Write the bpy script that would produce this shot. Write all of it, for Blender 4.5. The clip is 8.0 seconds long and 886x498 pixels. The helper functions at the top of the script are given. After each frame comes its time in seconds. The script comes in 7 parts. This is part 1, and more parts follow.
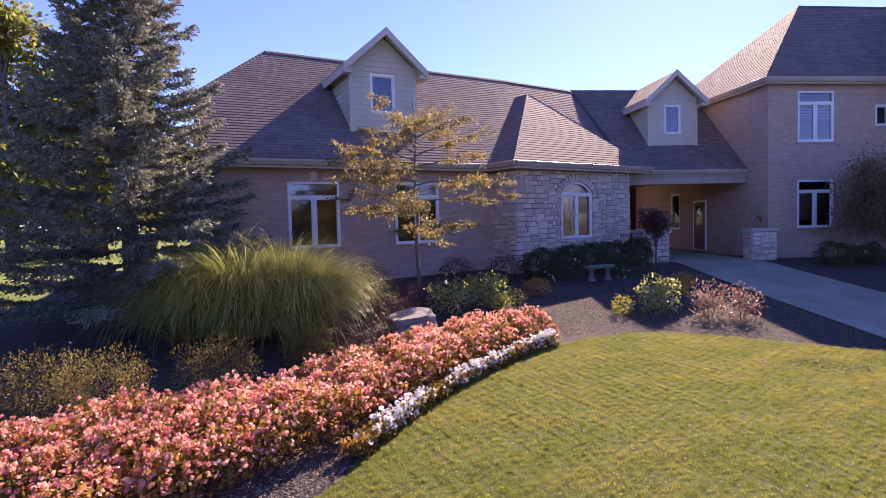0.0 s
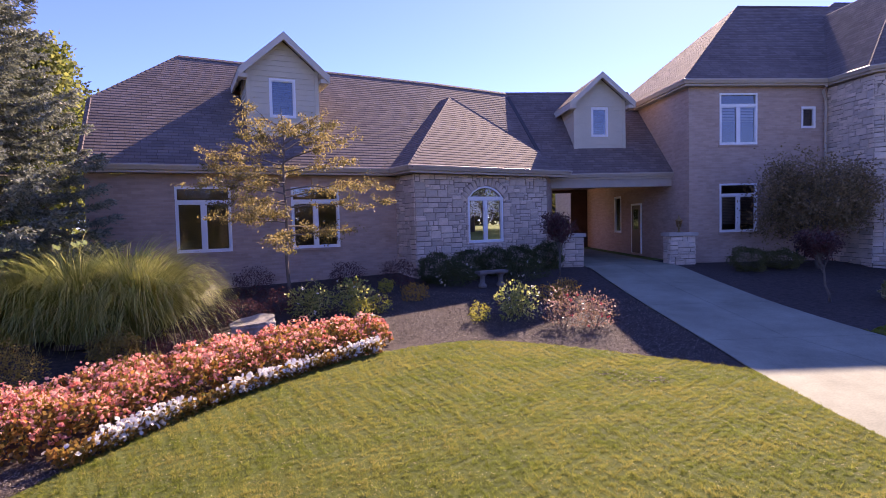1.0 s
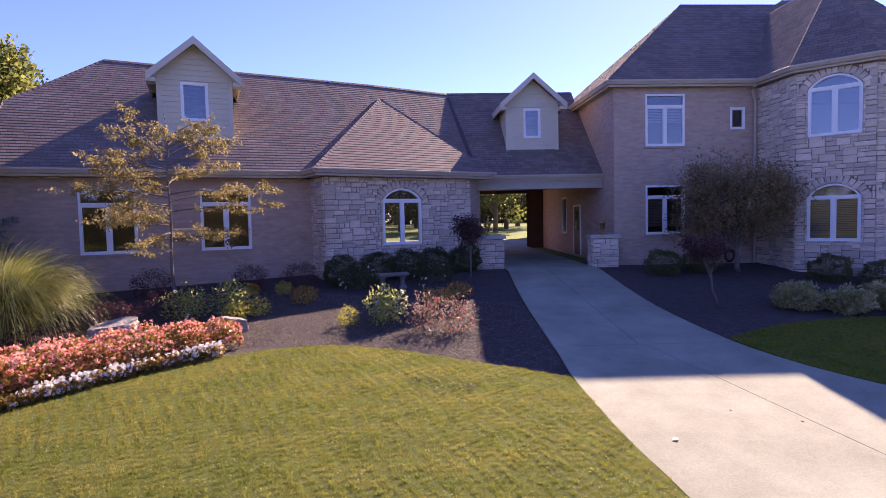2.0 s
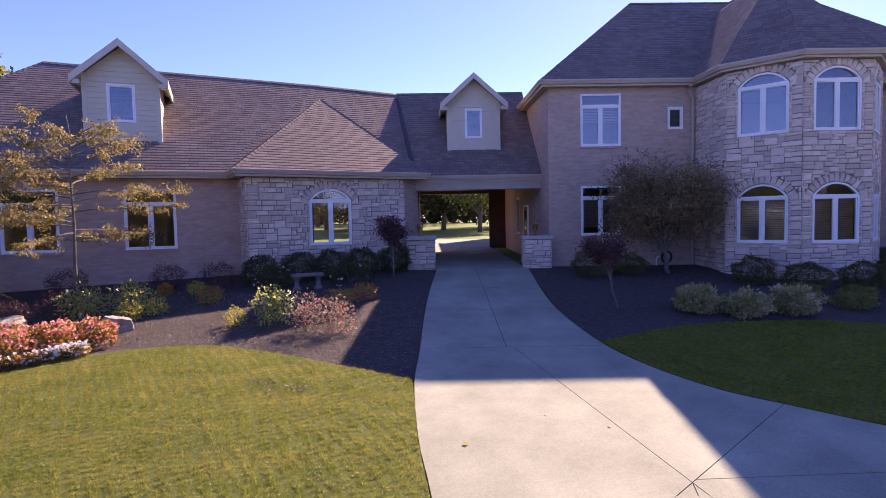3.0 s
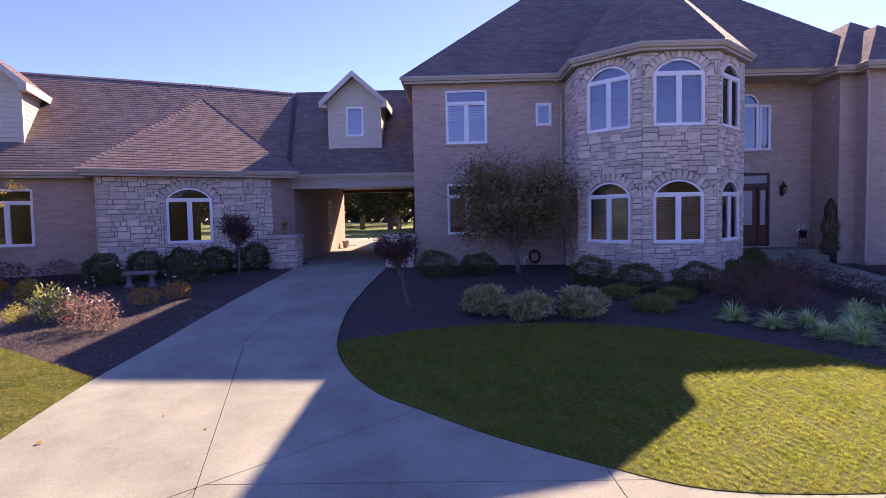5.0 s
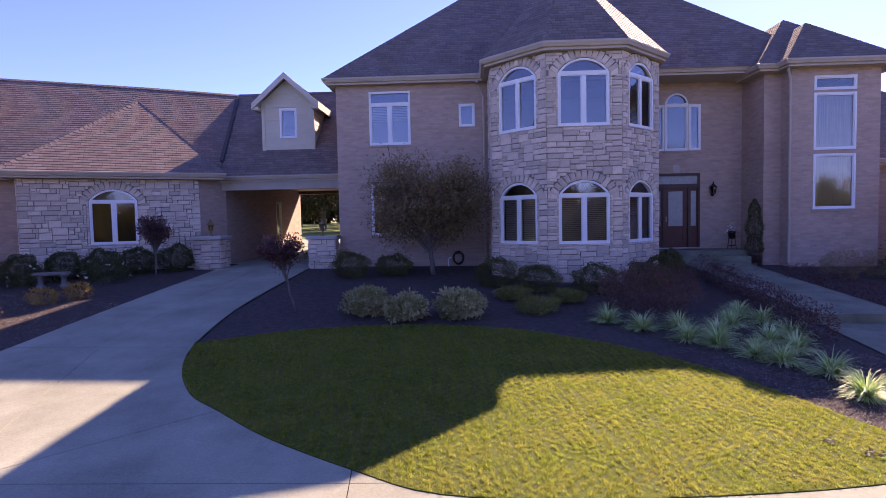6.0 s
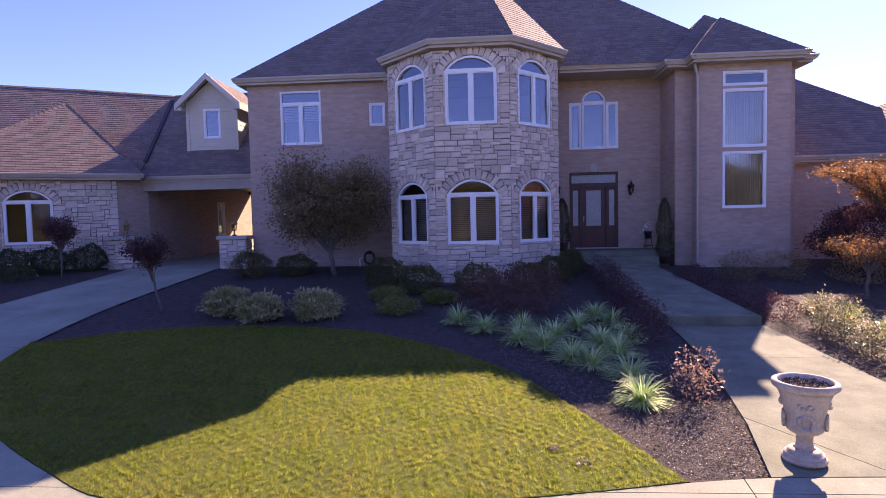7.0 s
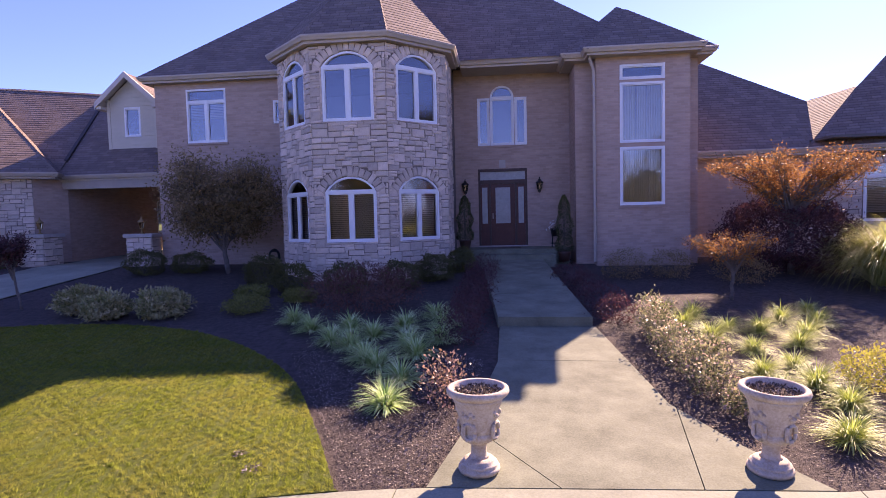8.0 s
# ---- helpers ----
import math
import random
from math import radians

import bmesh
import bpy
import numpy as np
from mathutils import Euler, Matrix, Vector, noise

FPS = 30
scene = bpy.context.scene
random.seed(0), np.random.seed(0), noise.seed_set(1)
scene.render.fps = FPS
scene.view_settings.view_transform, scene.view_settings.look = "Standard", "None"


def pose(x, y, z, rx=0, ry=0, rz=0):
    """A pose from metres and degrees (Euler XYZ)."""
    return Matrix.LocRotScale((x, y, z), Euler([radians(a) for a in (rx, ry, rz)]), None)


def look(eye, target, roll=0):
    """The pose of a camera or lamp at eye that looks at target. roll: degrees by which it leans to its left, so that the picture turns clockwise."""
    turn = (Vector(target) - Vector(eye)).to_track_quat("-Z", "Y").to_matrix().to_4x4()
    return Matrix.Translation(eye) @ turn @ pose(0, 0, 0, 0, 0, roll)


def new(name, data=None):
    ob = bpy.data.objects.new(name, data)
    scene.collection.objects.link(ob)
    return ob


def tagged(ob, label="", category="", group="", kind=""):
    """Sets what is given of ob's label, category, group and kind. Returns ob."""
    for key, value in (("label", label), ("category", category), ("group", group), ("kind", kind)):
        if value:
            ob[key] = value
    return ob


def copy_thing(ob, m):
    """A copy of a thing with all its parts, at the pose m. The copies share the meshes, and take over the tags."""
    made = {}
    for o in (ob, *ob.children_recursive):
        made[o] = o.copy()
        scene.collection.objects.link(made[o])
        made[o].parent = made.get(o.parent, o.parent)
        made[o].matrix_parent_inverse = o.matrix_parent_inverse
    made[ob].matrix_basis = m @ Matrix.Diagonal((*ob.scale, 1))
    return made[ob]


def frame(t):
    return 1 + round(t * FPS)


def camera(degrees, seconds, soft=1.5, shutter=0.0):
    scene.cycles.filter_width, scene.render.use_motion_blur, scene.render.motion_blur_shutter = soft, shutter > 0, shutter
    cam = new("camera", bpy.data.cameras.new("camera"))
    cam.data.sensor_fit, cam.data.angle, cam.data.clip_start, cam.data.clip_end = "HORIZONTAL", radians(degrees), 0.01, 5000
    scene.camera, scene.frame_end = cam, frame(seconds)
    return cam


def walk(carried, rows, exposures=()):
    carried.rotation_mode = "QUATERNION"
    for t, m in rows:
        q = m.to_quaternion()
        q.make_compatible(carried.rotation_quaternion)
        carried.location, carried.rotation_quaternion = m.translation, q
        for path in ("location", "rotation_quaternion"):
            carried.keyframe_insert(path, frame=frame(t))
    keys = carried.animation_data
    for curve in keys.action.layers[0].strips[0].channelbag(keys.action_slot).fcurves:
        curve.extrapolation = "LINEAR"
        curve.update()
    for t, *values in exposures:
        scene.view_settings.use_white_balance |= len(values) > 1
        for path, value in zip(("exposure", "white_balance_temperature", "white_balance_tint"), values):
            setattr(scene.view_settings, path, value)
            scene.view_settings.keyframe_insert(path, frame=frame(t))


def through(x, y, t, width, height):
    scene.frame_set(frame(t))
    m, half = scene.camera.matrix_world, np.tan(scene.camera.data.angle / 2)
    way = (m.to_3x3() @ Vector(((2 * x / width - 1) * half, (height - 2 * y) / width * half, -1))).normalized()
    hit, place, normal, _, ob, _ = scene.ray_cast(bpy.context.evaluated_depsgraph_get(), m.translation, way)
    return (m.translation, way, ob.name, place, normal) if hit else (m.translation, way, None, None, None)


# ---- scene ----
cam = camera(75.9, 8.0, 0.8)
PATH = [
    (0, (-2.69, -1.762, 2.675), (-2.471, 0.224, 2.578), -1.5),
    (0.5, (-0.91, -1.891, 2.689), (-0.714, 0.097, 2.59), -1.4),
    (1, (0.809, -2.058, 2.731), (0.979, -0.068, 2.634), -1.4),
    (1.5, (2.455, -2.256, 2.781), (2.599, -0.264, 2.679), -1.3),
    (2, (4.052, -2.349, 2.821), (4.17, -0.355, 2.715), -1.3),
    (3.5, (8.334, -2.493, 2.776), (8.372, -0.497, 2.665), -1.1),
    (4, (9.805, -2.489, 2.726), (9.813, -0.492, 2.611), -1.1),
    (4.5, (11.306, -2.419, 2.722), (11.284, -0.422, 2.608), -1.1),
    (6, (15.825, -2.248, 2.653), (15.738, -0.252, 2.545), -1.2),
    (6.5, (17.575, -2.078, 2.629), (17.459, -0.085, 2.521), -1.2),
    (7, (19.423, -1.898, 2.582), (19.279, 0.094, 2.474), -1.3),
    (7.5, (21.289, -1.652, 2.547), (21.114, 0.338, 2.436), -1.3),
    (8, (23.261, -1.364, 2.521), (23.053, 0.622, 2.403), -1.4),
]
walk(cam, [(t, look(eye, target, roll)) for t, eye, target, roll in PATH], [(0.0, 1.42, 6250, 66), (3.5, 1.45, 6400, 69), (6.5, 1.54, 6550, 70), (8.0, 1.54, 6550, 71)])

# ---- world, sun ----
SUN_AZ, SUN_EL = 31.0, 33.5   # degrees right of +y, and above the horizon
world = bpy.data.worlds.new("sky")
scene.world = world
world.use_nodes = True
wn, wl = world.node_tree.nodes, world.node_tree.links
sky = wn.new("ShaderNodeTexSky")
sky.sky_type = "NISHITA"
sky.sun_disc = False
sky.sun_elevation = radians(SUN_EL)
sky.sun_rotation = radians(SUN_AZ)
sky.air_density, sky.dust_density, sky.ozone_density = 1.0, 0.8, 9.0
sky.altitude = 2600
wn["Background"].inputs[1].default_value = 0.112
wl.new(sky.outputs[0], wn["Background"].inputs[0])
sun_data = bpy.data.lights.new("sun", "SUN")
sun_data.energy, sun_data.angle, sun_data.color = 5.0, radians(0.55), (1.0, 0.985, 0.56)
sun = new("sun", sun_data)
_a, _e = radians(SUN_AZ), radians(SUN_EL)
sun.matrix_world = look((math.sin(_a) * math.cos(_e) * 60, math.cos(_a) * math.cos(_e) * 60, math.sin(_e) * 60), (0, 0, 0))
from mathutils.geometry import tessellate_polygon as tessellate


# ---- materials ----
def material(name, rough=0.8, metal=0.0, spec=0.5):
    m = bpy.data.materials.new(name)
    m.use_nodes = True
    n, l = m.node_tree.nodes, m.node_tree.links
    b = n["Principled BSDF"]
    b.inputs["Roughness"].default_value = rough
    b.inputs["Metallic"].default_value = metal
    b.inputs["Specular IOR Level"].default_value = spec
    return m, n, l, b


def ramp(n, l, src, stops):
    r = n.new("ShaderNodeValToRGB")
    el = r.color_ramp.elements
    while len(el) < len(stops):
        el.new(0.5)
    for e, (p, c) in zip(el, stops):
        e.position, e.color = p, (*c, 1)
    l.new(src, r.inputs[0])
    return r.outputs[0]


def noise_tex(n, l, scale, detail=4, rough=0.6, coord="Object", stretch=None):
    tc = n.new("ShaderNodeTexCoord")
    t = n.new("ShaderNodeTexNoise")
    t.inputs["Scale"].default_value = scale
    t.inputs["Detail"].default_value = detail
    t.inputs["Roughness"].default_value = rough
    src = tc.outputs[coord]
    if stretch:
        mp = n.new("ShaderNodeMapping")
        mp.inputs["Scale"].default_value = stretch
        l.new(src, mp.inputs[0])
        src = mp.outputs[0]
    l.new(src, t.inputs["Vector"])
    return t.outputs["Fac"]


def mixc(n, l, fac, a, b, mode="MIX"):
    x = n.new("ShaderNodeMix")
    x.data_type, x.blend_type = "RGBA", mode
    for sock, val in ((x.inputs["Factor"], fac), (x.inputs["A"], a), (x.inputs["B"], b)):
        if isinstance(val, (int, float)):
            sock.default_value = val
        elif isinstance(val, tuple):
            sock.default_value = (*val, 1)
        else:
            l.new(val, sock)
    return x.outputs["Result"]


def bump(n, l, b, src, strength=0.4, dist=0.01):
    k = n.new("ShaderNodeBump")
    k.inputs["Strength"].default_value = strength
    k.inputs["Distance"].default_value = dist
    l.new(src, k.inputs["Height"])
    l.new(k.outputs[0], b.inputs["Normal"])


def grainy(name, c0, c1, scale=6.0, fine=60.0, rough=0.8, bumpy=0.3, dist=0.005, spec=0.4, metal=0.0, coord="Object", random=0.0):
    """A surface with stains and grain between two colours."""
    m, n, l, b = material(name, rough, metal, spec)
    big = noise_tex(n, l, scale, 5, 0.65, coord)
    small = noise_tex(n, l, fine, 3, 0.6, coord)
    mid = tuple(0.5 * (p + q) for p, q in zip(c0, c1))
    col = ramp(n, l, big, [(0.3, c0), (0.5, mid), (0.7, c1)])
    col = mixc(n, l, 0.35, col, ramp(n, l, small, [(0.3, c0), (0.7, c1)]))
    if random:
        oi = n.new("ShaderNodeObjectInfo")
        hs = n.new("ShaderNodeHueSaturation")
        mr = n.new("ShaderNodeMapRange")
        mr.inputs[3].default_value, mr.inputs[4].default_value = 1 - random, 1 + random
        l.new(oi.outputs["Random"], mr.inputs[0])
        l.new(mr.outputs[0], hs.inputs["Value"])
        l.new(col, hs.inputs["Color"])
        col = hs.outputs[0]
    l.new(col, b.inputs["Base Color"])
    bump(n, l, b, small, bumpy, dist)
    return m


def leafy(name, stops, rough=0.55, through=0.35, spec=0.3, patchy=0.5, scale=1.7, broad=None):
    """Foliage: colour varies from leaf to leaf, and light shines through."""
    m, n, l, b = material(name, rough, 0.0, spec)
    g = n.new("ShaderNodeNewGeometry")
    col = ramp(n, l, g.outputs["Random Per Island"], stops)
    patch = noise_tex(n, l, scale, 3, 0.55)
    col = mixc(n, l, patchy, col, ramp(n, l, patch, [(0.35, stops[0][1]), (0.65, stops[-1][1])]))
    if broad:
        wide = ramp(n, l, noise_tex(n, l, broad[0], 4, 0.65, stretch=(1.0, 2.2, 1.0)), [(0.40, (0, 0, 0)), (0.68, (broad[2],) * 3)])
        col = mixc(n, l, wide, col, broad[1])
    l.new(col, b.inputs["Base Color"])
    tr = n.new("ShaderNodeBsdfTranslucent")
    l.new(col, tr.inputs[0])
    mx = n.new("ShaderNodeMixShader")
    mx.inputs[0].default_value = through
    l.new(b.outputs[0], mx.inputs[1])
    l.new(tr.outputs[0], mx.inputs[2])
    l.new(mx.outputs[0], n["Material Output"].inputs[0])
    return m


def brick_material(name, c0, c1, mortar):
    m, n, l, b = material(name, 0.88, 0, 0.25)
    uv = n.new("ShaderNodeUVMap")
    t = n.new("ShaderNodeTexBrick")
    t.inputs["Scale"].default_value = 1.0
    t.inputs["Mortar Size"].default_value = 0.006
    t.inputs["Mortar Smooth"].default_value = 0.3
    t.inputs["Brick Width"].default_value = 0.215
    t.inputs["Row Height"].default_value = 0.078
    t.inputs["Color1"].default_value = (*c0, 1)
    t.inputs["Color2"].default_value = (*c1, 1)
    t.inputs["Mortar"].default_value = (*mortar, 1)
    l.new(uv.outputs[0], t.inputs["Vector"])
    stain = noise_tex(n, l, 0.9, 5, 0.65)
    band = noise_tex(n, l, 1.0, 4, 0.7, "UV", (1.4, 9.0, 1.0))
    col = mixc(n, l, 0.34, t.outputs["Color"], ramp(n, l, band, [(0.3, tuple(v * 0.62 for v in c0)), (0.7, tuple(min(1, v * 1.3) for v in c1))]))
    col = mixc(n, l, 0.25, col, ramp(n, l, stain, [(0.35, c0), (0.65, c1)]))
    l.new(col, b.inputs["Base Color"])
    bump(n, l, b, t.outputs["Fac"], -0.5, 0.006)
    return m


def shingle_material(name):
    m, n, l, b = material(name, 0.85, 0, 0.25)
    uv = n.new("ShaderNodeUVMap")
    t = n.new("ShaderNodeTexBrick")
    t.offset_frequency, t.squash_frequency = 2, 3
    t.squash = 1.4
    t.inputs["Scale"].default_value = 1.0
    t.inputs["Mortar Size"].default_value = 0.008
    t.inputs["Brick Width"].default_value = 0.27
    t.inputs["Row Height"].default_value = 0.145
    t.inputs["Bias"].default_value = -0.1
    t.inputs["Color1"].default_value = (0.14, 0.102, 0.088, 1)
    t.inputs["Color2"].default_value = (0.28, 0.208, 0.182, 1)
    t.inputs["Mortar"].default_value = (0.04, 0.027, 0.024, 1)
    l.new(uv.outputs[0], t.inputs["Vector"])
    grit = noise_tex(n, l, 45.0, 3, 0.7, "UV")
    patch = noise_tex(n, l, 0.5, 4, 0.6, "UV")
    col = mixc(n, l, 0.3, t.outputs["Color"], ramp(n, l, grit, [(0.3, (0.10, 0.07, 0.06)), (0.7, (0.32, 0.25, 0.215))]))
    col = mixc(n, l, 0.25, col, ramp(n, l, patch, [(0.35, (0.14, 0.10, 0.085)), (0.65, (0.26, 0.20, 0.17))]))
    l.new(col, b.inputs["Base Color"])
    bump(n, l, b, grit, 0.5, 0.004)
    return m


def glass_material(name, ior, tint):
    m, n, l, b = material(name)
    n.remove(b)
    fr = n.new("ShaderNodeFresnel")
    fr.inputs[0].default_value = ior
    tr, gl = n.new("ShaderNodeBsdfTransparent"), n.new("ShaderNodeBsdfGlossy")
    tr.inputs[0].default_value = (*tint, 1)
    gl.inputs["Roughness"].default_value = 0.045
    wob = noise_tex(n, l, 1.3, 1, 0.4)
    k = n.new("ShaderNodeBump")
    k.inputs["Strength"].default_value, k.inputs["Distance"].default_value = 0.06, 0.02
    l.new(wob, k.inputs["Height"])
    l.new(k.outputs[0], gl.inputs["Normal"])
    mx = n.new("ShaderNodeMixShader")
    l.new(fr.outputs[0], mx.inputs[0])
    l.new(tr.outputs[0], mx.inputs[1])
    l.new(gl.outputs[0], mx.inputs[2])
    l.new(mx.outputs[0], n["Material Output"].inputs[0])
    return m


M_BRICK = brick_material("taupe_brick", (0.40, 0.27, 0.205), (0.55, 0.39, 0.305), (0.45, 0.365, 0.31))
M_STONE = grainy("limestone", (0.52, 0.395, 0.305), (0.76, 0.62, 0.505), 3.5, 40, 0.85, 0.6, 0.012, random=0.22)
M_MORTAR = grainy("mortar", (0.19, 0.145, 0.12), (0.29, 0.23, 0.19), 5, 60, 0.95, 0.4, 0.006)
M_CAP = grainy("cut_limestone_cap", (0.40, 0.36, 0.32), (0.55, 0.50, 0.44), 3, 50, 0.8, 0.3, 0.004)
M_SILL = grainy("brick_sill", (0.38, 0.26, 0.20), (0.50, 0.36, 0.28), 5, 50, 0.88, 0.3, 0.004)
M_SHINGLE = shingle_material("asphalt_shingles")
M_SIDING = grainy("beige_siding", (0.52, 0.47, 0.35), (0.62, 0.56, 0.43), 2, 30, 0.6, 0.15, 0.002)
M_GUTTER = grainy("tan_gutter", (0.42, 0.345, 0.265), (0.52, 0.43, 0.34), 3, 40, 0.45, 0.1, 0.002)
M_SOFFIT = grainy("tan_soffit", (0.36, 0.30, 0.24), (0.44, 0.37, 0.30), 3, 40, 0.7, 0.1, 0.002)
M_BARGE = grainy("cream_trim", (0.52, 0.46, 0.37), (0.60, 0.53, 0.43), 3, 40, 0.55, 0.1, 0.002)
M_WHITE = grainy("white_vinyl", (0.78, 0.78, 0.76), (0.86, 0.86, 0.84), 2, 30, 0.35, 0.05, 0.001)
M_GLASS = glass_material("window_glass", 2.45, (0.92, 0.92, 0.92))
M_BLIND = grainy("blind", (0.46, 0.41, 0.36), (0.56, 0.50, 0.44), 4, 40, 0.6, 0.1, 0.002)
M_CURTAIN = grainy("curtain", (0.66, 0.55, 0.36), (0.82, 0.72, 0.50), 4, 60, 0.9, 0.3, 0.004)
# dark tone that stands in for the dimness inside the rooms
M_ROOM = grainy("dark_room_fill", (0.10, 0.09, 0.085), (0.14, 0.13, 0.12), 2, 20, 0.9)
M_CONCRETE = grainy("concrete", (0.17, 0.175, 0.125), (0.355, 0.365, 0.27), 0.8, 35, 0.9, 0.35, 0.004)
M_WALK = grainy("walk_concrete", (0.085, 0.09, 0.058), (0.25, 0.265, 0.185), 1.6, 45, 0.9, 0.4, 0.004)
M_JOINT = grainy("joint_dirt", (0.05, 0.045, 0.04), (0.08, 0.07, 0.06), 9, 60, 0.95)
M_MULCH = grainy("bark_mulch", (0.018, 0.012, 0.011), (0.12, 0.09, 0.078), 9, 55, 0.95, 1.0, 0.03)
M_CHIP = leafy("mulch_chips", [(0.0, (0.03, 0.02, 0.016)), (0.6, (0.15, 0.115, 0.09)), (1.0, (0.48, 0.41, 0.35))], 0.8, 0.0, 0.3, 0.15)
M_LAWN = grainy("lawn_turf", (0.045, 0.062, 0.005), (0.12, 0.145, 0.016), 2.2, 55, 0.95, 1.0, 0.03)
M_BLADE = leafy("grass_blades", [(0.0, (0.045, 0.065, 0.004)), (0.5, (0.12, 0.168, 0.012)), (1.0, (0.35, 0.37, 0.07))], 0.5, 0.7, 0.25, 0.3, 9.0, (0.8, (0.42, 0.34, 0.09), 0.6))
M_BLADE_GOLD = leafy("golden_grass_blades", [(0.0, (0.06, 0.085, 0.004)), (0.5, (0.17, 0.245, 0.014)), (1.0, (0.46, 0.51, 0.08))], 0.5, 0.72, 0.25, 0.3, 9.0, (0.9, (0.40, 0.35, 0.08), 0.55))
M_FIELD = grainy("field_grass", (0.085, 0.13, 0.017), (0.19, 0.235, 0.04), 0.4, 30, 0.95, 0.6, 0.05)
M_BLACK = grainy("black_metal", (0.012, 0.012, 0.013), (0.03, 0.028, 0.027), 6, 60, 0.45, 0.1, 0.002, 0.5, 0.3)
M_DOOR = grainy("red_stained_wood", (0.075, 0.020, 0.014), (0.14, 0.042, 0.028), 3, 30, 0.4, 0.2, 0.002)
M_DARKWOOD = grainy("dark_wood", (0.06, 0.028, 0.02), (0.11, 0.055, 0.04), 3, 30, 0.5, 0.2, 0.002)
M_BARK = grainy("grey_bark", (0.10, 0.08, 0.065), (0.22, 0.185, 0.155), 8, 50, 0.95, 0.9, 0.02)
M_ROCK = grainy("boulder", (0.16, 0.14, 0.12), (0.42, 0.385, 0.335), 4, 25, 0.95, 0.9, 0.03)
M_URN = grainy("weathered_cast_stone", (0.38, 0.28, 0.19), (0.66, 0.58, 0.48), 5, 40, 0.85, 0.5, 0.006)
M_SOIL = grainy("potting_soil", (0.03, 0.018, 0.012), (0.10, 0.06, 0.04), 14, 60, 0.95, 1.0, 0.03)
M_BRASS = grainy("aged_brass", (0.22, 0.13, 0.05), (0.42, 0.28, 0.12), 8, 60, 0.4, 0.2, 0.002, 0.5, 0.6)
M_FROST = grainy("etched_door_glass", (0.30, 0.31, 0.28), (0.46, 0.46, 0.42), 9, 60, 0.25, 0.3, 0.003)
M_VALLEY = grainy("valley_flashing", (0.035, 0.028, 0.028), (0.07, 0.058, 0.055), 4, 50, 0.6, 0.2, 0.003)
M_LAMPGLASS = glass_material("lantern_glass", 1.6, (0.75, 0.66, 0.5))


# ---- mesh tools ----
def mesh_object(name, verts, faces, mats, parent=None, label="", smooth=False, uvs=None, indices=None):
    me = bpy.data.meshes.new(name)
    me.from_pydata([tuple(v) for v in verts], [], [tuple(f) for f in faces])
    for mt in (mats if isinstance(mats, (list, tuple)) else [mats]):
        me.materials.append(mt)
    if uvs is not None:
        lay = me.uv_layers.new(name="UVMap")
        lay.data.foreach_set("uv", np.array([uvs[i] for p in me.polygons for i in p.vertices], np.float32).ravel())
    if indices is not None:
        me.polygons.foreach_set("material_index", np.array(indices, np.int32))
    if smooth:
        me.polygons.foreach_set("use_smooth", np.ones(len(me.polygons), bool))
    me.update()
    ob = new(name, me)
    if parent is not None:
        ob.parent = parent
    if label:
        tagged(ob, label=label)
    return ob


def part(name, bm, mat, parent=None, label="", smooth=False):
    me = bpy.data.meshes.new(name)
    bm.to_mesh(me)
    bm.free()
    for mt in (mat if isinstance(mat, (list, tuple)) else [mat]):
        me.materials.append(mt)
    if smooth:
        me.polygons.foreach_set("use_smooth", np.ones(len(me.polygons), bool))
    ob = new(name, me)
    if parent is not None:
        ob.parent = parent
    if label:
        tagged(ob, label=label)
    return ob


def thing(name, m, label, category, group="", kind=""):
    ob = new(name)
    ob.empty_display_size = 0.2
    ob.matrix_world = m
    return tagged(ob, label, category, group, kind)


def box(bm, x0, x1, y0, y1, z0, z1, bevel=0.0):
    r = bmesh.ops.create_cube(bm, size=1.0)
    vs = r["verts"]
    for v in vs:
        v.co = Vector((x0 + (v.co.x + 0.5) * (x1 - x0), y0 + (v.co.y + 0.5) * (y1 - y0), z0 + (v.co.z + 0.5) * (z1 - z0)))
    if bevel:
        es = list({e for v in vs for e in v.link_edges})
        bmesh.ops.bevel(bm, geom=es, offset=bevel, segments=2, affect="EDGES", clamp_overlap=True)
    return bm


def boxes(*rows, bevel=0.0):
    bm = bmesh.new()
    for r in rows:
        box(bm, *r, bevel=bevel)
    return bm


def lathe(profile, steps=24, ripple=None):
    """A turned body: rows of (radius, height)."""
    bm = bmesh.new()
    rings = []
    for r, z in profile:
        ring = []
        for k in range(steps):
            a = 2 * math.pi * k / steps
            rr = r * (1 + (ripple(a, z) if ripple else 0))
            ring.append(bm.verts.new((rr * math.cos(a), rr * math.sin(a), z)))
        rings.append(ring)
    for p, q in zip(rings, rings[1:]):
        for k in range(steps):
            bm.faces.new((p[k], p[(k + 1) % steps], q[(k + 1) % steps], q[k]))
    if profile[0][0] > 1e-4:
        bm.faces.new(list(reversed(rings[0])))
    if profile[-1][0] > 1e-4:
        bm.faces.new(rings[-1])
    return bm


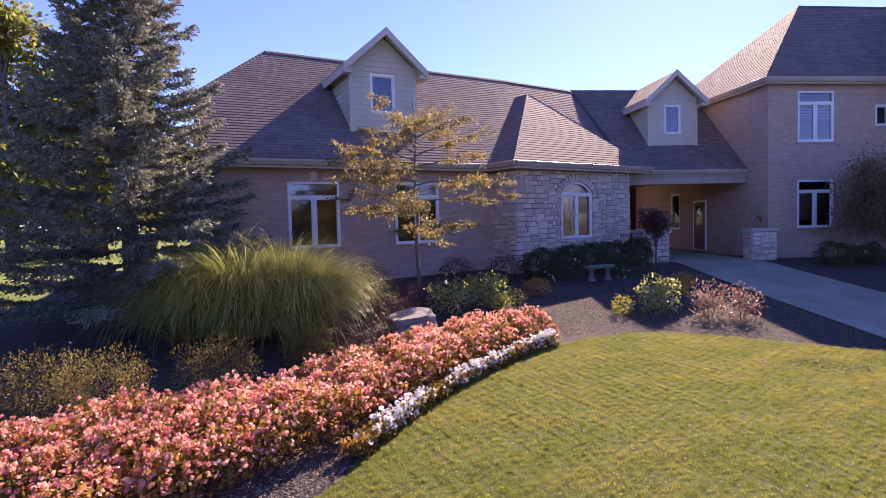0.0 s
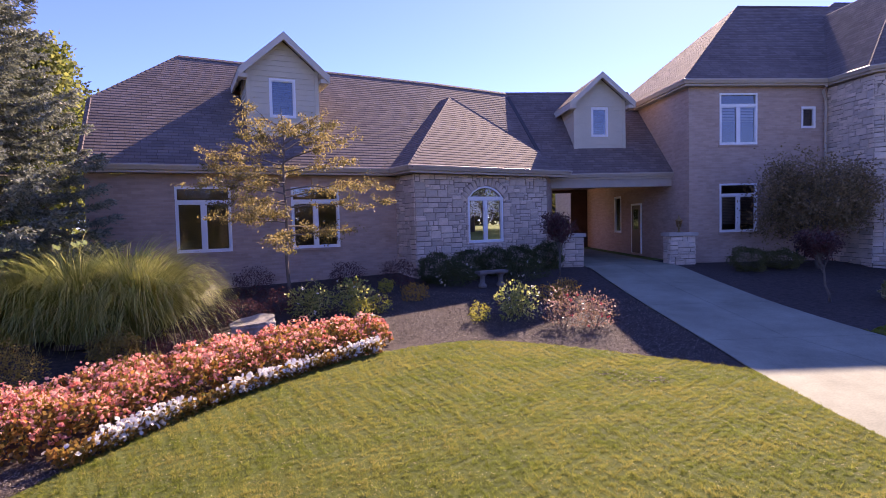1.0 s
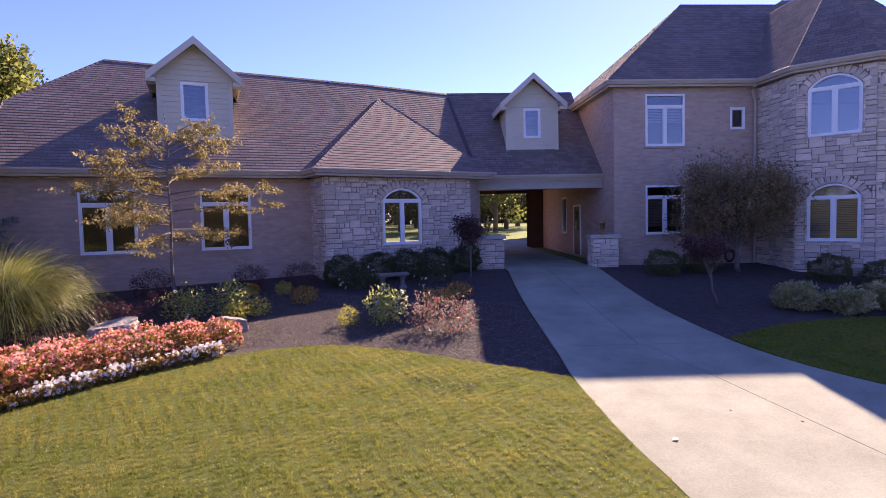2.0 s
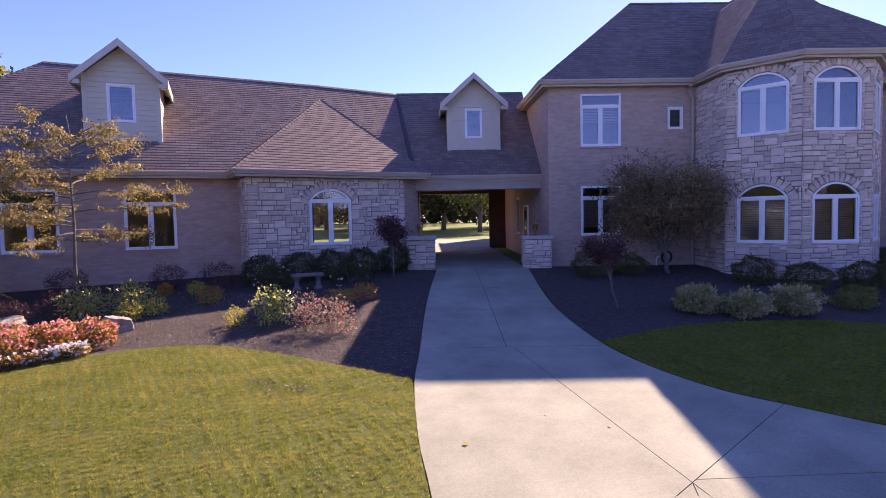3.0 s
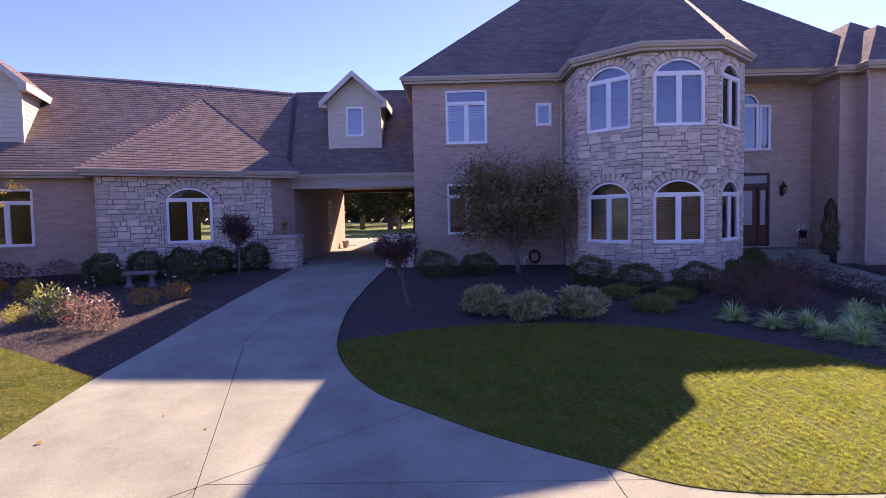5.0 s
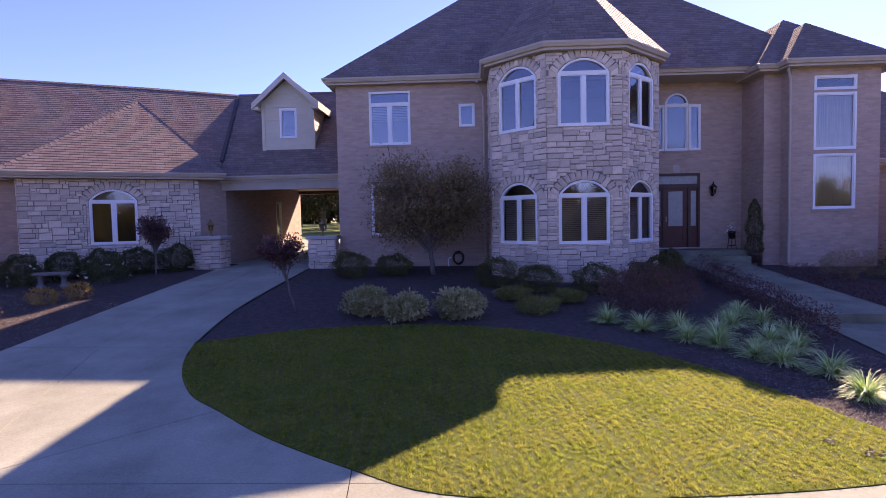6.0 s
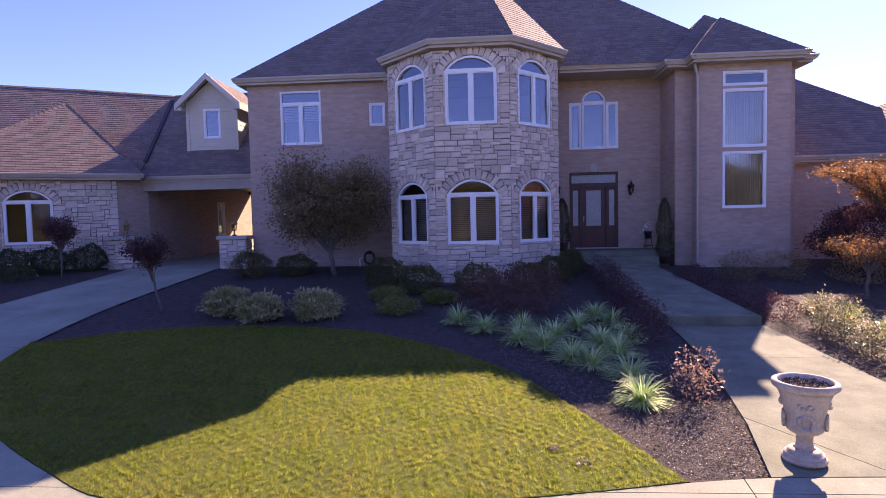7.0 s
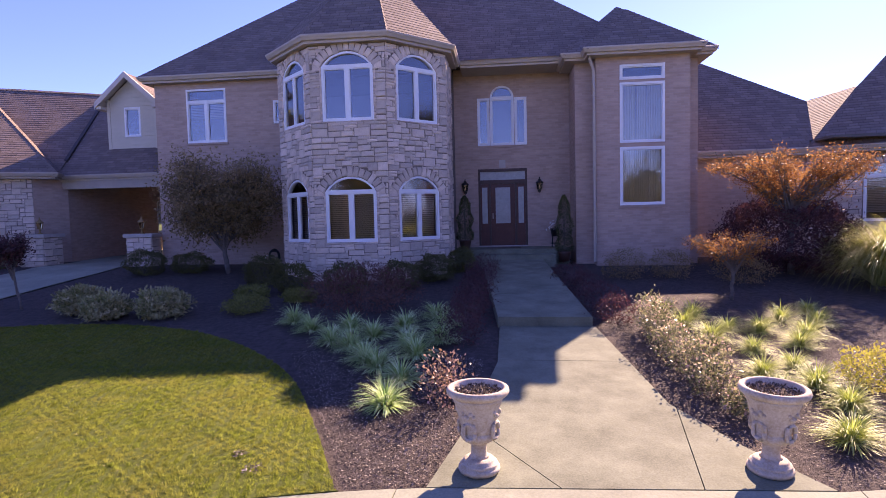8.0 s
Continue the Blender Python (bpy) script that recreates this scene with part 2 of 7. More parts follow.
def tube_geo(points, radii, sides=6):
    """Verts and faces of a tapered tube along points."""
    pts = [Vector(p) for p in points]
    verts, faces = [], []
    for i, p in enumerate(pts):
        d = (pts[min(i + 1, len(pts) - 1)] - pts[max(i - 1, 0)]).normalized()
        u = d.orthogonal().normalized()
        w = d.cross(u)
        for k in range(sides):
            a = 2 * math.pi * k / sides
            verts.append(p + (u * math.cos(a) + w * math.sin(a)) * radii[i])
    for i in range(len(pts) - 1):
        for k in range(sides):
            a, b = i * sides + k, i * sides + (k + 1) % sides
            faces.append((a, b, b + sides, a + sides))
    faces.append(tuple(range(sides - 1, -1, -1)))
    faces.append(tuple(range((len(pts) - 1) * sides, len(pts) * sides)))
    return verts, faces


def join_geo(geos):
    verts, faces = [], []
    for v, f in geos:
        o = len(verts)
        verts += v
        faces += [tuple(i + o for i in q) for q in f]
    return verts, faces


def quads_mesh(name, corners, mats, parent=None, label="", indices=None):
    """Many loose quads or triangles at once: corners is an array (n, k, 3)."""
    n, k = corners.shape[:2]
    me = bpy.data.meshes.new(name)
    me.vertices.add(n * k)
    me.vertices.foreach_set("co", np.ascontiguousarray(corners, np.float32).ravel())
    me.loops.add(n * k)
    me.loops.foreach_set("vertex_index", np.arange(n * k, dtype=np.int32))
    me.polygons.add(n)
    me.polygons.foreach_set("loop_start", np.arange(0, n * k, k, dtype=np.int32))
    for mt in (mats if isinstance(mats, (list, tuple)) else [mats]):
        me.materials.append(mt)
    if indices is not None:
        me.polygons.foreach_set("material_index", np.ascontiguousarray(indices, np.int32))
    me.update(calc_edges=True)
    me.validate()
    ob = new(name, me)
    if parent is not None:
        ob.parent = parent
    if label:
        tagged(ob, label=label)
    return ob


def unit(a):
    return a / np.maximum(np.linalg.norm(a, axis=-1, keepdims=True), 1e-9)


def leaf_quads(rng, pts, length, width, lean=None, spread=1.0, droop=0.0):
    """Diamond leaves at pts, pointing about the directions lean (n, 3), or any way."""
    n = len(pts)
    d = rng.normal(size=(n, 3))
    if lean is not None:
        d = lean + spread * d
    d[:, 2] -= droop
    d = unit(d)
    s = unit(np.cross(d, rng.normal(size=(n, 3))))
    ln = length * rng.uniform(0.7, 1.3, (n, 1))
    wd = width * rng.uniform(0.7, 1.3, (n, 1))
    return np.stack([pts, pts + d * ln * 0.5 + s * wd * 0.5, pts + d * ln, pts + d * ln * 0.5 - s * wd * 0.5], 1)


def blob_points(rng, n, radii, fill=0.45, bumps=0.18, flat=0.0):
    """Points near the skin of a lumpy ellipsoid, and the outward ways."""
    d = unit(rng.normal(size=(n, 3)))
    if flat:
        d[:, 2] = np.maximum(d[:, 2], -flat)
        d = unit(d)
    r = 1 - fill * rng.random((n, 1)) ** 1.6
    ph = rng.uniform(0, 6.28, 3)
    lump = 1 + bumps * (np.sin(d[:, :1] * 5 + ph[0]) * np.sin(d[:, 1:2] * 5 + ph[1]) + 0.6 * np.sin(d[:, 2:] * 7 + ph[2] + d[:, :1] * 3))
    return d * r * lump * np.array(radii), d


# ---- the lie of the land ----
def ground_z(x, y):
    """Height of the ground: a lawn that rises gently to the house."""
    xx = np.clip(x, -16, 46)
    yy = np.where(y > 16.5, 16.5 + (y - 16.5) * 0.14, y)
    yy = np.where(yy < -9.2, -9.2 + (yy + 9.2) * 0.2, yy)
    yy = np.clip(yy, -12, 26)
    return -0.47 - 0.0093 * xx + 0.0978 * yy


def gz(x, y):
    return float(ground_z(np.array(float(x)), np.array(float(y))))


# ---- ground, lawns, paving ----
def open_curve(pts, per=5):
    out, n = [], len(pts)
    for i in range(n - 1):
        p0, p1, p2, p3 = (np.array(pts[min(max(i + k - 1, 0), n - 1)], float) for k in range(4))
        for s in range(per):
            t = s / per
            out.append(tuple(0.5 * (2 * p1 + (p2 - p0) * t + (2 * p0 - 5 * p1 + 4 * p2 - p3) * t * t + (3 * p1 - p0 - 3 * p2 + p3) * t ** 3)))
    return out + [tuple(pts[-1])]


def cut(poly, p, d, off=0.0):
    """The part of an outline left of the line through p along d."""
    nx, ny = -d[1], d[0]
    ln = math.hypot(nx, ny)
    nx, ny = nx / ln, ny / ln
    side = [(x - p[0]) * nx + (y - p[1]) * ny - off for x, y in poly]
    out = []
    for i, (x, y) in enumerate(poly):
        j = (i + 1) % len(poly)
        if side[i] >= 0:
            out.append((x, y))
        if (side[i] >= 0) != (side[j] >= 0):
            t = side[i] / (side[i] - side[j])
            out.append((x + t * (poly[j][0] - x), y + t * (poly[j][1] - y)))
    return out


def slab(name, outline, up, depth, mat, parent=None, label="", level=None):
    """A sheet that follows the ground inside an outline, with sides."""
    pieces = [outline] if level is not None else [q for q in (cut(outline, (0, 16.5), (-1, 0)), cut(outline, (0, 16.5), (1, 0))) if len(q) > 2]
    verts, faces = [], []
    for q in pieces:
        o, n = len(verts), len(q)
        top = [Vector((x, y, (gz(x, y) if level is None else level) + up)) for x, y in q]
        verts += top + [v - Vector((0, 0, depth)) for v in top]
        for t in tessellate([[Vector((x, y, 0)) for x, y in q]]):
            a, b, c = (q[i] for i in t)
            up_way = (b[0] - a[0]) * (c[1] - a[1]) - (b[1] - a[1]) * (c[0] - a[0]) > 0
            faces.append(tuple(o + i for i in (t if up_way else t[::-1])))
        for i in range(n):
            j = (i + 1) % n
            faces.append((o + i, o + n + i, o + n + j, o + j))
    return mesh_object(name, verts, faces, mat, parent, label)


# one sheet of land to the horizon
gx = sorted({-1500.0, -600.0, -250.0, -120.0, 1500.0, 600.0, 250.0, 120.0, -16.0, 36.0, *[float(v) for v in range(-70, 91, 5)]})
gy = sorted({-1500.0, -600.0, -250.0, -100.0, -6.0, 16.5, 1500.0, 600.0, 250.0, 130.0, 84.4, *[float(v) for v in range(-70, 100, 5)]})
gv = [(x, y, gz(x, y) - 0.06) for y in gy for x in gx]
gf = [(j * len(gx) + i, j * len(gx) + i + 1, (j + 1) * len(gx) + i + 1, (j + 1) * len(gx) + i) for j in range(len(gy) - 1) for i in range(len(gx) - 1)]
ground = tagged(mesh_object("ground", gv, gf, M_FIELD), "wide mown grass field rising gently to the house", "ground", kind="structure")

DRIVE_L = [(7.3, 29.0), (7.3, 16.2), (7.08, 13.7), (6.92, 11.3), (6.8, 8.3), (6.72, 6.7), (6.8, 4.8), (6.95, 3.5), (7.15, 1.0), (7.2, -9.0)]
DRIVE_R = [(46, -9), (46, 6.0), (33, 5.4), (26.55, 4.42), (22.42, 4.24), (21.55, 4.12), (19.5, 3.72), (17.2, 3.52), (15.5, 3.58), (14.46, 4.05), (13.2, 4.8), (12.2, 5.6), (11.5, 6.2), (10.8, 7.35), (10.37, 8.8), (10.14, 11.2), (10.22, 13.65), (10.4, 16.0), (10.5, 29.0)]
LAWN_EDGE = [(-9.5, -0.5), (-6.5, 1.2), (-4.6, 2.6), (-3.4, 3.9), (-2.9, 4.75), (-1.75, 6.5), (-0.4, 7.75), (0.75, 8.45), (2.3, 8.86), (3.8, 8.42), (5.3, 7.62), (6.68, 6.85)]
BED_EDGE = [(10.4, 8.62), (11.0, 8.95), (12.2, 9.5), (13.8, 9.83), (15.6, 9.8), (17.2, 9.35), (18.6, 8.45), (19.9, 7.15), (20.85, 5.5), (21.5, 4.16)]

drive_outline = open_curve(DRIVE_L[1:-1], 4)
drive_outline = [DRIVE_L[0]] + drive_outline + [DRIVE_L[-1]] + DRIVE_R[:4] + open_curve(DRIVE_R[4:-1], 4) + [DRIVE_R[-1]]
left_lawn_outline = open_curve(LAWN_EDGE, 6) + [(6.69, 6.7), (6.78, 4.8), (6.93, 3.5), (7.13, 1.0), (7.18, -9), (-40, -9), (-40, -0.5)]
right_lawn_outline = open_curve(BED_EDGE, 6) + [(x, y + 0.01) for x, y in open_curve(DRIVE_R[5:15], 4)]

tagged(slab("lawn", left_lawn_outline, 0.012, 0.07, M_LAWN), "sunlit mown lawn with a curved cut edge", "lawn", kind="structure")
tagged(slab("lawn", right_lawn_outline, 0.012, 0.07, M_LAWN), "round mown lawn half in the shadow of the house", "lawn", kind="structure")
bed_outline = [(-12, 19), (-11, 9.5), (-9.8, 6.5), (-9.6, 3.0), (-9.5, -0.5)] + open_curve(LAWN_EDGE, 6)[1:] + [(7.0, 8.3), (7.1, 11.3), (7.3, 16.2), (7.3, 19)]
tagged(slab("mulch_bed", bed_outline, -0.03, 0.04, M_MULCH), "dark bark mulch bed before the low stone wing", "flower bed", kind="structure")
bed_outline = [(10.4, 19), (10.4, 16), (10.14, 11.2)] + open_curve(BED_EDGE, 6) + [(22.6, 4.2), (23.2, 5.0), (23.2, 19)]
tagged(slab("mulch_bed", bed_outline, -0.03, 0.04, M_MULCH), "dark bark mulch bed before the stone bay", "flower bed", kind="structure")
bed_outline = [(24.6, 19), (25.0, 10.0), (25.3, 6.0), (26.2, 4.42), (33, 5.4), (40, 6), (40, 21)]
tagged(slab("mulch_bed", bed_outline, -0.03, 0.04, M_MULCH), "mulched bed with clumps of golden grass beside the walk", "flower bed", kind="structure")

# concrete drive, cast in panels with open joints
drive = tagged(slab("driveway", drive_outline, -0.012, 0.05, M_JOINT), "pale concrete driveway cast in large panels", "driveway", kind="structure")
panels = [drive_outline]
for p, d, where in (((0, 8.43), (1, 0), None), ((0, 11.28), (1, 0), None), ((0, 13.72), (1, 0), None), ((0, 16.9), (1, 0), None), ((0, 20.5), (1, 0), None), ((0, 24.5), (1, 0), None),
                    ((8.55, 11.3), (0.12, 5.6), (8.43, 29)), ((8.62, 8.43), (1.25, -4.79), (3.6, 8.43)), ((9.87, 3.64), (2.31, 1.96), (-9, 8.43)),
                    ((14.45, 4.07), (0.1, -1), (-9, 5)), ((9.87, 3.64), (-0.35, -1.6), (-9, 3.7)), ((0, 0.3), (1, 0), (-9, 4)), ((21.8, 0), (0.08, 1), (-9, 5)), ((0, 3.5), (1, 0.02), (0, 5)), ((26.5, 0), (0.05, 1), (-9, 5))):
    nxt = []
    for q in panels:
        cy = sum(y for _, y in q) / len(q)
        if where and not where[0] <= cy <= where[1]:
            nxt.append(q)
            continue
        a, b = cut(q, p, d, 0.006), cut(q, p, (-d[0], -d[1]), 0.006)
        nxt += [r for r in (a, b) if len(r) > 2 and abs(sum(r[i][0] * r[(i + 1) % len(r)][1] - r[(i + 1) % len(r)][0] * r[i][1] for i in range(len(r)))) > 0.12]
    panels = nxt
for q in panels:
    slab("panel", q, 0.004, 0.05, M_CONCRETE, drive)
for i in range(7):
    for y0, y1 in ((-9.0, -3.0), (-3.0, 0.3), (0.3, 3.4)):
        x0, x1 = 7.22 + 5.54 * i, 7.22 + 5.54 * (i + 1)
        slab("panel", [(x0 + 0.006, y0 + 0.006), (x1 - 0.006, y0 + 0.006), (x1 - 0.006, y1 - 0.006), (x0 + 0.006, y1 - 0.006)], 0.001, 0.05, M_CONCRETE, drive)
tagged(slab("pavement", [(6.78, 18.95), (8.6, 18.95), (8.6, 29.0), (6.78, 29.0)], -0.018, 0.05, M_CONCRETE), "shaded concrete apron along the passage wall", "pavement", kind="structure")
rear = tagged(slab("pavement", [(1.5, 29.02), (16.5, 29.02), (17.5, 33.5), (15, 36.5), (4, 37), (0, 34)], 0.0, 0.05, M_CONCRETE), "sunlit concrete court behind the carriage passage", "pavement", kind="structure")

# front walk, its step and the porch
walk_base = thing("walkway", pose(0, 0, 0), "grey concrete front walk with a single step", "walkway", kind="structure")
lower = [(22.44, 4.26), (26.5, 4.44), (25.95, 5.3), (25.45, 6.4), (25.28, 7.9), (25.05, 9.92), (23.18, 9.92), (23.15, 7.9), (22.75, 5.5)]
for q in (cut(cut(lower, (23.9, 4.2), (-1.0, 1.35), 0.006), (0, 8.0), (-1, 0), 0.006), cut(cut(lower, (23.9, 4.2), (1.0, -1.35), 0.006), (0, 8.0), (-1, 0), 0.006), cut(lower, (0, 8.0), (1, 0), 0.006)):
    for r in (cut(q, (25.2, 4.2), (0.15, 1), 0.006), cut(q, (25.2, 4.2), (-0.15, -1), 0.006)):
        if len(r) > 2:
            slab("panel", r, 0.004, 0.09, M_WALK, walk_base)
slab("joint_bed", lower, -0.015, 0.05, M_JOINT, walk_base)
for y0, y1 in ((9.93, 11.9), (11.92, 14.2), (14.22, 16.3)):
    f = lambda y: 23.15 - (y - 9.9) * 0.085
    g = lambda y: 25.0 - (y - 9.9) * 0.075
    slab("upper_panel", [(f(y0), y0), (g(y0), y0), (g(y1), y1), (f(y1), y1)], 0.19, 0.3, M_WALK, walk_base)
porch = thing("porch", pose(0, 0, 0), "concrete porch slab with a step before the front door", "porch", kind="structure")
part("step", boxes((22.35, 24.9, 16.3, 17.0, 0.7, 1.235), bevel=0.012), M_WALK, porch)
part("slab", boxes((21.75, 25.4, 16.95, 18.5, 0.7, 1.385), bevel=0.012), M_WALK, porch)


# ---- the house ----
house = thing("house", pose(0, 0, 0), "large taupe brick and limestone house with brown shingle roofs", "house")
H_EAVE, PITCH = 7.45, 0.93


def wall(name, p0, p1, z0, z1, openings=(), mat=None, thick=0.2, label="", parent=None):
    """A wall from p0 to p1 seen from its outer side, with real openings: rows of (along, sill, width, height, arch rise)."""
    mat = mat or M_BRICK
    a, b = Vector((*p0, 0)), Vector((*p1, 0))
    d = (b - a).normalized()
    n = Vector((d.y, -d.x, 0))
    ln = (b - a).length
    loops = [[(0, z0), (ln, z0), (ln, z1), (0, z1)]]
    for s, z, w, h, rise in openings:
        loops.append(opening_loop(s, z, w, h, rise)[::-1])
    flat = [q for lp in loops for q in lp]
    tris = tessellate([[Vector((x, z, 0)) for x, z in lp] for lp in loops])
    nv = len(flat)
    verts = [a + d * x + Vector((0, 0, z)) for x, z in flat]
    verts += [v - n * thick for v in verts]
    uvs = [(x, z) for x, z in flat] * 2
    faces = []
    for t in tris:
        (x0, y0), (x1, y1), (x2, y2) = (flat[i] for i in t)
        if (x1 - x0) * (y2 - y0) - (y1 - y0) * (x2 - x0) < 0:
            t = t[::-1]
        faces.append(tuple(t))
        faces.append(tuple(nv + i for i in reversed(t)))
    o = len(loops[0])
    for lp in loops[1:]:
        for i in range(len(lp)):
            j = (i + 1) % len(lp)
            faces.append((o + j, o + i, nv + o + i, nv + o + j))
        o += len(lp)
    return mesh_object(name, verts, faces, mat, parent or house, label, uvs=uvs)


def opening_loop(s, z, w, h, rise, steps=14):
    lp = [(s, z), (s + w, z), (s + w, z + h)]
    if rise:
        r = (w * w / 4 + rise * rise) / (2 * rise)
        c = z + h + rise - r
        a0 = math.asin(min(1.0, w / 2 / r))
        for k in range(1, steps):
            a = a0 - 2 * a0 * k / steps
            lp.append((s + w / 2 + r * math.sin(a), c + r * math.cos(a)))
    lp.append((s, z + h))
    return lp


def ring_bm(outer, inner, y0, y1):
    """A flat frame between two outlines of equal count, y0 to y1 deep."""
    bm = bmesh.new()
    n = len(outer)
    vs = [[bm.verts.new((x, y, z)) for x, z in lp] for y in (y0, y1) for lp in (outer, inner)]
    of, inf, ob_, ib = vs
    for i in range(n):
        j = (i + 1) % n
        bm.faces.new((of[i], of[j], inf[j], inf[i]))
        bm.faces.new((ob_[j], ob_[i], ib[i], ib[j]))
        bm.faces.new((of[j], of[i], ob_[i], ob_[j]))
        bm.faces.new((inf[i], inf[j], ib[j], ib[i]))
    return bm


def pane_bm(loop, y):
    bm = bmesh.new()
    bm.faces.new([bm.verts.new((x, y, z)) for x, z in loop])
    return bm


def window(p0, p1, s, z, w, h, rise=0.0, style="arch", blind=0, curtain=False, label="", sill=True, split=True):
    """A white window with its panes, in the opening that wall() leaves."""
    a = Vector((*p0, 0))
    d = (Vector((*p1, 0)) - a).normalized()
    m = Matrix(((d.x, -d.y, 0, a.x + d.x * s), (d.y, d.x, 0, a.y + d.y * s), (0, 0, 1, z), (0, 0, 0, 1)))
    win = new("window")
    win.parent, win.matrix_basis = house, m
    win.empty_display_size = 0.1
    if label:
        tagged(win, label=label)
    f = 0.065
    y0, y1 = -0.015, 0.09
    outer = opening_loop(0.004, 0.004, w - 0.008, h - 0.004, rise)
    inner = opening_loop(f, f, w - 2 * f, h - f - (0.0 if rise else f), max(0.0, rise - f * 0.9))
    part("frame", ring_bm(outer, inner, y0, y1), M_WHITE, win)
    bar = h if rise else (h * 0.77 if style == "transom" else None)
    low = h - f
    rows = []
    if bar:
        part("transom_bar", boxes((f + 0.001, w - f - 0.001, y0 + 0.004, y1, bar - 0.055, bar + 0.045)), M_WHITE, win)
        low = bar - 0.055
        top = opening_loop(f, bar + 0.045, w - 2 * f, (h - bar - 0.045 - (0 if rise else f)) if not rise else 0.0, max(0.0, rise - 0.1) if rise else 0.0)
        part("pane", pane_bm(top, 0.05), M_GLASS, win)
    if split:
        part("mullion", boxes((w / 2 - 0.052, w / 2 + 0.052, y0 + 0.008, y1, f + 0.001, low - 0.001)), M_WHITE, win)
        spans = ((f, w / 2 - 0.052), (w / 2 + 0.052, w - f))
    else:
        spans = ((f, w - f),)
    for x0, x1 in spans:
        e = 0.028
        part("sash", ring_bm([(x0, f), (x1, f), (x1, low), (x0, low)], [(x0 + e, f + e), (x1 - e, f + e), (x1 - e, low - e), (x0 + e, low - e)], 0.012, 0.08), M_WHITE, win)
        part("pane", pane_bm([(x0 + e, f + e), (x1 - e, f + e), (x1 - e, low - e), (x0 + e, low - e)], 0.045), M_GLASS, win)
    if sill:
        part("sill", boxes((-0.05, w + 0.05, -0.05, 0.02, -0.075, 0.0), bevel=0.008), M_SILL, win)
    if blind:
        bm = bmesh.new()
        k = int((low - f) / 0.055)
        for i in range(int(k * (1 - blind)), k):
            zz = f + i * 0.055
            q = [bm.verts.new(c) for c in ((f, 0.135, zz), (w - f, 0.135, zz), (w - f, 0.165, zz + 0.045), (f, 0.165, zz + 0.045))]
            bm.faces.new(q)
        part("blind", bm, M_BLIND, win, "horizontal slat blind")
    if curtain:
        bm = bmesh.new()
        for x0, x1 in ((f, w * 0.37), (w * 0.38, w * 0.62), (w * 0.63, w - f)):
            prev = None
            for i in range(25):
                x = x0 + (x1 - x0) * i / 24
                y = 0.14 + 0.03 * math.sin(i * 1.55) + 0.01 * math.sin(i * 0.7 + x0 * 9)
                cur = (bm.verts.new((x, y, f)), bm.verts.new((x, y, h - f)))
                if prev:
                    bm.faces.new((prev[0], cur[0], cur[1], prev[1]))
                prev = cur
        part("curtain", bm, M_CURTAIN, win, "pleated gold curtain", smooth=True)
    return win


def roof_plane(poly, eave_dir, name="roof_slope", exposure=0.145, thick=0.007, label=""):
    """A slope of shingles laid in overlapping courses; poly is its outline in space, eave_dir runs along the courses."""
    pts = [Vector(p) for p in poly]
    nrm = sum(((pts[i] - pts[0]).cross(pts[i + 1] - pts[0]) for i in range(1, len(pts) - 1)), Vector())
    nrm.normalize()
    if nrm.z < 0:
        nrm = -nrm
    u = Vector((eave_dir[0], eave_dir[1], 0)).normalized()
    v = nrm.cross(u).normalized()
    if v.z < 0:
        v = -v
    u = v.cross(nrm)
    o = min(pts, key=lambda p: p.dot(v))
    loc = [((p - o).dot(u), (p - o).dot(v)) for p in pts]
    top = max(q[1] for q in loc)
    verts, faces, uvs, seen = [], [], [], {}

    def vert(p, uv):
        key = (round(p.x, 4), round(p.y, 4), round(p.z, 4))
        if key not in seen:
            seen[key] = len(verts)
            verts.append(p)
            uvs.append(uv)
        return seen[key]

    k = 0
    shift = len(poly) * 0.37 + poly[0][0]
    while k * exposure < top - 0.01:
        v0, v1 = k * exposure, min(top, (k + 1) * exposure)
        strip = cut(cut(loc, (0, v0), (1, 0)), (0, v1), (-1, 0))
        k += 1
        if len(strip) < 3:
            continue
        n = len(strip)
        ids = [vert(o + u * x + v * y + nrm * (thick * (1 - (y - v0) / exposure)), (x + shift, y + 0.02)) for x, y in strip]
        area = sum(strip[i][0] * strip[(i + 1) % n][1] - strip[(i + 1) % n][0] * strip[i][1] for i in range(n))
        f = [q for i, q in enumerate(ids) if q != ids[i - 1]]
        if len(f) > 2:
            faces.append(tuple(f if area > 0 else f[::-1]))
        xs = sorted((x, i) for i, (x, y) in enumerate(strip) if y < v0 + 1e-6)
        if len(xs) > 1:
            i0, i1 = ids[xs[0][1]], ids[xs[-1][1]]
            c0, c1 = (vert(verts[i] - nrm * thick, uvs[i]) for i in (i0, i1))
            faces.append((c0, c1, i1, i0))
    return mesh_object(name, verts, faces, M_SHINGLE, house, label, uvs=uvs)


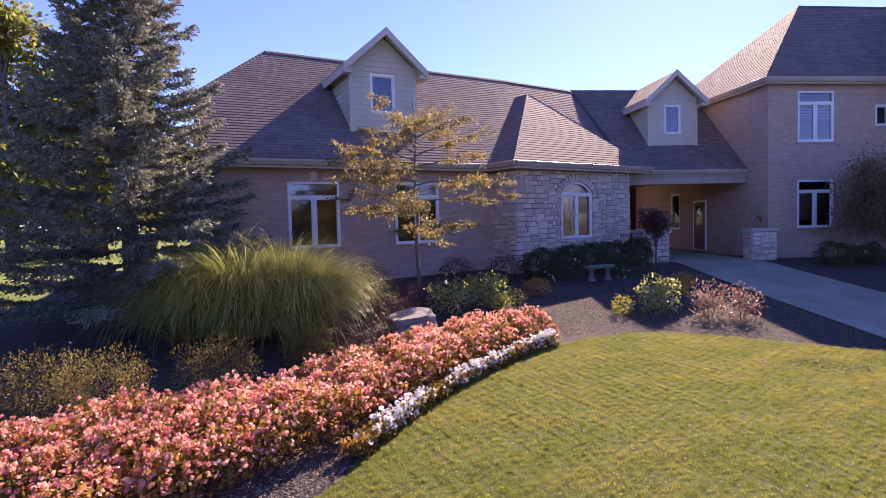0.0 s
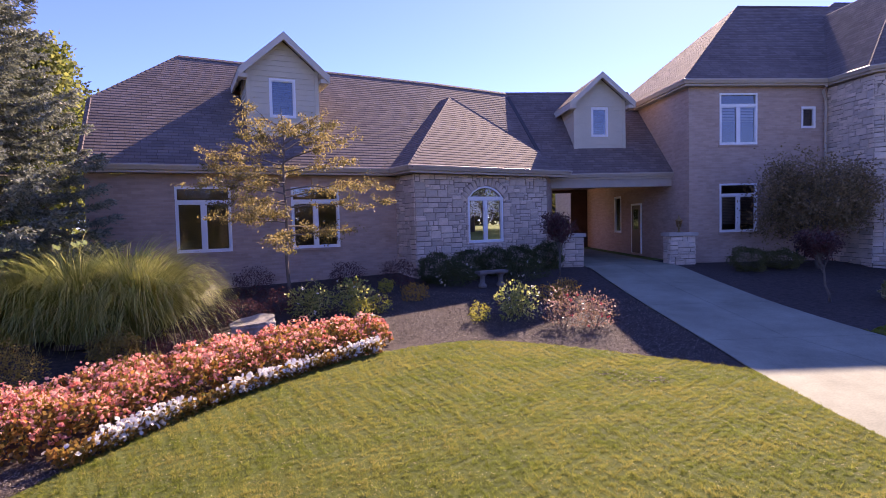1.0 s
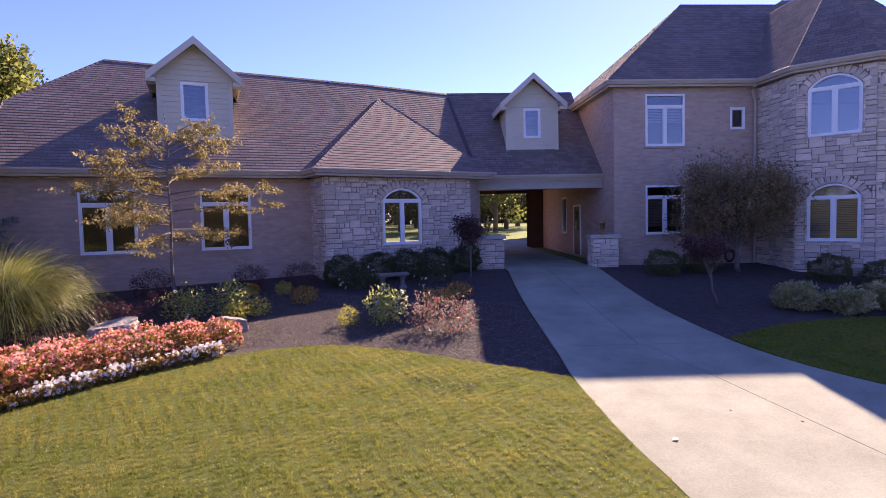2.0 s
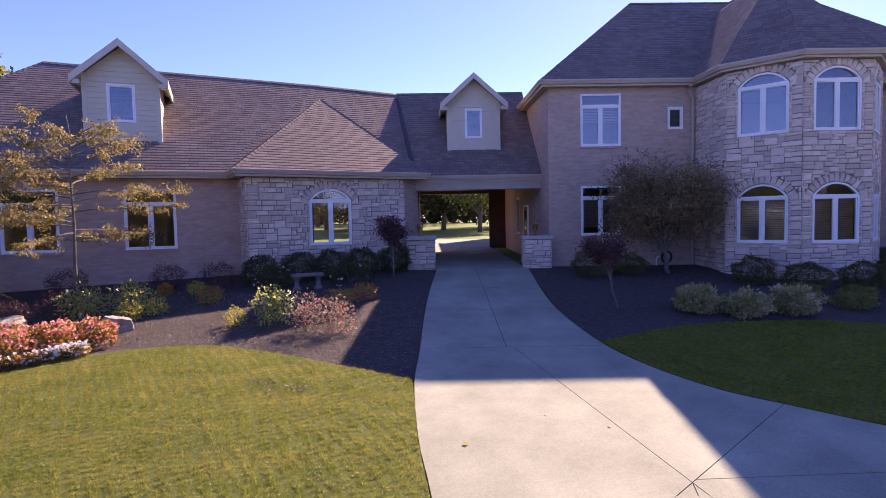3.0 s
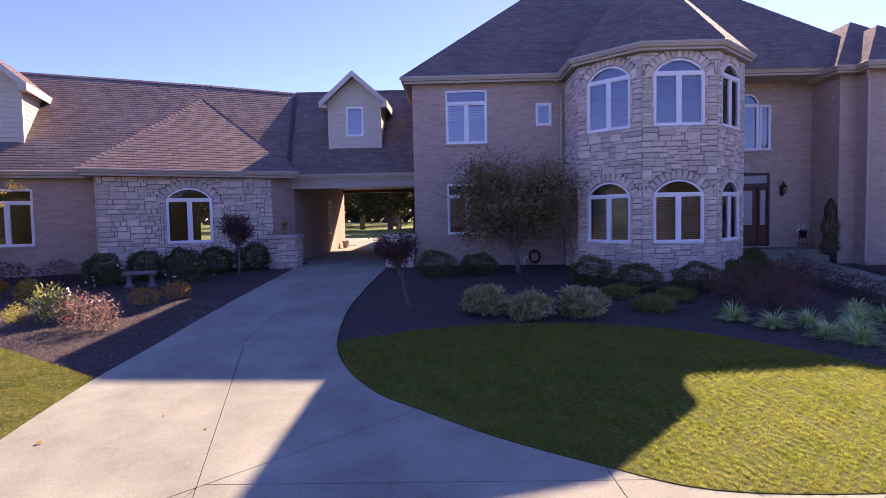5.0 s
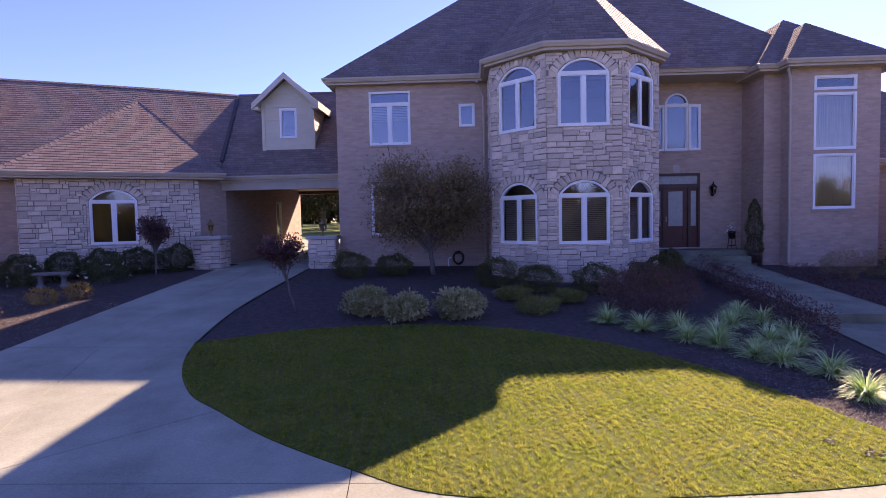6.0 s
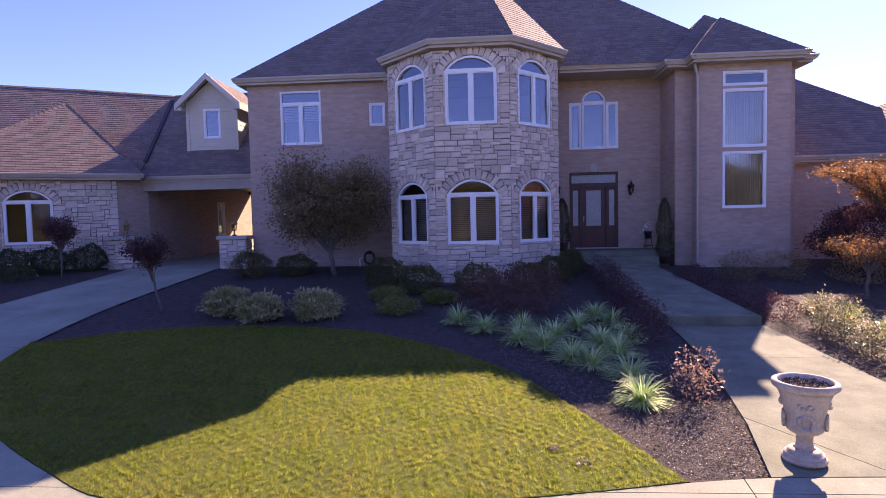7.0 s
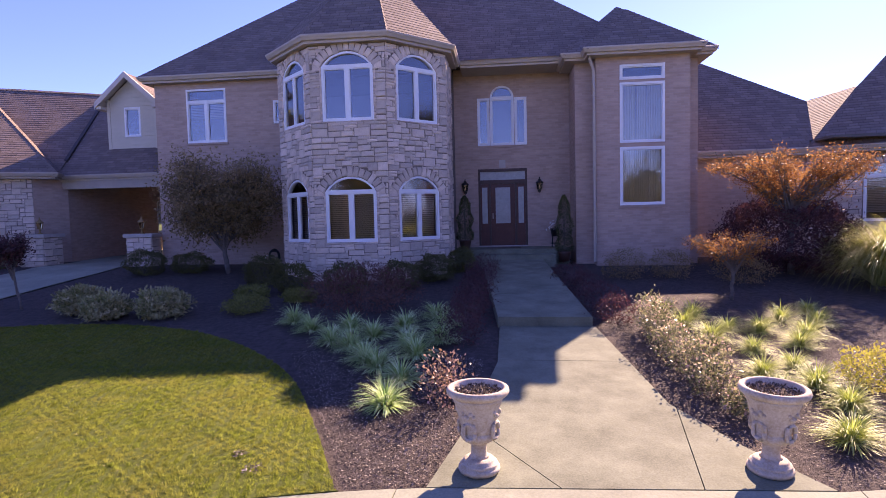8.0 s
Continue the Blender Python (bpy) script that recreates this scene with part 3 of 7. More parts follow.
def ridge_cap(a, b, name="ridge_cap"):
    """Overlapping cap shingles along a ridge or hip."""
    a, b = Vector(a), Vector(b)
    d = (b - a).normalized()
    s = d.cross(Vector((0, 0, 1))).normalized()
    up = s.cross(d)
    n = max(2, int((b - a).length / 0.2))
    verts, faces = [], []
    for i in range(n):
        for e, h in ((a + (b - a) * (i / n), 0.016), (a + (b - a) * ((i + 1) / n), 0.006)):
            verts += [e - s * 0.12 + up * (h - 0.085), e + up * (h + 0.012), e + s * 0.12 + up * (h - 0.085)]
    for i in range(2 * n - 1):
        o = 3 * i
        faces += [(o, o + 3, o + 4, o + 1), (o + 1, o + 4, o + 5, o + 2)]
    return mesh_object(name, verts, faces, M_SHINGLE, house, uvs=[(v.x * 1.3, v.z * 1.3) for v in verts])


def gutter(path, name="gutter", drop=0.0, soffit=0.55):
    """An ogee gutter with its fascia along an eave, and the soffit behind it. path: rows of (x, y, z), the outer side to the right."""
    prof = ((0.0, 0.02), (0.115, 0.03), (0.13, 0.02), (0.125, -0.02), (0.095, -0.07), (0.075, -0.115), (0.0, -0.125), (0.0, -0.19), (-0.03, -0.19))
    geos, sof = [], []
    pts = [Vector(p) for p in path]
    dirs = [(pts[i + 1] - pts[i]).normalized() for i in range(len(pts) - 1)]
    outs = [Vector((d.y, -d.x, 0)).normalized() for d in dirs]
    mit = []
    for i in range(len(pts)):
        if i == 0:
            mit.append(outs[0])
        elif i == len(pts) - 1:
            mit.append(outs[-1])
        else:
            k = (outs[i - 1] + outs[i]).normalized()
            mit.append(k / max(0.3, k.dot(outs[i])))
    verts, faces = [], []
    m = len(prof)
    for p, o in zip(pts, mit):
        verts += [p + o * (a - 0.1) + Vector((0, 0, b)) for a, b in prof]
    for i in range(len(pts) - 1):
        for j in range(m - 1):
            faces.append((i * m + j, i * m + j + 1, (i + 1) * m + j + 1, (i + 1) * m + j))
    faces += [tuple(range(m)), tuple(range((len(pts) - 1) * m, len(pts) * m))[::-1]]
    mesh_object(name, verts, faces, M_GUTTER, house)
    sv, sf = [], []
    for p, o in zip(pts, mit):
        sv += [p + o * -0.1 + Vector((0, 0, -0.185)), p - o * soffit + Vector((0, 0, -0.185))]
    for i in range(len(pts) - 1):
        sf.append((2 * i, 2 * i + 1, 2 * i + 3, 2 * i + 2))
    mesh_object("soffit", sv, sf, M_SOFFIT, house)


def unit2(deg):
    return math.cos(radians(deg)), math.sin(radians(deg))


def along(p, deg, s, out=0.0):
    """The point s metres along a wall from p, and out metres before it."""
    c, n = unit2(deg)
    return (p[0] + c * s + n * out, p[1] + n * s - c * out)


# main block: brick front, bay of five faces, recessed entry, stair tower
FW0, FW1 = (11.36, 17.5), (16.62, 17.5)
wall("front_wall", FW0, FW1, 0.6, 7.4, [(1.14, 2.09, 1.43, 1.75, 0), (1.14, 5.22, 1.43, 1.83, 0), (4.24, 5.78, 0.55, 0.78, 0)], label="taupe brick front wall")
window(FW0, FW1, 1.14, 5.22, 1.43, 1.83, style="transom", blind=0.35, label="white double casement under a transom, blinds half drawn")
window(FW0, FW1, 1.14, 2.09, 1.43, 1.75, style="transom", blind=0.8, label="white double casement under a transom")
window(FW0, FW1, 4.24, 5.78, 0.55, 0.78, style="plain", split=False, sill=False, label="small white square window")
wall("side_wall", (11.36, 28.5), FW0, 0.6, 7.4, [(4.1, 2.0, 0.8, 1.7, 0)], label="brick side wall inside the carriage passage")
window((11.36, 28.5), FW0, 4.1, 2.0, 0.8, 1.7, style="plain", split=False, label="white window in the carriage passage")
BAY = [(16.62, 17.5), (16.62, 15.48), (18.1, 14.0), (20.2, 14.0), (21.68, 15.48), (21.68, 18.5)]
BAY_OPEN = {1: [(0.33, 1.84, 1.42, 1.40, 0.41), (0.33, 5.16, 1.42, 1.48, 0.39)], 2: [(0.32, 1.84, 1.44, 1.40, 0.41), (0.32, 5.16, 1.44, 1.48, 0.39)],
            3: [(0.33, 1.84, 1.42, 1.40, 0.41), (0.33, 5.16, 1.42, 1.48, 0.39)]}
bay_walls = []
for i in range(5):
    ops = BAY_OPEN.get(i, [])
    bay_walls.append(wall("bay_wall", BAY[i], BAY[i + 1], 0.6, 7.36, ops, M_MORTAR, label="rough coursed limestone face of the bay"))
    for s, z, w, h, r in ops:
        window(BAY[i], BAY[i + 1], s, z, w, h, r, blind=1.0 if z < 4 else 0.0, sill=False, label="white arched double casement" + (", slat blinds drawn" if z < 4 else ", sky in the glass"))
EN0, EN1 = (21.68, 18.5), (25.6, 18.5)
wall("entry_wall", EN0, EN1, 0.6, 7.5, [(0.79, 1.4, 1.68, 2.68, 0), (0.80, 4.88, 0.42, 1.62, 0), (1.235, 4.88, 0.82, 1.62, 0.4), (2.07, 4.88, 0.42, 1.62, 0)], label="recessed brick entry wall")
window(EN0, EN1, 0.80, 4.88, 0.42, 1.62, style="plain", split=False, sill=False, label="narrow white side light")
window(EN0, EN1, 1.235, 4.88, 0.82, 1.62, 0.4, style="plain", split=False, label="white arched window over the door")
window(EN0, EN1, 2.07, 4.88, 0.42, 1.62, style="plain", split=False, sill=False, label="narrow white side light")
TW = [(25.6, 18.5), (25.6, 17.0), (26.15, 17.0), (26.15, 16.43), (28.9, 16.43), (28.9, 17.0), (29.3, 17.0), (29.3, 24.0)]
for i in range(7):
    ops = [(0.70, 2.69, 1.32, 1.76, 0), (0.70, 4.57, 1.32, 1.80, 0), (0.70, 6.45, 1.32, 0.45, 0)] if i == 3 else []
    wall("tower_wall", TW[i], TW[i + 1], 0.6, 7.34, ops, label="brick wall of the stair tower")
    for s, z, w, h, r in ops:
        window(TW[i], TW[i + 1], s, z, w, h, r, style="plain", split=False, curtain=z < 6, sill=z < 4, label="tall white fixed window with gold curtains")

# main roofs
E0, R0, R1 = 17.12, 21.66, 21.98
ZR, ZB = H_EAVE + PITCH * (R0 - E0), H_EAVE + PITCH * (R1 - E0)
XL, XR = 11.0, 28.15
XH, XG = XL + (R0 - E0) * 1.06, XR - (R1 - E0) * 0.98
roof_plane([(XL, E0, H_EAVE), (XR, E0, H_EAVE), (XG, R1, ZB), (20.5, R1, ZB), (20.0, R0, ZR), (XH, R0, ZR)], (1, 0), label="brown shingle front slope")
roof_plane([(XL, E0, H_EAVE), (XH, R0, ZR), (XL, 2 * R0 - E0, H_EAVE)], (0, 1), label="brown shingle hip slope")
roof_plane([(XL, 2 * R0 - E0, H_EAVE), (XH, R0, ZR), (21, R0, ZR), (21, 2 * R0 - E0, H_EAVE)], (1, 0))
roof_plane([(20.0, R0, ZR), (20.5, R1, ZB), (19.9, R1 + 0.9, ZR - 0.1)], (0, 1))
roof_plane([(19.5, 2 * R1 - E0, H_EAVE), (20.5, R1, ZB), (XG, R1, ZB), (XR, 2 * R1 - E0, H_EAVE)], (1, 0))
roof_plane([(XR, E0, H_EAVE), (XG, R1, ZB), (XR, 2 * R1 - E0, H_EAVE)], (0, 1), label="brown shingle hip slope")
ridge_cap((XL, E0, H_EAVE), (XH, R0, ZR))
ridge_cap((XH, R0, ZR), (20.0, R0, ZR))
ridge_cap((20.5, R1, ZB), (XG, R1, ZB))
ridge_cap((XR, E0, H_EAVE), (XG, R1, ZB))
# bay roof: a half octagon that runs back into the main slope
BO = [(16.32, 17.3), (16.32, 15.36), (17.98, 13.7), (20.32, 13.7), (21.98, 15.36), (21.98, 17.6)]
APEX = (19.17, 17.2, 11.0)
BACK = (19.17, 21.0, 11.0)
zb = 7.42
roof_plane([(*BO[1], zb), APEX, BACK, (16.32, 20.4, zb)], (0, 1))
for i in (1, 2, 3):
    roof_plane([(*BO[i], zb), (*BO[i + 1], zb), APEX], (BO[i + 1][0] - BO[i][0], BO[i + 1][1] - BO[i][1]), label="brown shingle slope of the bay roof")
roof_plane([(*BO[4], zb), APEX, BACK, (21.98, 20.6, zb)], (0, 1), label="sunlit shingle slope of the bay roof")
for i in (1, 2, 3, 4):
    ridge_cap((*BO[i], zb), APEX)
gutter([(XL, 30, H_EAVE), (XL, E0, H_EAVE), (16.32, E0, H_EAVE), (BO[1][0], BO[1][1], zb), (*BO[2], zb), (*BO[3], zb), (*BO[4], zb), (21.98, 17.3, zb)])
gutter([(22.0, 17.2, H_EAVE), (25.3, 17.2, H_EAVE)], soffit=1.3)
TG = [(25.15, 18.2), (25.15, 16.5), (25.75, 16.5), (25.75, 15.95), (29.2, 15.95), (29.2, 16.5), (29.7, 16.5), (29.7, 19)]
zt = 7.32
TA, TB = (27.3, 17.75, 8.95), (27.3, 19.1, 9.5)
for x0, x1, y0, (ax, ay, az_), yb in ((25.75, 29.2, 15.95, TA, 19.6), (25.15, 29.7, 16.5, TB, 22)):
    roof_plane([(x0, y0, zt), (x1, y0, zt), (ax, ay, az_)], (1, 0), label="brown shingle slope of the tower roof")
    roof_plane([(x0, y0, zt), (ax, ay, az_), (ax, yb, az_), (x0, yb, zt)], (0, 1), label="sunlit shingle slope of the tower roof")
    roof_plane([(x1, y0, zt), (ax, ay, az_), (ax, yb, az_), (x1, yb, zt)], (0, 1))
    ridge_cap((x0, y0, zt), (ax, ay, az_))
    ridge_cap((x1, y0, zt), (ax, ay, az_))
gutter([(*p, zt) for p in TG], soffit=0.5)

# carriage passage: roof, beam, ceiling
PE, PR = 18.6, 22.84
pz = 4.35
zp = pz + PITCH * (PR - PE)
roof_plane([(5.2, PE, pz), (11.4, PE, pz), (11.4, PR, zp), (5.85, PR, zp)], (1, 0), label="brown shingle slope over the carriage passage")
roof_plane([(3, 28.9, 4.5), (11.4, 28.9, 4.5), (11.4, PR, zp), (3, PR, zp)], (1, 0))
ridge_cap((5.85, PR, zp), (11.4, PR, zp))
gutter([(6.6, PE, pz), (11.36, PE, pz)])
v0, v1 = Vector((6.5, 19.2, 4.96)), Vector((5.88, 22.5, 7.98))
mesh_object("valley_flashing", [v0 + Vector((-0.07, 0, 0.075)), v0 + Vector((0.07, 0, 0.075)), v1 + Vector((0.07, 0, 0.075)), v1 + Vector((-0.07, 0, 0.075)), v0 + Vector((-0.07, 0, -0.02)), v0 + Vector((0.07, 0, -0.02)), v1 + Vector((0.07, 0, -0.02)), v1 + Vector((-0.07, 0, -0.02))],
            [(0, 1, 2, 3), (4, 5, 1, 0), (0, 3, 7, 4), (1, 5, 6, 2)], M_VALLEY, house, "dark metal valley between two roofs")
part("beam", boxes((6.3, 11.35, 18.75, 19.05, 3.86, 4.24)), M_SOFFIT, house, "tan boxed beam")
# far beam and ceiling are coloured dark to cut bounced light in the passage
part("beam", boxes((6.3, 11.35, 28.2, 28.5, 4.1, 4.4)), M_DARKWOOD, house, "boxed beam, coloured dark for the shade of the passage")
tagged(part("ceiling", boxes((6.0, 11.35, 19.05, 28.2, 4.26, 4.4)), M_DARKWOOD), "ceiling of the carriage passage, coloured dark for its shade", "ceiling", kind="structure")
wall("passage_wall", (6.75, 18.9), (6.75, 28.5), 0.6, 4.3, [(5.6, 2.0, 0.75, 1.6, 0)], label="brick wall of the carriage passage")
window((6.75, 18.9), (6.75, 28.5), 5.6, 2.0, 0.75, 1.6, style="plain", split=False, label="window in the passage wall")

# added block beyond the passage, out of view, that keeps sun off its floor
wall("rear_wall", (13.0, 40.0), (13.0, 28.5), 0.6, 7.4, label="unseen brick wall added to keep sun off the passage floor")
wall("rear_wall", (13.0, 28.5), (11.36, 28.5), 0.6, 7.4)
roof_plane([(12.6, 26.6, 7.45), (12.6, 40.4, 7.45), (15.0, 40.4, 8.9), (15.0, 26.6, 8.9)], (0, 1), label="unseen brown shingle slope of the added sun block")
roof_plane([(17.4, 26.6, 7.45), (17.4, 40.4, 7.45), (15.0, 40.4, 8.9), (15.0, 26.6, 8.9)], (0, 1))
wall("rear_gable", (17.0, 40.0), (13.0, 40.0), 0.6, 7.4)

# low wing at an angle, and its limestone front
LA, SA = 20.2, 27.3
LW0 = along((-1.53, 15.5), LA, -5.98)
LWL = 10.0
LW1 = along(LW0, LA, LWL)
lops = [(2.1, 2.02, 1.46, 1.85, 0), (5.24, 2.02, 1.46, 1.85, 0)]
wall("wing_wall", LW0, LW1, 0.4, 4.2, lops, label="taupe brick wall of the low wing")
for s, z, w, h, r in lops:
    window(LW0, LW1, s, z, w, h, style="transom", blind=0.0, label="white double casement under a transom")
    part("keystone", boxes((-0.1, 0.1, -0.03, 0.05, 0.0, 0.24), bevel=0.006), M_STONE, house).matrix_basis = Matrix.Translation((*along(LW0, LA, s + w / 2), 3.9)) @ Matrix.Rotation(radians(LA), 4, "Z")
wall("wing_end", along(LW0, LA + 90, 9.0), LW0, 0.4, 4.2)
ST0, ST1 = (1.47, 15.35), (6.25, 17.82)
sops = [(1.96, 2.0, 1.44, 1.47, 0.39)]
stone_wall = wall("limestone_wall", ST0, ST1, 0.5, 4.22, sops, M_MORTAR, label="rough coursed limestone front of the low wing")
window(ST0, ST1, *sops[0], sill=False, label="white arched double casement")
stone_side = wall("limestone_side", along(ST0, SA + 90, 2.2), ST0, 0.5, 4.22, (), M_MORTAR, label="limestone return of the low wing")
wall("wing_return", ST1, (6.75, 18.95), 0.5, 4.22, label="brick return beside the passage")
# the pier's dark colour stands in for the deep shade there
wall("passage_pier", (10.5, 28.25), (11.36, 28.25), 0.5, 4.3, (), M_DARKWOOD, label="pier at the far end of the passage, coloured dark for shade")

ZE, WP = 4.4, 0.86   # eave height and pitch of the low wing


def on_wing(x, y):
    c, n = unit2(LA)
    e = (-1.357, 15.03)
    return (x, y, ZE + WP * ((x - e[0]) * -n + (y - e[1]) * c))


cW, nW = unit2(LA)


def wing_ridge(x, z):
    """The point of the wing's ridge at x."""
    s = (z - ZE) / WP
    y = 15.03 + (s + (x + 1.357) * nW) / cW
    return (x, y, z)


RB = wing_ridge(2.7, 8.36)
RW = wing_ridge(-6.38, 8.62)
RV = (5.85, 22.8, 8.27)
eL = on_wing(-6.98, 15.03 + (-6.98 + 1.357) * nW / cW)
cS, nS = unit2(SA)
# the slope beside the valley, laid through the ridge and the valley line
run = Vector(RV) - Vector(RB)
valley = Vector((6.5, 19.2, 4.97)) - Vector(RV)
face = run.cross(valley)
low = Vector(RV) + valley * ((ZE - RV[2]) / valley.z)
eR = tuple(np.linalg.solve([[WP * nW, -WP * cW, 1], list(face), [0, 0, 1]], [WP * nW * -1.357 - WP * cW * 15.03 + ZE, face.dot(Vector(RV)), ZE]))
knee = on_wing(-7.8, 15.35)
roof_plane([eL, eR, RB, RW, knee], (cW, nW), label="sunlit brown shingle slope of the low wing")
roof_plane([eR, tuple(low), RV, RB], (-face.y, face.x))
back = lambda p, d: (p[0] - d * nW, p[1] + d * cW, p[2] - PITCH * d)
roof_plane([RW, RB, back(RB, 4.4), back(RW, 4.4)], (cW, nW))
roof_plane([RB, RV, (RV[0] - 2, RV[1] + 4.2, 4.5), (RB[0] - 2, RB[1] + 4.2, 4.5)], (cS, nS))
WE = (-7.6, 18.0, 4.5)
roof_plane([knee, RW, back(RW, 4.4)], (-nW, cW))
roof_plane([knee, back(RW, 4.4), WE], (-nW, cW))
roof_plane([eL, knee, WE], (-nW, cW))
ridge_cap(RW, RB)
ridge_cap(RB, RV)
ridge_cap(eL, knee)
ridge_cap(knee, RW)
SG0, SG1, SP = (1.28, 14.69, ZE), (7.2, 17.9, ZE), (3.07, 19.72, 7.45)
roof_plane([SG0, SG1, SP], (cS, nS), label="sunlit shingle hip over the limestone front")
roof_plane([SG0, SP, (SP[0] - 0.9, SP[1] + 1.75, SP[2]), (SG0[0] - 1.6, SG0[1] + 3.1, ZE)], (-nS, cS))
roof_plane([SG1, SP, (SP[0] - 0.9, SP[1] + 1.75, SP[2]), (SG1[0] - 1.6, SG1[1] + 3.1, ZE)], (-nS, cS))
ridge_cap(SG0, SP)
ridge_cap(SG1, SP)
gutter([(eL[0] - 1.2, eL[1] + 3.5, ZE), eL, on_wing(1.1, 15.03 + 2.457 * nW / cW)])
gutter([(SG0[0] - 0.9, SG0[1] + 1.75, ZE), SG0, SG1, (SG1[0] - 0.5, SG1[1] + 0.97, ZE)])


def dormer(p, deg, width, z0, z_eave, z_top, depth, win, label):
    """A gabled dormer with lapped boards; p is the foot of its left front corner."""
    m = Matrix.Translation((p[0], p[1], 0)) @ Matrix.Rotation(radians(deg), 4, "Z")
    dm = new("dormer")
    dm.parent, dm.matrix_basis = house, m
    tagged(dm, label=label)
    s, z, w, h = win
    bm = bmesh.new()
    face = [(0, z0 - 0.3), (width, z0 - 0.3), (width, z_eave), (width / 2, z_top - 0.12), (0, z_eave)]
    loops = [face, opening_loop(s, z, w, h, 0)[::-1]]
    flat = [q for lp in loops for q in lp]
    vs = [bm.verts.new((x, 0.03, zz)) for x, zz in flat]
    for t in tessellate([[Vector((x, zz, 0)) for x, zz in lp] for lp in loops]):
        bm.faces.new([vs[i] for i in t])
    for x in (0.0, width):
        bm.faces.new([bm.verts.new(c) for c in ((x, 0.03, z0 - 0.3), (x, depth, z0 - 0.3), (x, depth, z_eave), (x, 0.03, z_eave))])
    part("body", bm, M_SIDING, dm)
    # lapped boards on the face and on both cheeks
    step = 0.165
    zz = z0
    slope = (z_top - 0.12 - z_eave) / (width / 2)
    while zz < z_top - 0.3:
        z1 = zz + step + 0.02
        def span(q):
            lim = 0.0 if q <= z_eave else (q - z_eave) / slope
            return lim, width - lim
        a0, b0 = span(zz)
        a1, b1 = span(z1)
        runs = [(a0, b0, a1, b1)]
        if zz < z + h and z1 > z:
            runs = [(a0, s, a1, s), (s + w, b0, s + w, b1)]
        for q0, q1, q2, q3 in runs:
            if q1 - q0 < 0.02:
                continue
            bm = bmesh.new()
            f = [bm.verts.new(c) for c in ((q0, 0.0, zz), (q1, 0.0, zz), (q3, 0.022, z1), (q2, 0.022, z1), (q0, 0.028, zz), (q1, 0.028, zz))]
            bm.faces.new((f[0], f[1], f[2], f[3]))
            bm.faces.new((f[4], f[5], f[1], f[0]))
            part("board", bm, M_SIDING, dm)
        if zz < z_eave - 0.05:
            for x, sg in ((0.0, -1), (width, 1)):
                bm = bmesh.new()
                f = [bm.verts.new(c) for c in ((x + sg * 0.028, 0.0, zz), (x + sg * 0.028, depth, zz), (x + sg * 0.006, depth, z1), (x + sg * 0.006, 0.0, z1), (x, 0.0, zz), (x, depth, zz))]
                bm.faces.new((f[0], f[1], f[2], f[3]))
                bm.faces.new((f[4], f[5], f[1], f[0]))
                part("board", bm, M_SIDING, dm)
        zz += step
    for x0, x1 in ((-0.035, 0.09), (width - 0.09, width + 0.035)):
        part("corner_board", boxes((x0, x1, -0.012, 0.10, z0 - 0.25, z_eave + 0.06)), M_SIDING, dm)
    ov, fr = 0.27, -0.34
    ze = z_eave - ov * slope + 0.1
    for sg, x0 in ((-1, -ov), (1, width + ov)):
        # barge boards, roof slope and eave fascia of each side
        cx = width / 2
        bm = bmesh.new()
        q = [(x0, ze + 0.04), (cx, z_top + 0.04), (cx, z_top - 0.19), (x0, ze - 0.2)]
        f0 = [bm.verts.new((x, fr - 0.05, zv)) for x, zv in q]
        f1 = [bm.verts.new((x, fr + 0.04, zv)) for x, zv in q]
        bm.faces.new(f0)
        bm.faces.new(f1[::-1])
        for i in range(4):
            bm.faces.new((f0[i], f1[i], f1[(i + 1) % 4], f0[(i + 1) % 4]))
        part("barge_board", bm, M_BARGE, dm, "cream barge board")
        part("eave_fascia", boxes((x0 - 0.02, x0 + 0.03, fr - 0.046, depth, ze - 0.23, ze + 0.04)), M_BARGE, dm)
        part("eave_return", boxes((min(x0, x0 - sg * (ov - 0.03)) + 0.032 * (sg < 0), max(x0, x0 - sg * (ov - 0.03)) - 0.024 * (sg > 0), fr - 0.006, 0.02, ze - 0.225, ze - 0.10)), M_BARGE, dm)
        bm = bmesh.new()
        bm.faces.new([bm.verts.new(c) for c in ((x0, fr, ze - 0.17), (x0, depth, ze - 0.17), (0 if sg < 0 else width, depth, z_eave - 0.08), (0 if sg < 0 else width, fr, z_eave - 0.08))])
        bm.faces.new([bm.verts.new(c) for c in ((x0, fr + 0.03, ze - 0.05), (cx, fr + 0.03, z_top - 0.06), (cx, 0.04, z_top - 0.06), (x0, 0.04, ze - 0.05))])
        part("eave_soffit", bm, M_BARGE, dm)
        loc = [Vector((x0 - sg * -0.03, fr - 0.03, ze + 0.005)), Vector((cx, fr - 0.03, z_top + 0.012)), Vector((cx, depth + 1.0, z_top + 0.012)), Vector((x0 - sg * -0.03, depth + 1.0, ze + 0.005))]
        rf = roof_plane([m @ v for v in loc], m.to_3x3() @ Vector((0, 1, 0)), label="brown shingle slope of the dormer")
    p0, p1 = along(p, deg, 0, -0.02), along(p, deg, width, -0.02)
    window(p0, p1, s, z, w, h, style="plain", split=False, sill=False, label="white dormer window with the sky in its glass")
    return dm


dormer((-3.43, 15.55), 20.0, 2.1, 5.6, 7.45, 8.48, 3.2, (0.62, 6.02, 0.80, 1.19), "beige gabled dormer with cream trim")
dormer((7.95, 19.77), 0.0, 2.0, 5.43, 7.3, 8.29, 3.2, (0.66, 5.89, 0.68, 1.15), "small beige gabled dormer with cream trim")

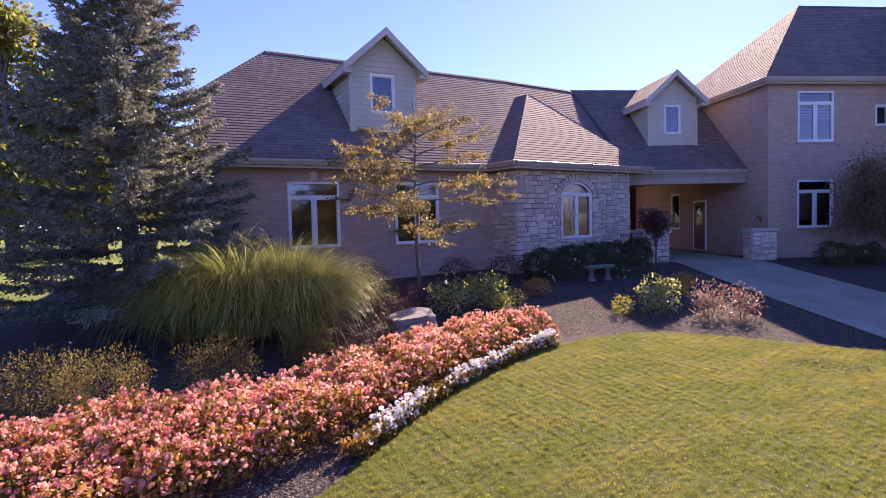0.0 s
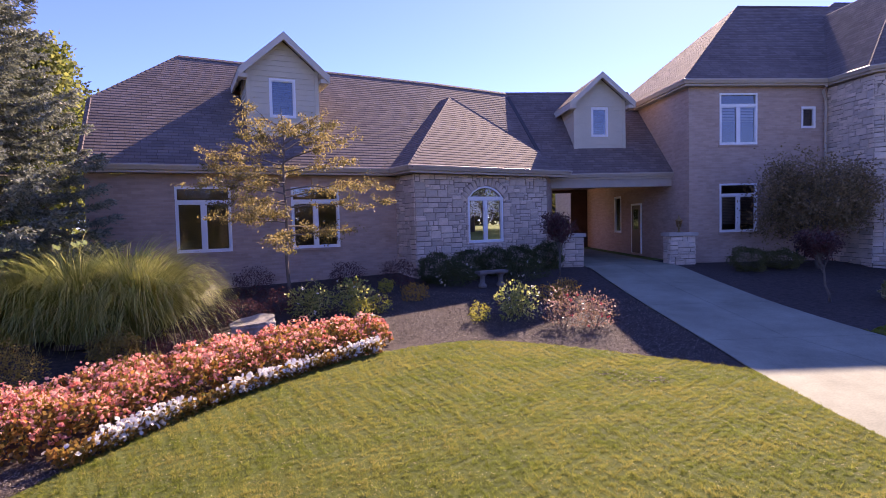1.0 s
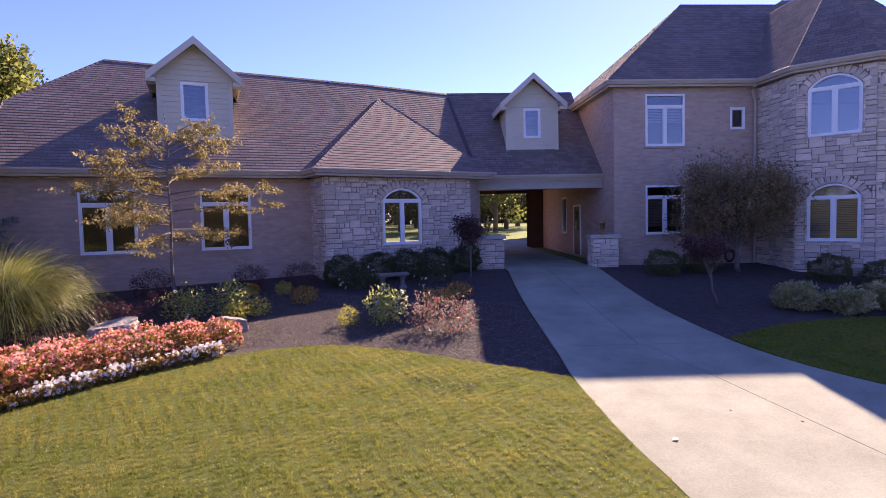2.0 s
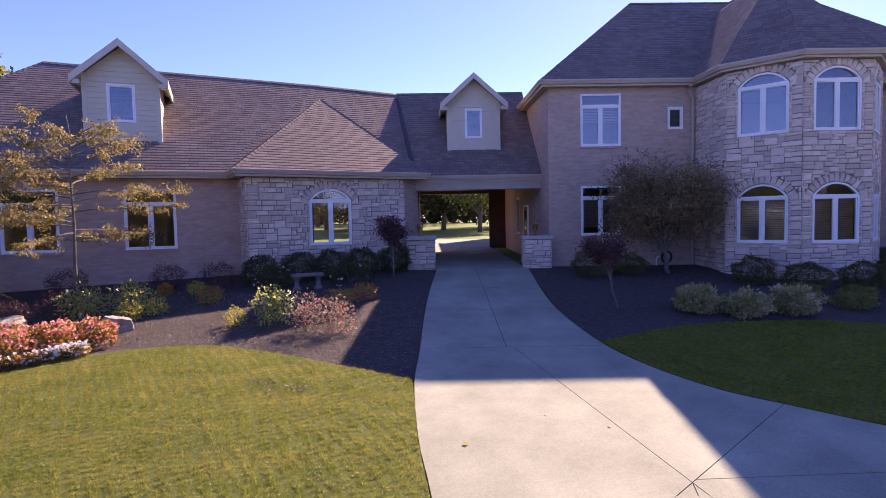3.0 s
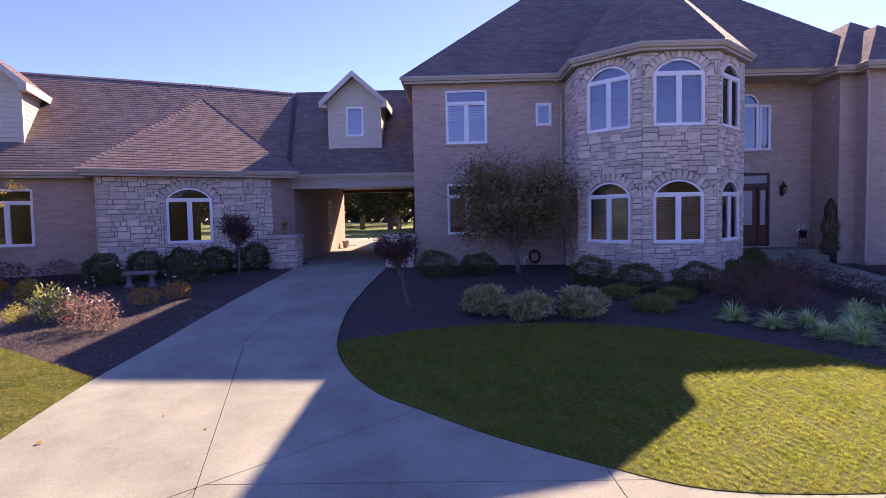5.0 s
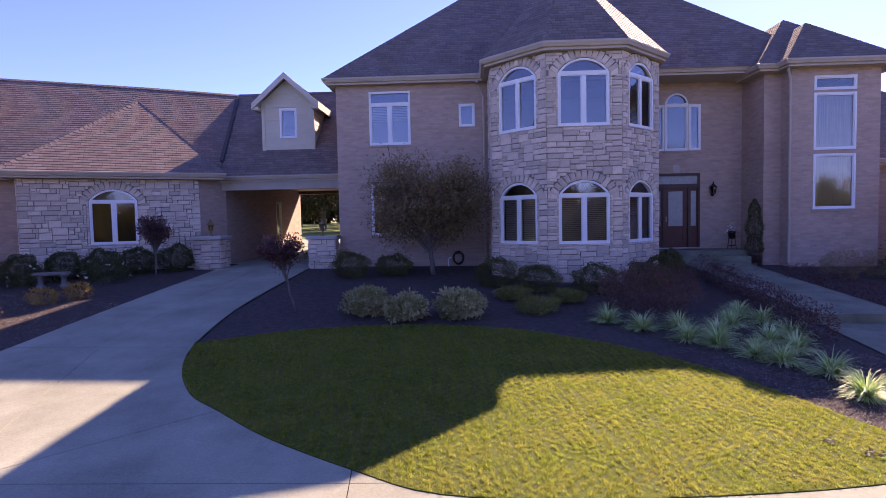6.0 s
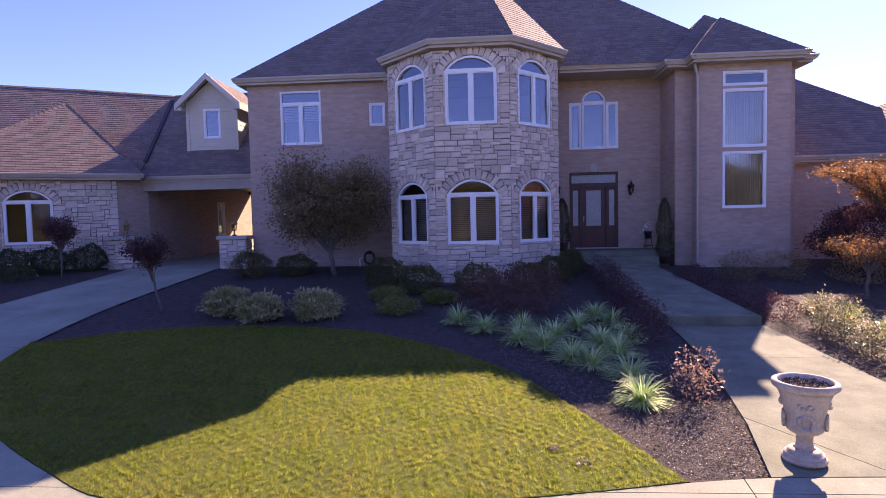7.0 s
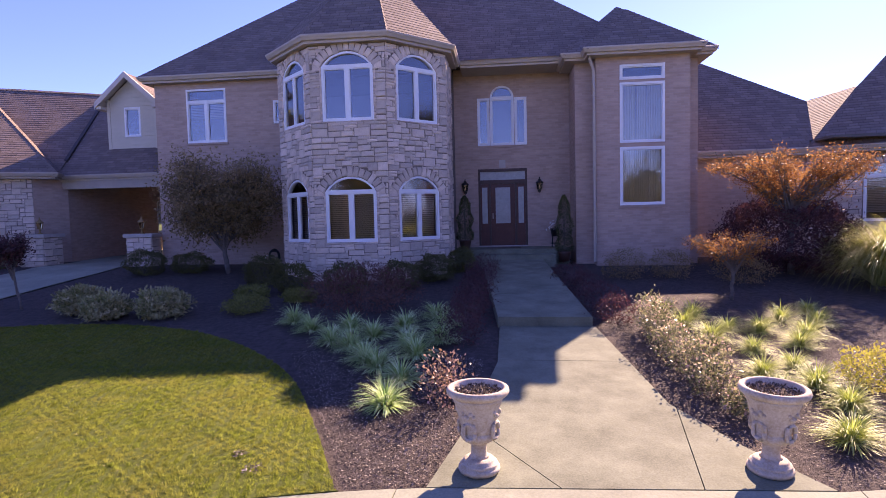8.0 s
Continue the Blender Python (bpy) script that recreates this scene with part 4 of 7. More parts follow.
# right wing
roof_plane([(28.5, 18.4, 4.4), (33.4, 18.4, 4.4), (34.15, 20.4, 6.27), (31.25, 22.6, 8.3), (28.5, 24.4, 9.98)], (1, 0), label="dark shingle slope beside the tower")
FV, FU = Vector((33.1, 18.25, 4.4)), Vector((35.64, 19.96, 6.7))
roof_plane([tuple(FV), (37.6, 23.22, 7.3), (34.86, 22.47, 6.56), (33.3, 22.0, 6.1)], (0.966, 0.26), label="sunlit shingle slope of the far wing")
roof_plane([(33.1, 18.25, 4.4), (39.0, 16.12, 4.4), (41.2, 20.62, 9.05), (36.95, 20.75, 7.81), tuple(FU)], (0.94, -0.34), label="dark shingle slope of the far wing")
ridge_cap(tuple(FV), tuple(FU))
gutter([(28.6, 18.4, 4.4), (33.1, 18.2, 4.4), (39.0, 16.1, 4.4)])
wall("connector_wall", (29.65, 19.0), (33.4, 18.8), 0.4, 4.62, label="brick wall in deep shade")
RW0, RW1 = (33.35, 18.75), (39.0, 16.75)
far_wall = wall("limestone_far", RW0, RW1, 0.2, 4.62, [(1.55, 2.0, 1.44, 1.47, 0.39)], M_MORTAR, label="limestone front of the far wing")
window(RW0, RW1, 1.55, 2.0, 1.44, 1.47, 0.39, blind=0.8, sill=False, label="white arched casement with blinds")

# unseen floors and inner linings, added in a dark colour to keep the rooms dark
tagged(part("room_lining", boxes((11.6, 29.4, 20.6, 28.4, 0.9, 7.3)), M_ROOM, house), "unseen inner block, coloured dark to keep the rooms dim")
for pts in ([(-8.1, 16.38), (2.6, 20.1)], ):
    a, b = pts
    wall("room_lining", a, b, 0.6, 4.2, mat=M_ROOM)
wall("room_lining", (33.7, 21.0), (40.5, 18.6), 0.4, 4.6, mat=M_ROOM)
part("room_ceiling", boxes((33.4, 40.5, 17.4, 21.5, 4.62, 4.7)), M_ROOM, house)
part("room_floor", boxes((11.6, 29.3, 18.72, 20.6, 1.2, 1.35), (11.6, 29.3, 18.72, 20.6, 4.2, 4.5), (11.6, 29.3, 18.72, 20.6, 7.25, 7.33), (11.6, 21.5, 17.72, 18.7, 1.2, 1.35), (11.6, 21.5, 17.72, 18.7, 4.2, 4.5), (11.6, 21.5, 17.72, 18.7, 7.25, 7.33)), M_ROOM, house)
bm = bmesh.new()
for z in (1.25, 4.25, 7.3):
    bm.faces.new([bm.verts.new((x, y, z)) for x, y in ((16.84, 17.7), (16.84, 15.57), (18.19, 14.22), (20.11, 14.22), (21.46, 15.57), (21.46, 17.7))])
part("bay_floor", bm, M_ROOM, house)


# ---- things that stand about the house ----
def lantern(m, label, wall_bracket=False, metal=M_BLACK):
    """A small carriage lantern with glass sides."""
    ln = thing("lantern", m, label, "lantern", "outdoor lanterns")
    if wall_bracket:
        part("back_plate", boxes((-0.05, 0.05, 0.10, 0.13, -0.20, 0.12), bevel=0.01), metal, ln)
        v, f = tube_geo([(0, 0.11, -0.15), (0, 0.04, -0.22), (0, -0.03, -0.17), (0, -0.03, -0.13)], [0.012] * 4, 6)
        mesh_object("bracket", v, f, metal, ln)
    else:
        part("post", lathe([(0.085, -0.30), (0.085, -0.275), (0.035, -0.25), (0.025, -0.2), (0.04, -0.17), (0.025, -0.14), (0.06, -0.12)], 12), metal, ln, smooth=True)
    part("base", lathe([(0.055, -0.13), (0.085, -0.12), (0.085, -0.10), (0.02, -0.10)], 12), metal, ln)
    part("glass", lathe([(0.072, -0.10), (0.105, 0.10)], 6), M_LAMPGLASS, ln, "clear glass chimney")
    geos = []
    for k in range(6):
        a = 2 * math.pi * k / 6
        geos.append(tube_geo([(0.075 * math.cos(a), 0.075 * math.sin(a), -0.10), (0.108 * math.cos(a), 0.108 * math.sin(a), 0.10)], [0.008, 0.008], 4))
    mesh_object("cage", *join_geo(geos), metal, ln)
    part("hood", lathe([(0.135, 0.10), (0.13, 0.12), (0.07, 0.18), (0.05, 0.19), (0.05, 0.21), (0.025, 0.23), (0.018, 0.26), (0.026, 0.28), (0.004, 0.31)], 12), metal, ln, smooth=True)
    part("bulb_sleeve", lathe([(0.018, -0.10), (0.018, 0.0), (0.008, 0.03)], 8), M_CAP, ln)
    return ln


def stone_pier(x0, x1, y0, y1, z0, z1, label):
    pier = thing("stone_pier", pose((x0 + x1) / 2, (y0 + y1) / 2, z0), label, "pier", "drive piers")
    w, d, h = (x1 - x0) / 2, (y1 - y0) / 2, z1 - z0
    core = part("core", boxes((-w + 0.03, w - 0.03, -d + 0.03, d - 0.03, -0.1, h - 0.13)), M_MORTAR, pier)
    part("cap", boxes((-w - 0.06, w + 0.06, -d - 0.06, d + 0.06, h - 0.12, h), bevel=0.015), M_CAP, pier, "cut limestone cap")
    return pier, w, d, h


pier_left = stone_pier(6.32, 7.3, 16.95, 17.85, 1.0, 2.2, "limestone pier with a cut cap beside the drive")
pier_right = stone_pier(10.36, 11.32, 16.95, 17.47, 0.98, 2.14, "limestone pier against the brick corner")
lantern(pose(6.8, 17.4, 2.5), "aged brass post lantern on a stone pier", metal=M_BRASS)
lantern(pose(10.82, 17.2, 2.44), "aged brass post lantern on a stone pier", metal=M_BRASS)
lantern(pose(22.02, 18.35, 3.45), "black wall lantern beside the front door", True)
lantern(pose(24.56, 18.35, 3.45), "black wall lantern beside the front door", True)

# front door with side lights and transom
door = thing("door_1", pose(22.47, 18.5, 1.4), "red-stained wooden front door with glass, side lights and a transom", "door", kind="structure")
W_, H_ = 1.68, 2.68
part("frame", boxes((0.0, 0.07, -0.02, 0.14, 0, H_), (W_ - 0.07, W_, -0.02, 0.14, 0, H_), (0.07, W_ - 0.07, -0.02, 0.14, H_ - 0.09, H_), (0.07, W_ - 0.07, -0.015, 0.14, 2.16, 2.30), (0.36, 0.42, -0.01, 0.14, 0.0, 2.16), (W_ - 0.42, W_ - 0.36, -0.01, 0.14, 0.0, 2.16)), M_DARKWOOD, door)
part("threshold", boxes((0, W_, -0.06, 0.16, -0.02, 0.03), bevel=0.006), M_CAP, door)
leaf = part("leaf", boxes((0.425, 0.585, 0.04, 0.09, 0.03, 2.155), (1.095, 1.255, 0.04, 0.09, 0.03, 2.155), (0.585, 1.095, 0.04, 0.09, 0.03, 0.28), (0.585, 1.095, 0.04, 0.09, 0.68, 0.80), (0.585, 1.095, 0.04, 0.09, 2.04, 2.155), (0.62, 1.06, 0.05, 0.08, 0.30, 0.66)), M_DOOR, door)
part("panel", boxes((0.585, 1.095, 0.062, 0.085, 0.28, 0.68)), M_DOOR, leaf)
part("pane", boxes((0.585, 1.095, 0.055, 0.067, 0.80, 2.04)), M_FROST, leaf, "etched glass")
part("handle", lathe([(0.012, -0.1), (0.014, -0.05), (0.014, 0.06), (0.012, 0.1)], 8), M_GUTTER, leaf, "brass pull").matrix_basis = pose(0.49, 0.0, 1.05)
for x0, x1 in ((0.07, 0.36), (W_ - 0.36, W_ - 0.07)):
    sd_ = part("side_light", boxes((x0, x0 + 0.05, 0.03, 0.10, 0.03, 2.16), (x1 - 0.05, x1, 0.03, 0.10, 0.03, 2.16), (x0 + 0.05, x1 - 0.05, 0.03, 0.10, 0.03, 0.80), (x0 + 0.05, x1 - 0.05, 0.03, 0.10, 2.05, 2.16)), M_DOOR, door)
    part("pane", boxes((x0 + 0.05, x1 - 0.05, 0.055, 0.067, 0.80, 2.05)), M_FROST, sd_)
part("transom_pane", boxes((0.07, W_ - 0.07, 0.05, 0.062, 2.30, H_ - 0.09)), M_FROST, door)
part("keystone", boxes((23.2, 23.42, 18.46, 18.52, 4.1, 4.38), bevel=0.008), M_CAP, house)
part("door_mat", boxes((22.75, 23.9, 17.75, 18.3, 1.385, 1.40), bevel=0.004), M_DARKWOOD).name = "door_mat"
tagged(bpy.data.objects["door_mat"], "dark fibre mat lying before the front door", "door mat")

# passage door in the side wall
pd = thing("door_2", pose(11.34, 22.4, 1.15, 0, 0, -90), "dark wooden door with a glass light inside the passage", "door", kind="structure")
part("frame", boxes((0, 0.07, -0.03, 0.02, 0, 2.15), (0.93, 1.0, -0.03, 0.02, 0, 2.15), (0.07, 0.93, -0.03, 0.02, 2.07, 2.15)), M_WHITE, pd)
part("leaf", boxes((0.07, 0.93, -0.02, 0.015, 0.02, 2.07)), M_DARKWOOD, pd)
part("pane", boxes((0.25, 0.75, -0.026, -0.021, 1.05, 1.9)), M_GLASS, pd)

# downspouts
for x, y, z0, z1 in ((26.08, 16.34, 1.0, 7.2), (16.45, 17.38, 1.0, 7.2)):
    ds = thing("downspout", pose(x, y, 0), "tan metal downspout on the brick wall", "downspout", "downspouts")
    mesh_object("pipe", *tube_geo([(0.0, 0, z0), (0.0, 0, z1 - 0.45), (-0.14 if x > 20 else -0.2, -0.12, z1 - 0.12), (-0.16 if x > 20 else -0.22, -0.3, z1)], [0.045] * 4, 8), M_GUTTER, ds)
    for z in (z0 + 1.2, z1 - 1.2):
        part("strap", boxes((-0.06, 0.06, -0.05, 0.06, z, z + 0.03)), M_GUTTER, ds)


# urns
def urn(m, label):
    u = thing("urn", m, label, "urn", "urns at the walk")
    part("foot", lathe([(0.215, 0.0), (0.228, 0.03), (0.222, 0.055), (0.20, 0.062), (0.207, 0.08), (0.198, 0.098), (0.175, 0.103), (0.172, 0.125), (0.15, 0.14), (0.11, 0.15)], 32), M_URN, u, smooth=True)
    part("stem", lathe([(0.11, 0.15), (0.092, 0.165), (0.084, 0.21), (0.084, 0.28), (0.095, 0.315), (0.115, 0.325)], 32), M_URN, u, smooth=True)
    flute = lambda a, z: 0.02 * abs(math.sin(9 * a)) * max(0.0, 1 - abs(z - 0.37) / 0.06) + 0.012 * math.sin(7 * a + 9 * z) * max(0.0, 1 - abs(z - 0.62) / 0.12)
    part("bowl", lathe([(0.10, 0.318), (0.15, 0.335), (0.182, 0.365), (0.193, 0.40), (0.19, 0.43), (0.178, 0.442), (0.19, 0.452), (0.188, 0.475), (0.195, 0.52), (0.208, 0.58), (0.222, 0.64), (0.24, 0.71), (0.262, 0.775), (0.285, 0.82)], 72, flute), M_URN, u, smooth=True)
    part("rim", lathe([(0.27, 0.815), (0.30, 0.825), (0.33, 0.85), (0.338, 0.875), (0.33, 0.905), (0.305, 0.918), (0.28, 0.912), (0.272, 0.89), (0.265, 0.85)], 40), M_URN, u, "rolled rim", smooth=True)
    rng = np.random.default_rng(5)
    bm = lathe([(0.0, 0.862), (0.10, 0.865), (0.20, 0.855), (0.27, 0.845)], 24)
    part("soil", bm, M_SOIL, u, "dry potting soil", smooth=True)
    n = 900
    r, a = 0.26 * np.sqrt(rng.random(n)), rng.uniform(0, 6.28, n)
    pts = np.stack([r * np.cos(a), r * np.sin(a), np.full(n, 0.862)], 1)
    quads_mesh("crumble", leaf_quads(rng, pts, 0.03, 0.017, np.array([[0, 0, 0.25]]), 0.9), M_CHIP, u)
    # squarish ring handles low on the body, and a worn relief above them
    for k in range(4):
        a = math.pi / 4 + k * math.pi / 2
        loop = [(0.065 * math.copysign(abs(math.cos(t)) ** 0.6, math.cos(t)), 0.085 * math.copysign(abs(math.sin(t)) ** 0.6, math.sin(t))) for t in np.linspace(0.0, 2 * math.pi, 17)]
        pts = [(0.203 * math.cos(a) - p * math.sin(a), 0.203 * math.sin(a) + p * math.cos(a), 0.475 + q) for p, q in loop]
        mesh_object("handle", *tube_geo(pts, [0.021] * 17, 8), M_URN, u, smooth=True)
        for j in range(5):
            t = a + (j - 2) * 0.14
            bm = bmesh.new()
            bmesh.ops.create_icosphere(bm, subdivisions=2, radius=0.022 + 0.006 * (j % 2))
            part("relief", bm, M_URN, u, smooth=True).matrix_basis = pose(0.232 * math.cos(t), 0.232 * math.sin(t), 0.655 + 0.025 * math.cos(j * 2.0))
    return u


urn_a = urn(pose(22.97, 4.62, gz(22.97, 4.62) + 0.004, 0, 0, 20), "weathered cast-stone urn with soil beside the walk")
copy_thing(urn_a, pose(26.02, 4.78, gz(26.02, 4.78) + 0.004, 1.5, -2, 75))

# stone bench, its grey lowered to stand in for the shadow on it
M_BENCH = grainy("shade_dark_cast_stone", (0.12, 0.11, 0.10), (0.24, 0.22, 0.20), 5, 40, 0.9, 0.4, 0.006)
bench = thing("garden_bench", pose(3.55, 13.95, gz(3.55, 13.95), 0, 0, 20), "cast-stone garden bench on the mulch, coloured darker for shadow", "bench")
part("seat", boxes((-0.46, 0.46, -0.18, 0.18, 0.36, 0.44), bevel=0.02), M_BENCH, bench)
for x in (-0.3, 0.3):
    part("leg", lathe([(0.12, -0.03), (0.13, 0.04), (0.075, 0.09), (0.07, 0.27), (0.13, 0.33), (0.13, 0.36)], 10), M_BENCH, bench, smooth=True).matrix_basis = pose(x, 0, 0)

# hose on the wall, and a pipe
hose = thing("garden_hose", pose(15.5, 17.38, 1.28), "dark coiled garden hose hung on the brick wall", "hose")
for k in range(5):
    pts = [((0.17 + 0.02 * math.sin(k * 2.1)) * math.cos(2 * math.pi * i / 24), -0.03 - 0.025 * (k % 3), (0.21 + 0.02 * math.cos(k)) * math.sin(2 * math.pi * i / 24)) for i in range(25)]
    mesh_object("coil", *tube_geo(pts, [0.022] * 25, 6), M_BLACK, hose)
part("hook", boxes((-0.08, 0.08, -0.12, 0.1, 0.14, 0.18)), M_BLACK, hose)
pipe = thing("wall_pipe", pose(15.15, 17.38, 0.95), "small white pipe bent out of the brick wall", "pipe")
mesh_object("tube", *tube_geo([(0, 0, -0.2), (0, 0, 0.3), (0.05, 0, 0.34), (0.12, 0, 0.34)], [0.02] * 4, 8), M_WHITE, pipe)

# wire stand with white blooms by the door
stand = thing("plant_stand", pose(25.0, 17.9, 1.385), "black wire plant stand with small white flowers", "plant stand")
for k in range(3):
    a = 2 * math.pi * k / 3
    mesh_object("leg", *tube_geo([(0.16 * math.cos(a), 0.16 * math.sin(a), 0), (0.11 * math.cos(a), 0.11 * math.sin(a), 0.35), (0.15 * math.cos(a), 0.15 * math.sin(a), 0.62)], [0.01] * 3, 5), M_BLACK, stand)
for z, r in ((0.12, 0.145), (0.36, 0.115), (0.6, 0.15)):
    mesh_object("ring", *tube_geo([(r * math.cos(a * 0.3927), r * math.sin(a * 0.3927), z) for a in range(17)], [0.009] * 17, 5), M_BLACK, stand)
part("pot", lathe([(0.09, 0.36), (0.13, 0.55), (0.14, 0.58), (0.12, 0.57)], 16), M_BLACK, stand, smooth=True)

# pot in the passage
pot = thing("flower_pot", pose(7.02, 27.2, gz(7.02, 27.2)), "tan clay pot standing by the passage wall", "pot")
part("pot_body", lathe([(0.12, 0.0), (0.17, 0.28), (0.20, 0.30), (0.20, 0.36), (0.17, 0.36), (0.15, 0.30)], 20), M_URN, pot, smooth=True)
part("soil", lathe([(0.155, 0.31), (0.0, 0.33)], 12), M_SOIL, pot)

# boulder
def rock(name, m, size, seed, label):
    bm = bmesh.new()
    bmesh.ops.create_icosphere(bm, subdivisions=4, radius=1.0)
    for v in bm.verts:
        p = v.co.copy()
        q = Vector((max(-0.72, min(0.72, p.x)), max(-0.72, min(0.72, p.y)), max(-0.6, min(0.62, p.z))))
        k = 1 + 0.12 * noise.noise(p * 1.6 + Vector((seed, 0, 0))) + 0.05 * noise.noise(p * 5 + Vector((0, seed, 0)))
        k *= 1 + 0.03 * math.sin(p.z * 22 + 3 * noise.noise(p * 2))
        v.co = Vector((q.x * size[0] * k, q.y * size[1] * k, q.z * size[2] * k))
    ob = part(name, bm, M_ROCK)
    ob.matrix_world = m
    return tagged(ob, label, "boulder")


rock("boulder", pose(-2.1, 9.75, gz(-2.1, 9.75) + 0.10, 4, -7, 15), (0.6, 0.5, 0.34), 3.0, "flat-topped pale layered boulder behind the begonias")
rock("boulder", pose(0.2, 10.02, gz(0.2, 10.02) + 0.08, 6, 10, 60), (0.34, 0.32, 0.32), 7.0, "small pale rounded boulder at the end of the begonias")


# ---- plants ----
M_SPRUCE = leafy("blue_spruce", [(0.0, (0.09, 0.105, 0.072)), (0.5, (0.21, 0.23, 0.175)), (1.0, (0.42, 0.43, 0.33))], 0.5, 0.3, 0.35, 0.2)
M_YELLOW = leafy("turning_leaves", [(0.0, (0.10, 0.10, 0.03)), (0.5, (0.27, 0.20, 0.055)), (1.0, (0.52, 0.39, 0.15))], 0.5, 0.5)
M_ROSELEAF = leafy("rose_leaves", [(0.0, (0.14, 0.19, 0.04)), (0.6, (0.42, 0.46, 0.11)), (1.0, (0.70, 0.64, 0.24))], 0.4, 0.55, 0.5, 0.3)
M_JUNIPER = leafy("juniper_needles", [(0.0, (0.10, 0.12, 0.025)), (0.6, (0.20, 0.215, 0.05)), (1.0, (0.36, 0.34, 0.10))], 0.5, 0.35, 0.3, 0.25)
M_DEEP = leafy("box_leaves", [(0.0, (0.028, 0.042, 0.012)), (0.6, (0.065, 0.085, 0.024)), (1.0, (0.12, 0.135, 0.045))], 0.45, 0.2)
M_BOX = leafy("olive_box_leaves", [(0.0, (0.045, 0.05, 0.012)), (0.6, (0.11, 0.11, 0.03)), (1.0, (0.20, 0.185, 0.06))], 0.45, 0.25)
M_OLIVE = leafy("spirea_leaves", [(0.0, (0.11, 0.10, 0.02)), (0.5, (0.27, 0.21, 0.045)), (1.0, (0.48, 0.34, 0.09))], 0.5, 0.45)
M_LIME = leafy("golden_leaves", [(0.0, (0.28, 0.30, 0.03)), (0.6, (0.52, 0.48, 0.06)), (1.0, (0.72, 0.60, 0.12))], 0.5, 0.4)
M_AMBER = leafy("amber_leaves", [(0.0, (0.30, 0.16, 0.02)), (0.6, (0.55, 0.28, 0.04)), (1.0, (0.65, 0.40, 0.08))], 0.5, 0.4)
M_PURPLE = leafy("purple_leaves", [(0.0, (0.045, 0.018, 0.024)), (0.6, (0.11, 0.042, 0.048)), (1.0, (0.21, 0.085, 0.075))], 0.45, 0.3)
M_BRONZE = leafy("bronze_leaves", [(0.0, (0.10, 0.10, 0.04)), (0.5, (0.30, 0.17, 0.11)), (1.0, (0.58, 0.36, 0.30))], 0.4, 0.4, 0.5, 0.3)
M_REDMOUND = leafy("lace_maple_leaves", [(0.0, (0.08, 0.03, 0.03)), (0.6, (0.17, 0.07, 0.055)), (1.0, (0.28, 0.14, 0.10))], 0.5, 0.3)
M_ORANGE = leafy("orange_maple_leaves", [(0.0, (0.16, 0.05, 0.02)), (0.5, (0.38, 0.16, 0.045)), (1.0, (0.62, 0.33, 0.10))], 0.5, 0.45)
M_MAPLE = leafy("maple_leaves", [(0.0, (0.15, 0.115, 0.05)), (0.6, (0.30, 0.22, 0.10)), (1.0, (0.48, 0.33, 0.18))], 0.5, 0.45)
M_FOUNTAIN = leafy("fountain_grass", [(0.0, (0.20, 0.235, 0.04)), (0.5, (0.48, 0.485, 0.10)), (1.0, (0.80, 0.74, 0.29))], 0.35, 0.6, 0.6, 0.15)
M_SEDGE = leafy("variegated_sedge", [(0.0, (0.17, 0.33, 0.07)), (0.5, (0.46, 0.64, 0.24)), (1.0, (0.82, 0.88, 0.52))], 0.5, 0.3, 0.3, 0.15)
M_GOLDSEDGE = leafy("golden_sedge", [(0.0, (0.14, 0.22, 0.03)), (0.5, (0.42, 0.49, 0.07)), (0.85, (0.66, 0.70, 0.16)), (1.0, (0.80, 0.80, 0.42))], 0.5, 0.4, 0.3, 0.25)
M_PINK = leafy("begonia_petals", [(0.0, (0.74, 0.15, 0.13)), (0.5, (0.90, 0.36, 0.28)), (1.0, (0.96, 0.70, 0.58))], 0.5, 0.55, 0.3, 0.55, 7.0)
M_BEGLEAF = leafy("begonia_leaves", [(0.0, (0.10, 0.11, 0.02)), (0.5, (0.26, 0.16, 0.04)), (1.0, (0.55, 0.27, 0.06))], 0.4, 0.5, 0.3, 0.4, 2.2)
M_WHITEPET = leafy("white_petals", [(0.0, (0.72, 0.70, 0.64)), (0.5, (0.84, 0.83, 0.78)), (1.0, (0.92, 0.90, 0.86))], 0.5, 0.3)
M_ROSE = leafy("rose_petals", [(0.0, (0.55, 0.05, 0.07)), (1.0, (0.75, 0.16, 0.16))], 0.5, 0.3)
M_HYD = leafy("hydrangea_leaves", [(0.0, (0.14, 0.17, 0.05)), (0.6, (0.38, 0.37, 0.13)), (1.0, (0.70, 0.58, 0.34))], 0.5, 0.3)
M_HEDGE = leafy("rose_hedge_leaves", [(0.0, (0.03, 0.045, 0.018)), (0.45, (0.14, 0.18, 0.06)), (0.75, (0.42, 0.42, 0.20)), (1.0, (0.72, 0.48, 0.42))], 0.3, 0.45, 0.7, 0.2)
M_WOODS = leafy("woodland_leaves", [(0.0, (0.025, 0.034, 0.012)), (0.5, (0.055, 0.062, 0.02)), (1.0, (0.13, 0.105, 0.035))], 0.6, 0.35)
M_FAR = leafy("far_leaves", [(0.0, (0.08, 0.11, 0.025)), (0.6, (0.20, 0.235, 0.05)), (1.0, (0.38, 0.36, 0.09))], 0.6, 0.6)


